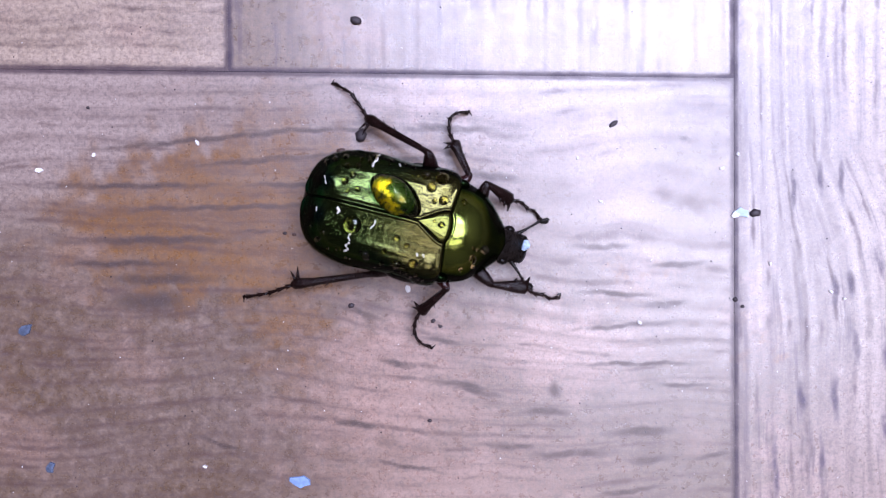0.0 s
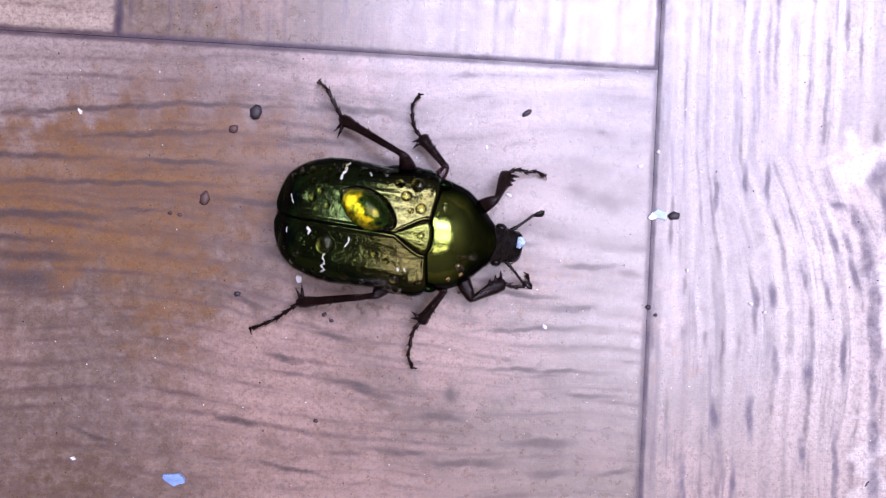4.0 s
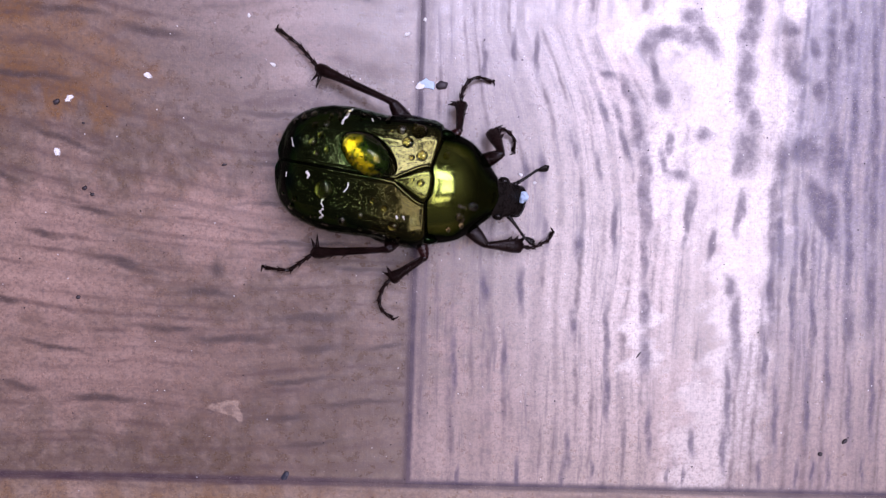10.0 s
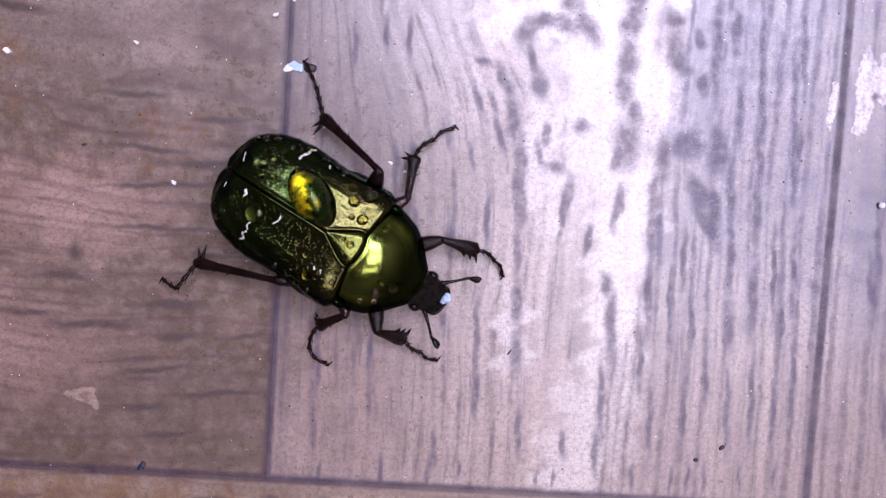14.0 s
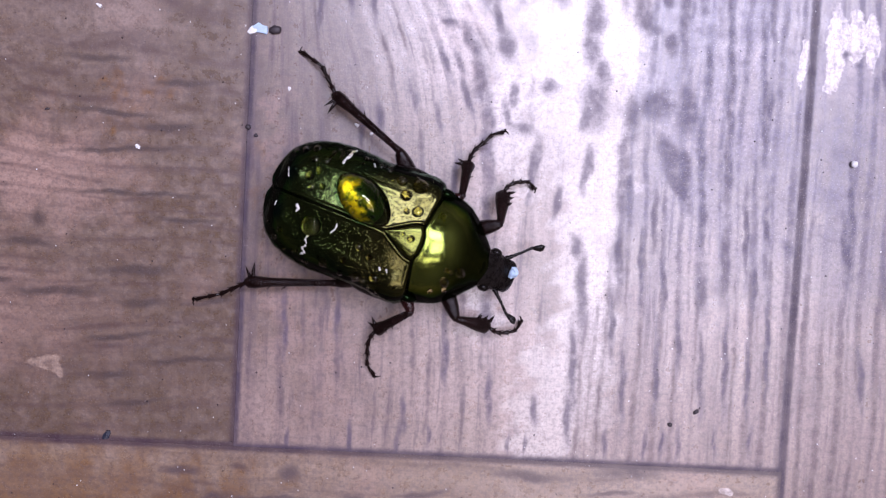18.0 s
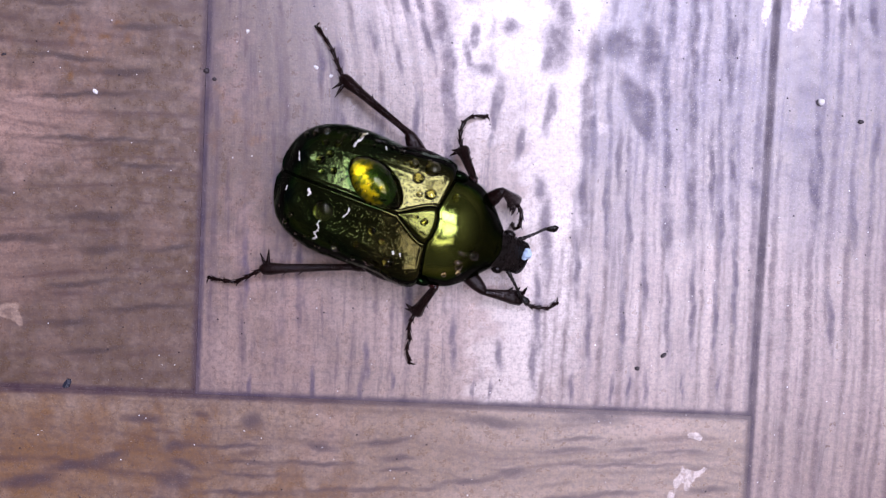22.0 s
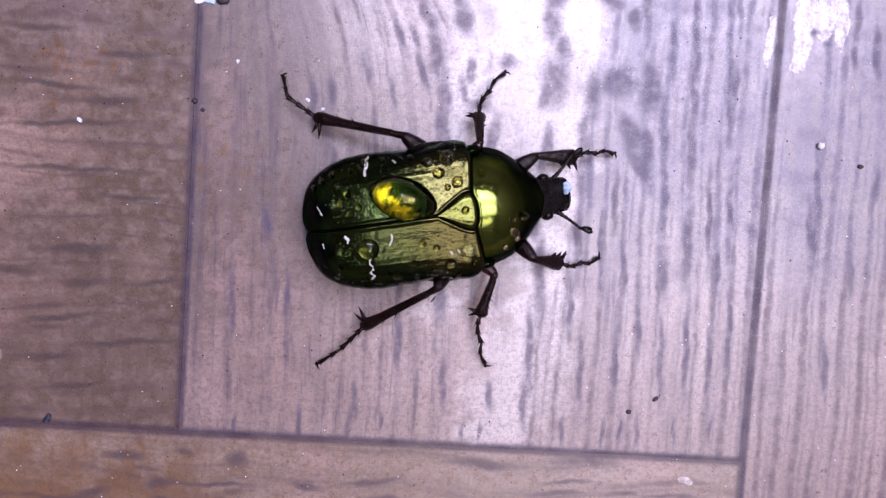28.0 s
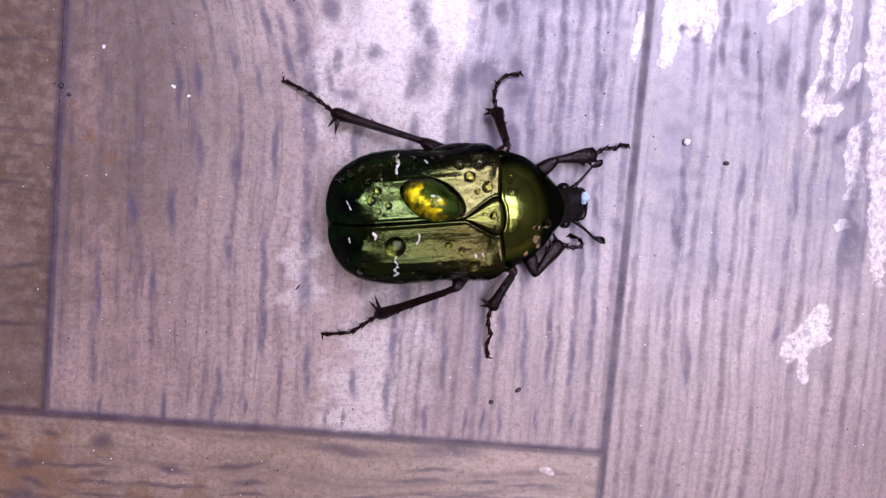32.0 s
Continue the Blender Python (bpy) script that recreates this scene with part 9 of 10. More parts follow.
    walk(legs["right middle"]["femur"], mm([
        (0,1.4,-1.85,2.3,0,-11.2,-41.8), (0.5,1.4,-1.85,2.3,0,-0.8,-68.3), (1,1.4,-1.85,2.3,0,-31.6,-46.9), (1.5,1.4,-1.85,2.3,0,-11,-42.3), (2,1.4,-1.85,2.3,0,-5.6,-53.3), (2.5,1.4,-1.85,2.3,0,-27.6,-33.1),
        (2.75,1.4,-1.85,2.3,0,-23.9,-27.5), (3,1.4,-1.85,2.3,0,-22.4,-30.4), (3.25,1.4,-1.85,2.3,0,-20.6,-31), (3.5,1.4,-1.85,2.3,0,-17.7,-30), (3.75,1.4,-1.85,2.3,0,-12.8,-28.5), (4,1.4,-1.85,2.3,0,-12.3,-31.5),
        (4.25,1.4,-1.85,2.3,0,-11.3,-34.7), (4.5,1.4,-1.85,2.3,0,-9.7,-38.1), (5,1.4,-1.85,2.3,0,-16.3,-31.2), (5.5,1.4,-1.85,2.3,0,-8.5,-44.5), (6,1.4,-1.85,2.3,0,-2.1,-67.6), (6.5,1.4,-1.85,2.3,0,-24.4,-38.4),
        (7,1.4,-1.85,2.3,0,-5.3,-53.6), (7.5,1.4,-1.85,2.3,0,-24.5,-48.9), (8,1.4,-1.85,2.3,0,-10.9,-44.5), (8.5,1.4,-1.85,2.3,0,-2.5,-62.9), (9,1.4,-1.85,2.3,0,-26.3,-41.6), (9.5,1.4,-1.85,2.3,0,-2.8,-60.4),
        (10,1.4,-1.85,2.3,0,-4.3,-62), (10.5,1.4,-1.85,2.3,0,-13.4,-39.3), (11,1.4,-1.85,2.3,0,-11.8,-42.5), (11.5,1.4,-1.85,2.3,0,-15.3,-38.7), (12,1.4,-1.85,2.3,0,-3,-62.1), (12.5,1.4,-1.85,2.3,0,-13.3,-41.5),
        (13,1.4,-1.85,2.3,0,-12.4,-46.2), (13.5,1.4,-1.85,2.3,0,-14.6,-42.8), (14,1.4,-1.85,2.3,0,-16.6,-39.6), (14.5,1.4,-1.85,2.3,0,-6.9,-50.2), (14.75,1.4,-1.85,2.3,0,-9.1,-44.9), (15,1.4,-1.85,2.3,0,-13.8,-38.4),
        (15.25,1.4,-1.85,2.3,0,-12.7,-40), (15.5,1.4,-1.85,2.3,0,-10.4,-42.5), (15.75,1.4,-1.85,2.3,0,-9.8,-40.6), (16,1.4,-1.85,2.3,0,-12.3,-36.9), (16.25,1.4,-1.85,2.3,0,-12,-38.4), (16.5,1.4,-1.85,2.3,0,-11.4,-38.8),
        (17,1.4,-1.85,2.3,0,-28.2,-45.4), (17.5,1.4,-1.85,2.3,0,-13.6,-39.5), (18,1.4,-1.85,2.3,0,-6.7,-50.4), (18.5,1.4,-1.85,2.3,0,-25.9,-36.4), (19,1.4,-1.85,2.3,0,-25.2,-30.5), (19.5,1.4,-1.85,2.3,0,-23.7,-36.4),
        (20,1.4,-1.85,2.3,0,-29.8,-36.2), (20.5,1.4,-1.85,2.3,0,-23.4,-37.3), (21,1.4,-1.85,2.3,0,-12.8,-40.7), (21.5,1.4,-1.85,2.3,0,-1.9,-65.6), (22,1.4,-1.85,2.3,0,-22.6,-32.6), (22.5,1.4,-1.85,2.3,0,-23.3,-35.6),
        (23,1.4,-1.85,2.3,0,-16.8,-38.6), (23.5,1.4,-1.85,2.3,0,-16.6,-38.4), (24,1.4,-1.85,2.3,0,-5.5,-52.9), (24.5,1.4,-1.85,2.3,0,-26.4,-37.9), (25,1.4,-1.85,2.3,0,-8.6,-47.6), (25.5,1.4,-1.85,2.3,0,-22.7,-39.6),
        (26,1.4,-1.85,2.3,0,-8,-47.9), (26.5,1.4,-1.85,2.3,0,-1.8,-70.4), (26.75,1.4,-1.85,2.3,0,-3.7,-65.7), (27,1.4,-1.85,2.3,0,-4.9,-57.1), (27.25,1.4,-1.85,2.3,0,-4.6,-57.6), (27.5,1.4,-1.85,2.3,0,-4.3,-59.7),
        (27.75,1.4,-1.85,2.3,0,-5.4,-57), (28,1.4,-1.85,2.3,0,-6.7,-50.1), (28.25,1.4,-1.85,2.3,0,-6.9,-49.6), (28.5,1.4,-1.85,2.3,0,-7,-49.4), (29,1.4,-1.85,2.3,0,-29.2,-46.6), (29.5,1.4,-1.85,2.3,0,-17.5,-35),
        (30,1.4,-1.85,2.3,0,-11.5,-37.1), (30.5,1.4,-1.85,2.3,0,-10.5,-37.3), (31,1.4,-1.85,2.3,0,-8.7,-42.7), (31.5,1.4,-1.85,2.3,0,-3.9,-68.9), (32,1.4,-1.85,2.3,0,-8.4,-40.5),
    ]))
    walk(legs["right middle"]["tibia"], mm([
        (0,4.03,-4.2,3,0,25.4,-122.5), (0.5,2.73,-5.19,2.35,0,16.6,-131.5), (0.75,3.11,-4.64,3.27,-5.6,31.3,-98.6), (1,3.49,-4.09,4.19,0,46.2,-59.8), (1.25,3.75,-4.16,3.59,-3.5,35.9,-92.7), (1.5,4.01,-4.23,2.99,0,25.6,-121.5),
        (2,3.54,-4.72,2.65,0,19.6,-126), (2.5,4.07,-3.59,3.97,0,43.1,-99.1), (2.75,4.32,-3.37,3.76,0,32.1,-105.1), (3,4.27,-3.53,3.67,0,31.2,-101.8), (3.25,4.29,-3.59,3.56,0,30.4,-106.7), (3.5,4.37,-3.57,3.39,0,25.8,-114.4),
        (3.75,4.48,-3.53,3.1,0,14.3,-119.1), (4,4.4,-3.69,3.07,0,14.3,-117.2), (4.25,4.3,-3.86,3.01,0,15.1,-121.7), (4.5,4.19,-4.04,2.91,0,13.2,-128.1), (5,4.35,-3.64,3.31,0,22.4,-109.5), (5.5,3.94,-4.34,2.83,0,17.2,-135.4),
        (6,2.77,-5.18,2.43,0,14.7,-144.8), (6.5,3.97,-3.89,3.79,0,43.9,-92.2), (7,3.53,-4.73,2.63,0,23.6,-136.4), (7.25,3.54,-4.53,3.22,-6.7,38.3,-101.9), (7.5,3.55,-4.32,3.8,0,53.3,-59), (7.75,3.74,-4.32,3.39,-3.9,42.4,-91.7),
        (8,3.92,-4.33,2.98,0,31.6,-119.1), (8.5,3.04,-5.05,2.46,0,15.5,-124), (9,3.81,-3.99,3.9,0,46.2,-79.6), (9.5,3.17,-4.98,2.48,0,14.8,-108.4), (10,3.09,-5.02,2.57,0,10.6,-136.5), (10.5,4.11,-4.07,3.13,0,23.2,-103.7),
        (11,4,-4.23,3.04,0,23.1,-100.3), (11.5,4.11,-4.02,3.25,0,33.4,-117.6), (12,3.08,-5.03,2.49,0,16.1,-133), (12.5,4.03,-4.17,3.13,0,32,-114.8), (13,3.83,-4.39,3.07,0,37.3,-91.2), (13.5,3.96,-4.22,3.21,0,40.9,-111.7),
        (14,4.06,-4.05,3.33,0,41.4,-124.9), (14.5,3.69,-4.6,2.73,0,27,-139.9), (14.75,3.92,-4.36,2.87,0,23.4,-136.3), (15,4.14,-4.02,3.16,0,29.6,-126.2), (15.25,4.09,-4.11,3.09,0,28.9,-125.4), (15.5,4.01,-4.24,2.95,0,23.8,-127.6),
        (15.75,4.09,-4.16,2.91,0,16.3,-125.6), (16,4.21,-3.96,3.07,0,19.5,-115.2), (16.25,4.16,-4.04,3.05,0,20.4,-115), (16.5,4.15,-4.06,3.01,0,19.3,-117.6), (17,3.63,-4.11,4,0,46.3,-66), (17.5,4.1,-4.08,3.15,0,30.2,-120.1),
        (18,3.68,-4.6,2.72,0,20.6,-129.5), (18.5,4.01,-3.77,3.87,0,43.6,-94.6), (19,4.21,-3.51,3.83,0,40.5,-111.6), (19.5,4.05,-3.81,3.74,0,43.9,-102.7), (20,3.92,-3.7,4.09,0,54.7,-104.9), (20.5,4.03,-3.85,3.73,0,48.7,-111.1),
        (21,4.06,-4.14,3.1,0,32.4,-135.6), (21.5,2.88,-5.13,2.42,0,16.6,-139.5), (22,4.2,-3.64,3.68,0,35.9,-104.6), (22.5,4.09,-3.78,3.72,0,38.8,-97.1), (23,4.09,-4,3.34,0,34.3,-107.1), (23.5,4.1,-3.99,3.33,0,34,-108.9),
        (24,3.56,-4.71,2.64,0,21.2,-110.2), (24.5,3.94,-3.83,3.9,0,46.5,-92.4), (25,3.8,-4.48,2.84,0,22.2,-99.7), (25.5,3.96,-3.97,3.69,0,38.2,-84.8), (26,3.79,-4.49,2.8,0,18.1,-101.7), (26.5,2.61,-5.24,2.41,0,9.4,-117),
        (26.75,2.88,-5.12,2.53,0,6.9,-117.5), (27,3.35,-4.86,2.61,0,10.2,-115.6), (27.25,3.32,-4.88,2.59,0,11.7,-115.8), (27.5,3.21,-4.95,2.57,0,10.6,-117.6), (27.75,3.35,-4.86,2.64,0,6.9,-118.7), (28,3.69,-4.59,2.72,0,10.1,-115.7),
        (28.25,3.71,-4.57,2.73,0,12.6,-117.4), (28.5,3.73,-4.56,2.74,0,12.8,-121), (28.75,3.64,-4.35,3.4,-4.7,28.1,-93.2), (29,3.56,-4.14,4.06,0,43.6,-60.9), (29.5,4.21,-3.82,3.38,0,28.8,-106), (30,4.21,-3.98,3.02,0,17.9,-120.8),
        (30.5,4.22,-3.99,2.96,0,16.2,-130.5), (31,4.02,-4.26,2.84,0,15.3,-140.3), (31.5,2.69,-5.2,2.55,0,8.4,-150.2), (32,4.11,-4.16,2.82,0,8.2,-123.2),
    ]))
    walk(legs["right middle"]["tarsus"], mm([
        (0,2.43,-6.72,1.58,0,17.2,-87), (0.5,0.64,-7.56,1.4,0,22.2,-106), (1,4.64,-6.06,1.8,0,16,-61.3), (1.5,2.46,-6.76,1.56,0,19.7,-87.5), (2,1.72,-7.24,1.54,0,18.1,-92), (2.5,3.69,-5.97,1.71,0,1.6,-97.2),
        (2.75,3.59,-6.07,2.01,0,-9.2,-97.2), (3,3.69,-6.3,1.96,0,-2.9,-95.1), (3.25,3.47,-6.31,1.89,0,3.6,-100.4), (3.5,3.14,-6.27,1.96,0,3.3,-106.5), (3.75,2.93,-6.32,2.29,0,-8.2,-107.2), (4,2.94,-6.53,2.25,0,4.9,-103.7),
        (4.25,2.62,-6.57,2.15,0,13.5,-103.1), (4.5,2.21,-6.57,2.15,0,14,-108.9), (5,3.33,-6.52,2.06,0,13.1,-76.1), (5.5,1.7,-6.56,1.86,0,15.2,-95.7), (6,0.16,-7.02,1.6,0,13,-119.7), (6.5,3.88,-6.26,1.5,0,19,-70.7),
        (7,1.34,-6.82,1.31,0,20.1,-95.4), (7.5,4.57,-6.01,1.15,0,15.3,-71.7), (8,2.56,-6.78,1.25,0,20.5,-75.3), (8.5,1.26,-7.69,1.58,0,15,-92.3), (9,4.23,-6.24,1.51,0,16.5,-73.6), (9.5,2.17,-8.01,1.63,0,17.4,-99.6),
        (10,0.74,-7.25,1.96,0,11.1,-107.9), (10.5,3.39,-7.01,1.83,0,13.3,-83.3), (11,3.46,-7.22,1.74,0,18.1,-83.4), (11.5,2.83,-6.46,1.43,0,18.8,-74.7), (12,0.92,-7.35,1.57,0,18.5,-105.9), (12.5,2.85,-6.71,1.38,0,15.1,-84.6),
        (13,3.78,-7.01,1.08,0,21.4,-77.7), (13.5,3.03,-6.53,1.05,0,18.2,-92.3), (14,2.64,-6.08,1.15,0,19.9,-80), (14.5,1.44,-6.49,1.23,0,20.3,-87.3), (14.75,1.73,-6.45,1.56,0,12.7,-88.2), (15,2.45,-6.34,1.53,0,16.4,-76.1),
        (15.25,2.42,-6.46,1.5,0,18.7,-80.4), (15.5,2.17,-6.64,1.62,0,16.3,-91.3), (15.75,2.25,-6.73,1.98,0,7.1,-95.5), (16,2.89,-6.78,1.97,0,10.9,-84.7), (16.25,2.85,-6.84,1.9,0,14.1,-89.8), (16.5,2.71,-6.82,1.92,0,15.5,-93.9),
        (17,4.56,-6.19,1.62,0,15.8,-68.4), (17.5,2.67,-6.55,1.49,0,20.1,-73.3), (18,1.71,-6.99,1.56,0,17.6,-88.1), (18.5,3.82,-6.15,1.59,0,17.5,-69.7), (19,3.28,-5.84,1.69,0,17.5,-83.7), (19.5,3.53,-6.13,1.46,0,15.3,-85.7),
        (20,3.43,-5.54,1.39,0,14.4,-78.1), (20.5,3.24,-5.88,1.25,0,20.3,-79.2), (21,2.07,-6.09,1.33,0,19.4,-85.7), (21.5,0.48,-7.18,1.48,0,12.7,-114.4), (22,3.52,-6.23,1.75,0,14.9,-80.7), (22.5,3.77,-6.33,1.66,0,16.3,-79.5),
        (23,3.29,-6.6,1.48,0,17.9,-76.3), (23.5,3.22,-6.58,1.48,0,15.1,-89.4), (24,2.5,-7.6,1.45,0,19.1,-71.2), (24.5,3.85,-6.1,1.51,0,14.6,-83.2), (25,3.29,-7.49,1.59,0,17,-80.4), (25.5,4.19,-6.55,1.65,0,14.6,-82.5),
        (26,3.15,-7.57,1.78,0,15.5,-87.6), (26.5,1.13,-8.14,1.87,0,18.3,-89.8), (26.75,1.37,-8.03,2.14,0,10.5,-95), (27,1.94,-7.79,2.02,0,12.8,-91.2), (27.25,1.92,-7.79,1.92,0,16.9,-88.1), (27.5,1.71,-7.82,1.96,0,15.9,-94.5),
        (27.75,1.77,-7.73,2.24,0,9,-97), (28,2.28,-7.52,2.14,0,8.1,-93.9), (28.25,2.23,-7.43,2.01,0,11.8,-95.6), (28.5,2.07,-7.32,2.01,0,12.2,-99.3), (29,4.72,-6.22,1.78,0,17,-53.9), (29.5,3.42,-6.6,1.79,0,18.3,-75.6),
        (30,2.61,-6.68,2,0,13.2,-95.4), (30.5,2.16,-6.4,2.04,0,13.5,-105), (31,1.56,-6.29,1.97,0,16,-123.3), (31.5,-0.14,-6.82,2.07,0,11.6,-126.6), (32,2.32,-6.9,2.35,0,10.7,-90.6),
    ]))
    walk(legs["right middle"]["tarsus_tip"], mm([
        (0,2.54,-8.82,0.93,0,21.7,-23.3), (0.5,0.08,-9.52,0.57,0,20.7,-57.2), (1,5.66,-7.92,1.2,0,21,-50.4), (1.5,2.55,-8.83,0.82,0,20.6,-36.6), (2,1.64,-9.33,0.86,0,22.1,-32.6), (2.5,3.42,-8.15,1.65,0,43.5,-31.5),
        (2.75,3.32,-8.22,2.36,0,44.9,-40.3), (3,3.5,-8.49,2.07,0,41.2,-59.3), (3.25,3.07,-8.47,1.75,0,37.2,-57), (3.5,2.52,-8.38,1.83,0,34.9,-52.4), (3.75,2.28,-8.4,2.6,0,34.5,-59.4), (4,2.42,-8.66,2.06,0,21.6,-76),
        (4.25,2.14,-8.65,1.64,0,17.6,-82.8), (4.5,1.52,-8.59,1.62,0,18.5,-82.6), (5,3.85,-8.6,1.56,0,20.9,-51.4), (5.5,1.49,-8.67,1.28,0,22,-50.3), (6,-0.9,-8.88,1.1,0,28.7,-38.3), (6.5,4.57,-8.22,0.78,0,23.6,-54.7),
        (7,1.14,-8.87,0.55,0,25.2,-47.3), (7.5,5.24,-8.02,0.57,0,33.3,-40.4), (8,3.08,-8.78,0.48,0,24.5,-19.1), (8.5,1.18,-9.81,1.01,0,26.7,-22.9), (9,4.82,-8.26,0.89,0,23,-63.6), (9.5,1.82,-10.08,0.98,0,24.4,-22.9),
        (10,0.07,-9.31,1.53,0,26.1,-43.5), (10.5,3.64,-9.14,1.33,0,23.2,-77.3), (11,3.7,-9.3,1.06,0,20.9,-37.1), (11.5,3.38,-8.47,0.72,0,24.8,-20.8), (12,0.35,-9.35,0.87,0,23.1,-35.2), (12.5,3.05,-8.83,0.8,0,25.9,-80.7),
        (12.75,3.63,-8.92,0.54,0.1,25.8,-47.1), (13,4.21,-9.01,0.27,0,25.6,-13.5), (13.5,2.95,-8.62,0.36,0,30.2,-21.3), (14,3,-8.11,0.4,0,27.1,-11.4), (14.5,1.53,-8.55,0.47,0,26.1,-24.6), (14.75,1.8,-8.6,1.07,0,22.8,-24.2),
        (15,2.95,-8.38,0.91,0,22.5,-36.6), (15.25,2.76,-8.52,0.79,0,23.2,-46.1), (15.5,2.12,-8.75,1,0,22.7,-53.1), (15.75,2.04,-8.91,1.71,0,18.7,-60.8), (16,3.09,-8.93,1.55,0,16,-74.1), (16.25,2.86,-8.97,1.36,0,17.4,-78.4),
        (16.5,2.57,-8.93,1.33,0,18.4,-82.3), (17,5.34,-8.16,1.02,0,21.7,-58), (17.5,3.26,-8.53,0.73,0,22.5,-56.9), (18,1.78,-9.08,0.89,0,24.2,-53.7), (18.5,4.54,-8.12,0.93,0,19.7,-57.8), (19,3.51,-7.92,1.02,0,22.2,-38.9),
        (19.5,3.69,-8.24,0.88,0,27.5,-4.3), (20,3.87,-7.62,0.85,0,29.2,7), (20.5,3.63,-7.91,0.49,0,22.6,30.4), (21,2.23,-8.16,0.6,0,23.9,22.5), (21.5,-0.41,-9.14,0.99,0,30.4,3.1), (21.75,1.73,-8.73,1.09,-1.7,25.8,-34.5),
        (22,3.87,-8.33,1.18,0,21.2,-70.6), (22.5,4.15,-8.41,1.04,0,20.1,-68.1), (23,3.79,-8.64,0.81,0,21,-64.6), (23.5,3.24,-8.71,0.91,0,23.3,-80.9), (24,3.17,-9.56,0.73,0,21.9,-59.3), (24.5,4.1,-8.22,0.95,0,24.6,-77.2),
        (25,3.64,-9.56,0.95,0,24.4,-45), (25.5,4.47,-8.66,1.1,0,20.7,-72.4), (26,3.24,-9.68,1.19,0,23.4,-43.8), (26.5,1.13,-10.23,1.18,0,18.8,-71.8), (26.75,1.18,-10.19,1.73,0,15.9,-65.8), (27,1.9,-9.93,1.54,0,18.2,-63.1),
        (27.25,1.99,-9.89,1.28,0,18.5,-76.2), (27.5,1.55,-9.93,1.36,0,17.8,-82.7), (27.75,1.51,-9.89,1.9,0,14.3,-86.6), (28,2.13,-9.69,1.83,0,20.5,-85.5), (28.25,2.02,-9.58,1.57,0,22.3,-90.9), (28.5,1.72,-9.44,1.54,0,22.7,-94.6),
        (29,5.96,-7.92,1.14,0,19.6,-42.2), (29.5,3.94,-8.62,1.1,0,20.4,-10.6), (30,2.41,-8.81,1.5,0,23.7,-1.9), (30.5,1.6,-8.47,1.52,0,21.7,-16.3), (31,0.4,-8.06,1.37,0,20.8,-37.1), (31.5,-1.43,-8.55,1.62,0,24.7,-76.7),
        (32,2.3,-9.06,1.94,0,20.8,-96.3),
    ]))
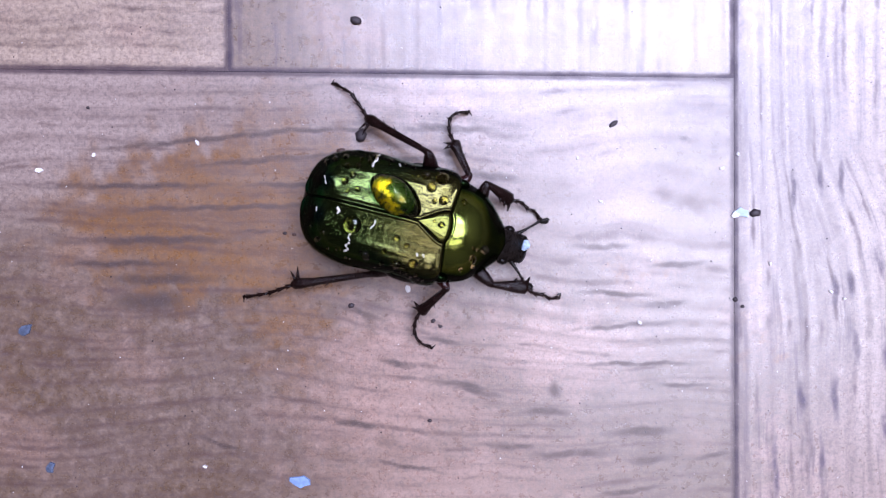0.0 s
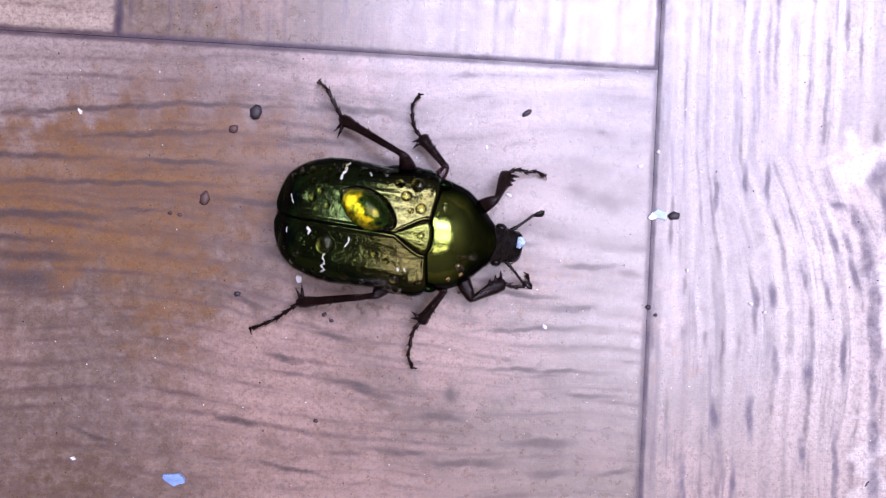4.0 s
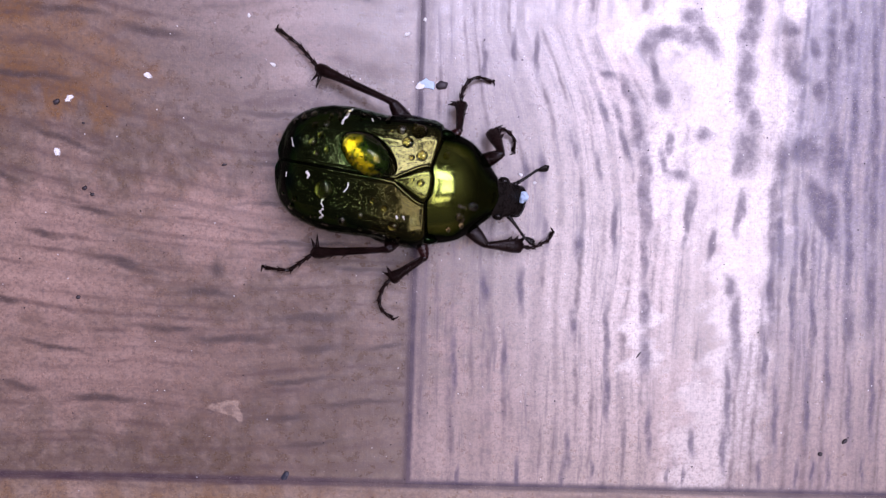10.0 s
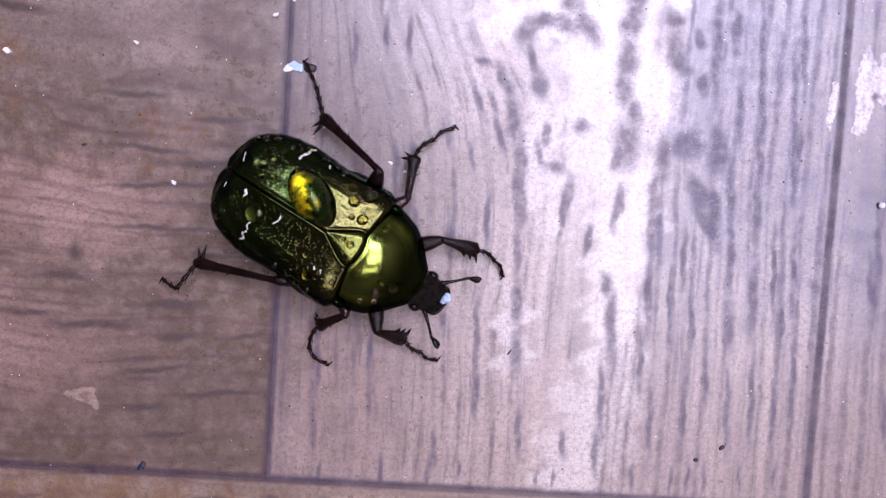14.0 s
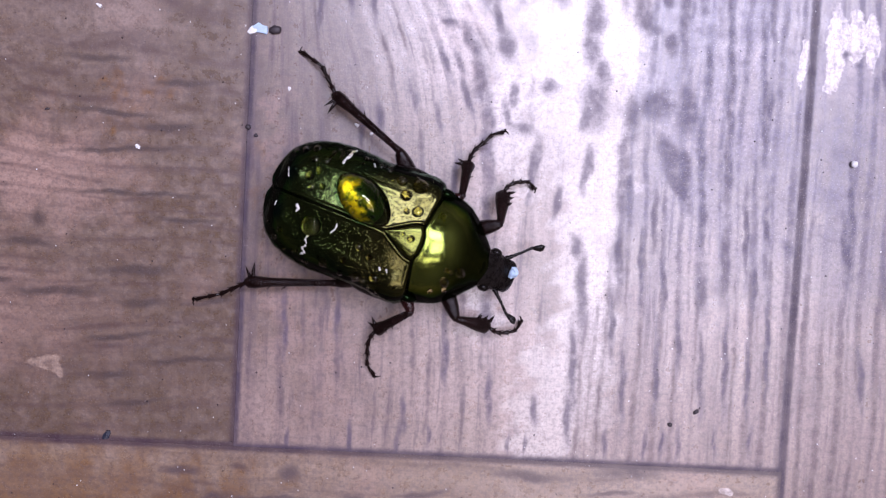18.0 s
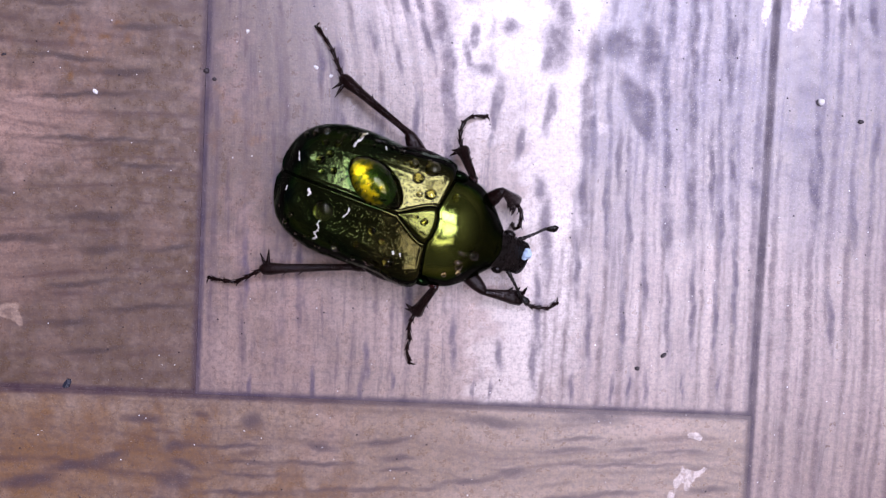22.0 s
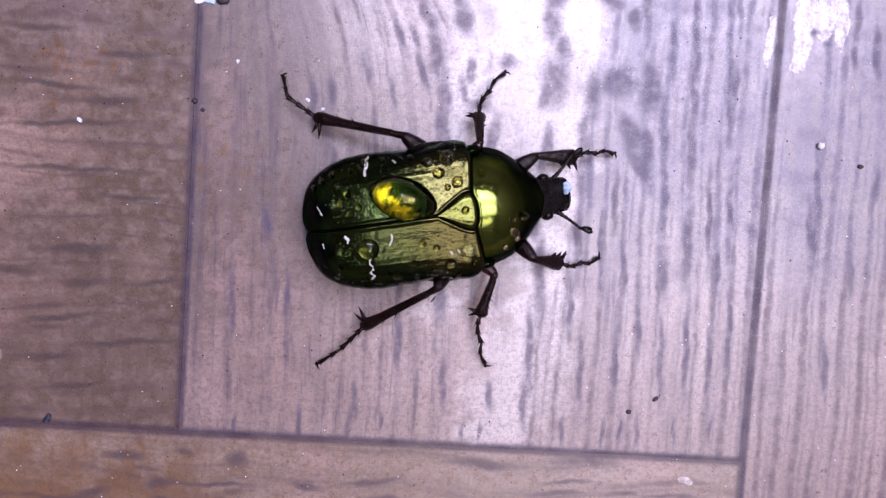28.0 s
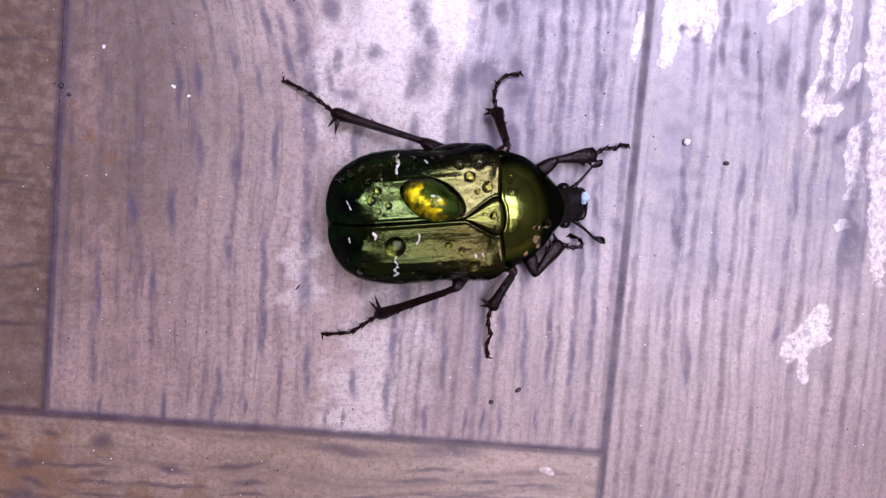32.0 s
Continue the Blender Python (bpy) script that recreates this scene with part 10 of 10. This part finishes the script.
    walk(legs["right hind"]["femur"], mm([
        (0,0.7,-2.5,2.3,0,8.8,-145.2), (0.5,1,-2.5,2.3,0,-42.9,-123.1), (1,1,-2.5,2.3,0,-22.9,-139.4), (1.5,1,-2.5,2.3,0,8,-146.5), (2,1,-2.5,2.3,0,-45.1,-121.9), (2.5,1,-2.5,2.3,0,-28.2,-135),
        (2.75,1,-2.5,2.3,0,-30,-134.4), (3,1,-2.5,2.3,0,-29.1,-134.8), (3.25,1,-2.5,2.3,0,-33.7,-133.1), (3.5,1,-2.5,2.3,0,-40.8,-127), (3.75,1,-2.5,2.3,0,-39.7,-127.8), (4,1,-2.5,2.3,0,-37.7,-130.1),
        (4.25,1,-2.5,2.3,0,-39.7,-127), (4.5,1,-2.5,2.3,0,-44,-121.6), (5,1,-2.5,2.3,0,-17,-140.3), (5.5,1,-2.5,2.3,0,-42.9,-124.1), (6,1,-2.5,2.3,0,-30,-134.1), (6.5,1,-2.5,2.3,0,-1.6,-142.2),
        (7,1,-2.5,2.3,0,-42.9,-121.7), (7.5,1,-2.5,2.3,0,-33.7,-133.2), (8,1,-2.5,2.3,0,-8,-141.8), (8.5,1,-2.5,2.3,0,-40.8,-124.6), (9,1,-2.5,2.3,0,-8,-141.4), (9.5,1,-2.5,2.3,0,-46.2,-117.1),
        (10,1,-2.5,2.3,0,-49.8,-107.6), (10.5,1,-2.5,2.3,0,-38.7,-128.1), (11,1,-2.5,2.3,0,-40.8,-127.2), (11.5,1,-2.5,2.3,0,-26.4,-136.4), (12,1,-2.5,2.3,0,-47.4,-117.4), (12.5,1,-2.5,2.3,0,-45.1,-121.3),
        (13,1,-2.5,2.3,0,-32.8,-132.1), (13.5,1,-2.5,2.3,0,-19.5,-138.8), (14,1,-2.5,2.3,0,-17,-140.8), (14.5,1,-2.5,2.3,0,-40.8,-125.5), (14.75,1,-2.5,2.3,0,-41.8,-123.6), (15,1,-2.5,2.3,0,-40.8,-125.4),
        (15.25,1,-2.5,2.3,0,-44,-122.4), (15.5,1,-2.5,2.3,0,-48.6,-114.3), (15.75,1,-2.5,2.3,0,-47.4,-117.1), (16,1,-2.5,2.3,0,-45.1,-119.2), (16.25,1,-2.5,2.3,0,-47.4,-115.1), (16.5,1,-2.5,2.3,0,-51.1,-106.3),
        (17,1,-2.5,2.3,0,-15.3,-140.2), (17.5,0.9,-2.5,2.3,0,3.2,-144.4), (18,0.65,-2.5,2.3,0,2.4,-143.2), (18.5,0.65,-2.5,2.3,0,3.2,-143.9), (19,1,-2.5,2.3,0,5.6,-150.2), (19.5,1,-2.5,2.3,0,4.8,-145.5),
        (20,1,-2.5,2.3,0,-5.6,-142.1), (20.5,1,-2.5,2.3,0,-5.6,-142.4), (21,1,-2.5,2.3,0,-11.2,-142), (21.5,1,-2.5,2.3,0,-41.8,-125.9), (22,1,-2.5,2.3,0,2.4,-145.8), (22.5,0.9,-2.5,2.3,0,2.4,-143.7),
        (23,0.65,-2.5,2.3,0,2.4,-143.6), (23.5,1,-2.5,2.3,0,-40.8,-126.8), (24,1,-2.5,2.3,0,-13.7,-140.7), (24.5,1,-2.5,2.3,0,-39.7,-126.2), (25,0.65,-2.5,2.3,0,-0,-142.4), (25.5,0.65,-2.5,2.3,0,-0,-144.1),
        (26,0.65,-2.5,2.3,0,-0,-144.2), (26.5,1,-2.5,2.3,0,-27.3,-136.2), (26.75,1,-2.5,2.3,0,-30,-133.8), (27,1,-2.5,2.3,0,-30,-135.7), (27.25,1,-2.5,2.3,0,-34.7,-130.6), (27.5,1,-2.5,2.3,0,-42.9,-124.2),
        (27.75,1,-2.5,2.3,0,-41.8,-123.4), (28,1,-2.5,2.3,0,-40.8,-125.7), (28.25,1,-2.5,2.3,0,-44,-121.2), (28.5,1,-2.5,2.3,0,-48.6,-111.8), (29,1,-2.5,2.3,0,-17.8,-139.7), (29.5,1,-2.5,2.3,0,-36.7,-131.9),
        (30,1,-2.5,2.3,0,-18.6,-139.7), (30.5,1,-2.5,2.3,0,-5.6,-142.1), (31,0.7,-2.5,2.3,0,5.6,-144.6), (31.5,1,-2.5,2.3,0,-47.4,-114.7), (32,1,-2.5,2.3,0,-41.8,-124.7),
    ]))
    walk(legs["right hind"]["tibia"], mm([
        (0,-2.22,-4.53,1.75,0,11,-158.5), (0.5,-0.44,-4.71,4.75,0,36.2,-161.8), (1,-1.52,-4.66,3.7,0,26.8,-161.7), (1.5,-1.97,-4.47,1.8,0,10,-160.3), (2,-0.34,-4.66,4.85,0,34.9,-163.5), (2.5,-1.24,-4.74,4,0,26,-163.7),
        (2.75,-1.18,-4.73,4.1,0,26.1,-163.9), (3,-1.22,-4.73,4.05,0,24.6,-164.4), (3.25,-1.04,-4.69,4.3,0,23.4,-163.9), (3.5,-0.64,-4.68,4.65,0,26.4,-162.8), (3.75,-0.7,-4.69,4.6,0,26.1,-162.5), (4,-0.84,-4.68,4.5,0,24.1,-162.4),
        (4.25,-0.67,-4.71,4.6,0,21.8,-162.9), (4.5,-0.36,-4.71,4.8,0,25.3,-162.3), (5,-1.65,-4.7,3.35,0,11.6,-157.7), (5.5,-0.48,-4.68,4.75,0,25.2,-160.9), (6,-1.17,-4.74,4.1,0,23,-162.9), (6.5,-1.84,-4.71,2.4,0,8.3,-165.2),
        (7,-0.39,-4.74,4.75,0,30.1,-165.4), (7.5,-1.05,-4.68,4.3,0,26.3,-162.1), (8,-1.8,-4.71,2.8,0,13.5,-162.9), (8.5,-0.55,-4.75,4.65,0,27.5,-165.3), (9,-1.79,-4.72,2.8,0,7.4,-158), (9.5,-0.13,-4.72,4.9,0,25.5,-157.5),
        (10,0.3,-4.71,5.05,0,26.8,-164.6), (10.5,-0.73,-4.71,4.55,0,22.8,-161.6), (11,-0.65,-4.67,4.65,0,26.1,-160.3), (11.5,-1.33,-4.73,3.9,0,21,-156.2), (12,-0.12,-4.66,4.95,0,29.4,-159.3), (12.5,-0.32,-4.67,4.85,0,29.2,-162.4),
        (13,-1.03,-4.75,4.25,0,25.6,-162.3), (13.5,-1.55,-4.74,3.5,0,20.2,-160.6), (14,-1.67,-4.68,3.35,0,18.6,-159.6), (14.5,-0.59,-4.72,4.65,0,30,-155.4), (14.75,-0.48,-4.74,4.7,0,29.9,-156), (15,-0.58,-4.72,4.65,0,28.8,-156.7),
        (15.25,-0.39,-4.69,4.8,0,27.1,-157.5), (15.5,0.02,-4.67,5,0,29.5,-157.5), (15.75,-0.11,-4.67,4.95,0,29.7,-158.1), (16,-0.24,-4.72,4.85,0,28.2,-159.9), (16.25,-0.03,-4.71,4.95,0,26.3,-160.7), (16.5,0.36,-4.67,5.1,0,29.8,-159.2),
        (17,-1.67,-4.72,3.25,0,12.4,-156.3), (17.5,-2.02,-4.59,2.1,0,3.9,-156.2), (18,-2.23,-4.65,2.15,0,4,-159.1), (18.5,-2.26,-4.62,2.1,0,5.3,-160.6), (19,-2.11,-4.28,1.95,0,6.3,-159.7), (19.5,-1.96,-4.53,2,0,6.7,-158.5),
        (20,-1.83,-4.7,2.65,0,12.4,-157.4), (20.5,-1.84,-4.68,2.65,0,13,-153.7), (21,-1.78,-4.68,3,0,14.3,-154.5), (21.5,-0.57,-4.67,4.7,0,28.3,-159.4), (22,-1.97,-4.52,2.15,0,3.5,-158), (22.5,-2,-4.63,2.15,0,3.4,-159.6),
        (23,-2.24,-4.64,2.15,0,3.7,-160.2), (23.5,-0.63,-4.68,4.65,0,26.6,-159.7), (24,-1.71,-4.71,3.15,0,13,-158), (24.5,-0.64,-4.73,4.6,0,25.2,-157.9), (25,-2.2,-4.7,2.3,0,2.9,-155.2), (25.5,-2.27,-4.61,2.3,0,1.4,-160.1),
        (26,-2.27,-4.61,2.3,0,1,-160.3), (26.5,-1.31,-4.71,3.95,0,16.4,-153), (26.75,-1.16,-4.75,4.1,0,18,-153.5), (27,-1.23,-4.68,4.1,0,18.3,-153.5), (27.25,-0.93,-4.75,4.35,0,18.5,-155.2), (27.5,-0.48,-4.68,4.75,0,23.6,-154.5),
        (27.75,-0.48,-4.74,4.7,0,24.8,-155.8), (28,-0.59,-4.71,4.65,0,24.7,-156.8), (28.25,-0.34,-4.71,4.8,0,24,-157.7), (28.5,0.11,-4.71,5,0,28.4,-156.7), (29,-1.61,-4.72,3.4,0,14,-152.5), (29.5,-0.93,-4.65,4.45,0,24.1,-154.1),
        (30,-1.6,-4.7,3.45,0,15.1,-152.4), (30.5,-1.83,-4.7,2.65,0,13.2,-155.5), (31,-2.22,-4.58,1.95,0,6.1,-151.8), (31.5,-0.02,-4.71,4.95,0,30.1,-159), (32,-0.53,-4.71,4.7,0,28.5,-158.3),
    ]))
    walk(legs["right hind"]["tarsus"], mm([
        (0,-8.43,-6.98,0.45,0,17.9,-146.5), (0.5,-5.65,-6.42,0.73,0,18.2,-135.7), (1,-7.28,-6.56,0.63,0,16.6,-131.8), (1.5,-8.28,-6.72,0.62,0,18.7,-140.5), (2,-5.69,-6.24,0.96,0,16.4,-133.4), (2.5,-7.11,-6.46,1.02,0,16.7,-138.6),
        (2.75,-7.05,-6.42,1.11,0,16.4,-139.7), (3,-7.17,-6.4,1.22,0,15.3,-141.1), (3.25,-7.04,-6.42,1.6,0,9.8,-140.5), (3.5,-6.46,-6.48,1.63,0,9.8,-132.2), (3.75,-6.52,-6.53,1.61,0,12.6,-135.6), (4,-6.75,-6.56,1.72,0,11.1,-136.7),
        (4.25,-6.7,-6.57,2.07,0,6.3,-136.9), (4.5,-6.21,-6.58,1.89,0,11.6,-134), (5,-7.81,-7.23,1.98,0,10.9,-136.2), (5.5,-6.29,-6.7,1.85,0,12,-142.5), (6,-7.15,-6.58,1.44,0,13.7,-142.5), (6.5,-8.35,-6.42,1.42,0,14.8,-134.2),
        (7,-6.08,-6.23,1.34,0,11,-128.8), (7.5,-6.85,-6.56,1.29,0,12,-130.8), (8,-8.12,-6.65,1.21,0,15.8,-138.3), (8.5,-6.38,-6.28,1.51,0,10.6,-129.1), (9,-8.04,-7.25,1.93,0,4.8,-101.4), (9.5,-5.8,-7.07,1.97,0,0.9,-122.9),
        (10,-5.55,-6.33,1.98,0,9,-135.2), (10.5,-6.68,-6.69,1.91,0,5.6,-131.9), (11,-6.4,-6.73,1.66,0,12.3,-141.9), (11.5,-7.14,-7.29,1.46,0,12.3,-130.6), (12,-5.66,-6.76,1.61,0,4,-133.9), (12.5,-5.98,-6.46,1.53,0,10.6,-126.3),
        (13,-6.87,-6.61,1.31,0,15.7,-137.2), (13.5,-7.57,-6.86,1.15,0,16.6,-138.2), (14,-7.71,-6.92,1.18,0,-2.5,-94.8), (14.5,-5.94,-7.17,1.25,0,11.2,-125.6), (14.75,-5.87,-7.13,1.31,0,12,-127.6), (15,-6.05,-7.08,1.37,0,13.6,-136),
        (15.25,-5.98,-7,1.7,0,8.5,-138.7), (15.5,-5.45,-6.93,1.65,0,6,-127.5), (15.75,-5.59,-6.87,1.58,0,13.2,-142.1), (16,-5.87,-6.78,1.64,0,12.3,-146.6), (16.25,-5.79,-6.72,1.94,0,7.9,-148.2), (16.5,-5.15,-6.77,1.72,0,13.5,-143.6),
        (17,-7.75,-7.39,1.79,0,10.9,-123.5), (17.5,-8.23,-7.33,1.64,0,13.4,-133.7), (18,-8.57,-7.07,1.68,0,12.7,-135.5), (18.5,-8.64,-6.87,1.47,0,14.1,-131.6), (19,-8.45,-6.62,1.2,0,15.2,-130.1), (19.5,-8.24,-7.01,1.21,0,12.8,-125.9),
        (20,-7.96,-7.25,1.19,0,14.5,-126.4), (20.5,-7.78,-7.62,1.12,0,5.1,-115.9), (21,-7.73,-7.51,1.32,0,13.2,-133), (21.5,-6.18,-6.78,1.48,0,12.1,-135.4), (22,-8.27,-7.06,1.74,0,11.4,-134.1), (22.5,-8.36,-7,1.75,0,13.4,-146),
        (23,-8.63,-6.93,1.71,0,12.3,-133.7), (23.5,-6.34,-6.79,1.61,0,13.2,-136.2), (24,-7.85,-7.2,1.62,0,13,-136), (24.5,-6.34,-7.05,1.71,0,12.8,-136), (25,-8.37,-7.54,1.96,0,9.4,-129.1), (25.5,-8.66,-6.92,2.13,0,9.1,-138),
        (26,-8.67,-6.9,2.18,0,8.2,-136.1), (26.5,-7.12,-7.68,2.03,0,9.6,-130.1), (26.75,-6.95,-7.63,2,0,10.1,-131.8), (27,-7.01,-7.56,1.97,0,9.8,-135.3), (27.25,-6.78,-7.45,2.19,0,5.5,-137.5), (27.5,-6.11,-7.36,2.03,0,4.9,-129.6),
        (27.75,-6.11,-7.27,1.85,0,11.6,-138.3), (28,-6.27,-7.15,1.81,0,11.3,-142.5), (28.25,-6.09,-7.07,2.03,0,6.9,-143.7), (28.5,-5.38,-7.08,1.77,0,12.1,-138.6), (29,-7.47,-7.76,1.76,0,12.4,-133.5), (29.5,-6.51,-7.36,1.67,0,12.9,-134),
        (30,-7.42,-7.75,1.68,0,12.9,-137.3), (30.5,-7.85,-7.45,1.1,0,15.1,-131.8), (31,-8.18,-7.77,1.23,0,15.5,-131.7), (31.5,-5.51,-6.82,1.54,0,14.9,-137.5), (32,-6.08,-6.92,1.46,0,15.4,-148),
    ]))
    walk(legs["right hind"]["tarsus_tip"], mm([
        (0,-10.45,-8.32,-0.33,0,24.4,-156.7), (0.5,-7.39,-8.12,-0.06,0,25.4,-145.3), (1,-8.9,-8.38,-0.1,0,26.3,-165.5), (1.5,-10.15,-8.26,-0.2,0,21.9,-152.3), (2,-7.38,-8.01,0.24,0,23.2,-143.3), (2.5,-8.94,-8.08,0.29,0,20.2,-150.1),
        (2.75,-8.92,-8,0.39,0,20,-151.2), (3,-9.09,-7.95,0.55,0,18.8,-152.5), (3.25,-8.98,-8.02,1.16,0,14.5,-151.2), (3.5,-8.15,-8.34,1.2,0,17.6,-151.1), (3.75,-8.29,-8.27,1.06,0,16.7,-146.7), (4,-8.57,-8.28,1.23,0,15.2,-147.7),
        (4.25,-8.55,-8.3,1.79,0,11.3,-147.4), (4.5,-7.95,-8.37,1.38,0,15.9,-145), (5,-9.61,-8.97,1.49,0,17.5,-155.9), (5.5,-8.27,-8.22,1.33,0,16.7,-153.3), (6,-9.11,-8.08,0.84,0,19.7,-162.7), (6.5,-10.06,-8.19,0.77,0,18.5,-151),
        (7,-7.65,-8.18,0.85,0,23.5,-156.3), (7.5,-8.48,-8.44,0.76,0,21.9,-167.6), (8,-9.95,-8.29,0.52,0,18.4,-150), (8.5,-7.96,-8.22,1.04,0,22,-169), (9,-8.54,-9.74,1.71,0,25.3,173.5), (9.5,-7.18,-9.21,1.93,0,27.1,-161.4),
        (10,-7.34,-8.11,1.58,0,18.7,-174.6), (10.5,-8.38,-8.58,1.66,0,24.3,173.5), (11,-8.36,-8.27,1.12,0,19.1,-170.5), (11.5,-8.76,-9.18,0.92,0,20,-172.2), (12,-7.43,-8.59,1.43,0,28.1,-150.7), (12.5,-7.46,-8.48,1.06,0,20.7,176.8),
        (13,-8.67,-8.28,0.62,0,17.8,-155.9), (13.5,-9.39,-8.49,0.42,0,18.3,-157.8), (14,-7.92,-9.46,1.29,0,43.1,-173.5), (14.5,-7.4,-9.2,0.76,0,24,-150.2), (14.75,-7.39,-9.1,0.78,0,22.8,-148.8), (15,-7.84,-8.81,0.77,0,19,-146.5),
        (15.25,-7.87,-8.67,1.32,0,14.5,-148.6), (15.5,-6.99,-8.94,1.39,0,21.1,-161.1), (15.75,-7.55,-8.39,1,0,17.5,-153.2), (16,-7.95,-8.15,1.09,0,16.5,-157.6), (16.25,-7.94,-8.05,1.58,0,12.8,-158.8), (16.5,-7.15,-8.24,1.13,0,17.8,-155.9),
        (17,-9.13,-9.48,1.3,0,18.9,-160.8), (17.5,-9.94,-9.12,1.05,0,16.7,-145.1), (18,-10.35,-8.81,1.12,0,17,-146.5), (18.5,-10.28,-8.72,0.85,0,17.8,-142.9), (19,-10.04,-8.5,0.53,0,19.2,-141.3), (19.5,-9.7,-9.02,0.65,0,20.2,-135),
        (20,-9.43,-9.23,0.55,0,21,-136.3), (20.5,-8.89,-9.91,0.89,0,33.3,-154.3), (21,-9.43,-9.33,0.74,0,19.3,-143), (21.5,-7.96,-8.53,0.94,0,20.4,-156.5), (22,-10.01,-8.85,1.24,0,19.2,-166.2), (22.5,-10.41,-8.39,1.16,0,16.2,-157.5),
        (23,-10.35,-8.73,1.17,0,17.9,-163.9), (23.5,-8.13,-8.51,1.02,0,17.5,-147.2), (24,-9.64,-8.93,1.05,0,17.1,-147.1), (24.5,-8.12,-8.78,1.14,0,15.8,-147.4), (25,-9.95,-9.49,1.54,0,18.9,-152.6), (25.5,-10.53,-8.6,1.73,0,15.5,-147.7),
        (26,-10.49,-8.65,1.82,0,15.1,-145.5), (26.5,-8.74,-9.6,1.6,0,17.3,-141.8), (26.75,-8.62,-9.5,1.55,0,16.5,-141.6), (27,-8.79,-9.33,1.54,0,16,-145.2), (27.25,-8.66,-9.16,1.94,0,12.7,-146.6), (27.5,-7.73,-9.32,1.81,0,19.3,-151.4),
        (27.75,-7.97,-8.93,1.34,0,17.3,-148.6), (28,-8.25,-8.68,1.32,0,16.9,-152.7), (28.25,-8.13,-8.56,1.73,0,13.5,-153.2), (28.5,-7.25,-8.73,1.23,0,17.7,-148.9), (29,-9.18,-9.56,1.22,0,16.6,-144.5), (29.5,-8.23,-9.15,1.1,0,17.7,-144.8),
        (30,-9.25,-9.43,1.11,0,17.7,-148.1), (30.5,-9.49,-9.28,0.44,0,19.8,-142.8), (31,-9.81,-9.61,0.55,0,20,-143.6), (31.5,-7.33,-8.49,0.88,0,19.9,-148.3), (32,-8.17,-8.22,0.78,0,24.4,-173.3),
    ]))


motions()
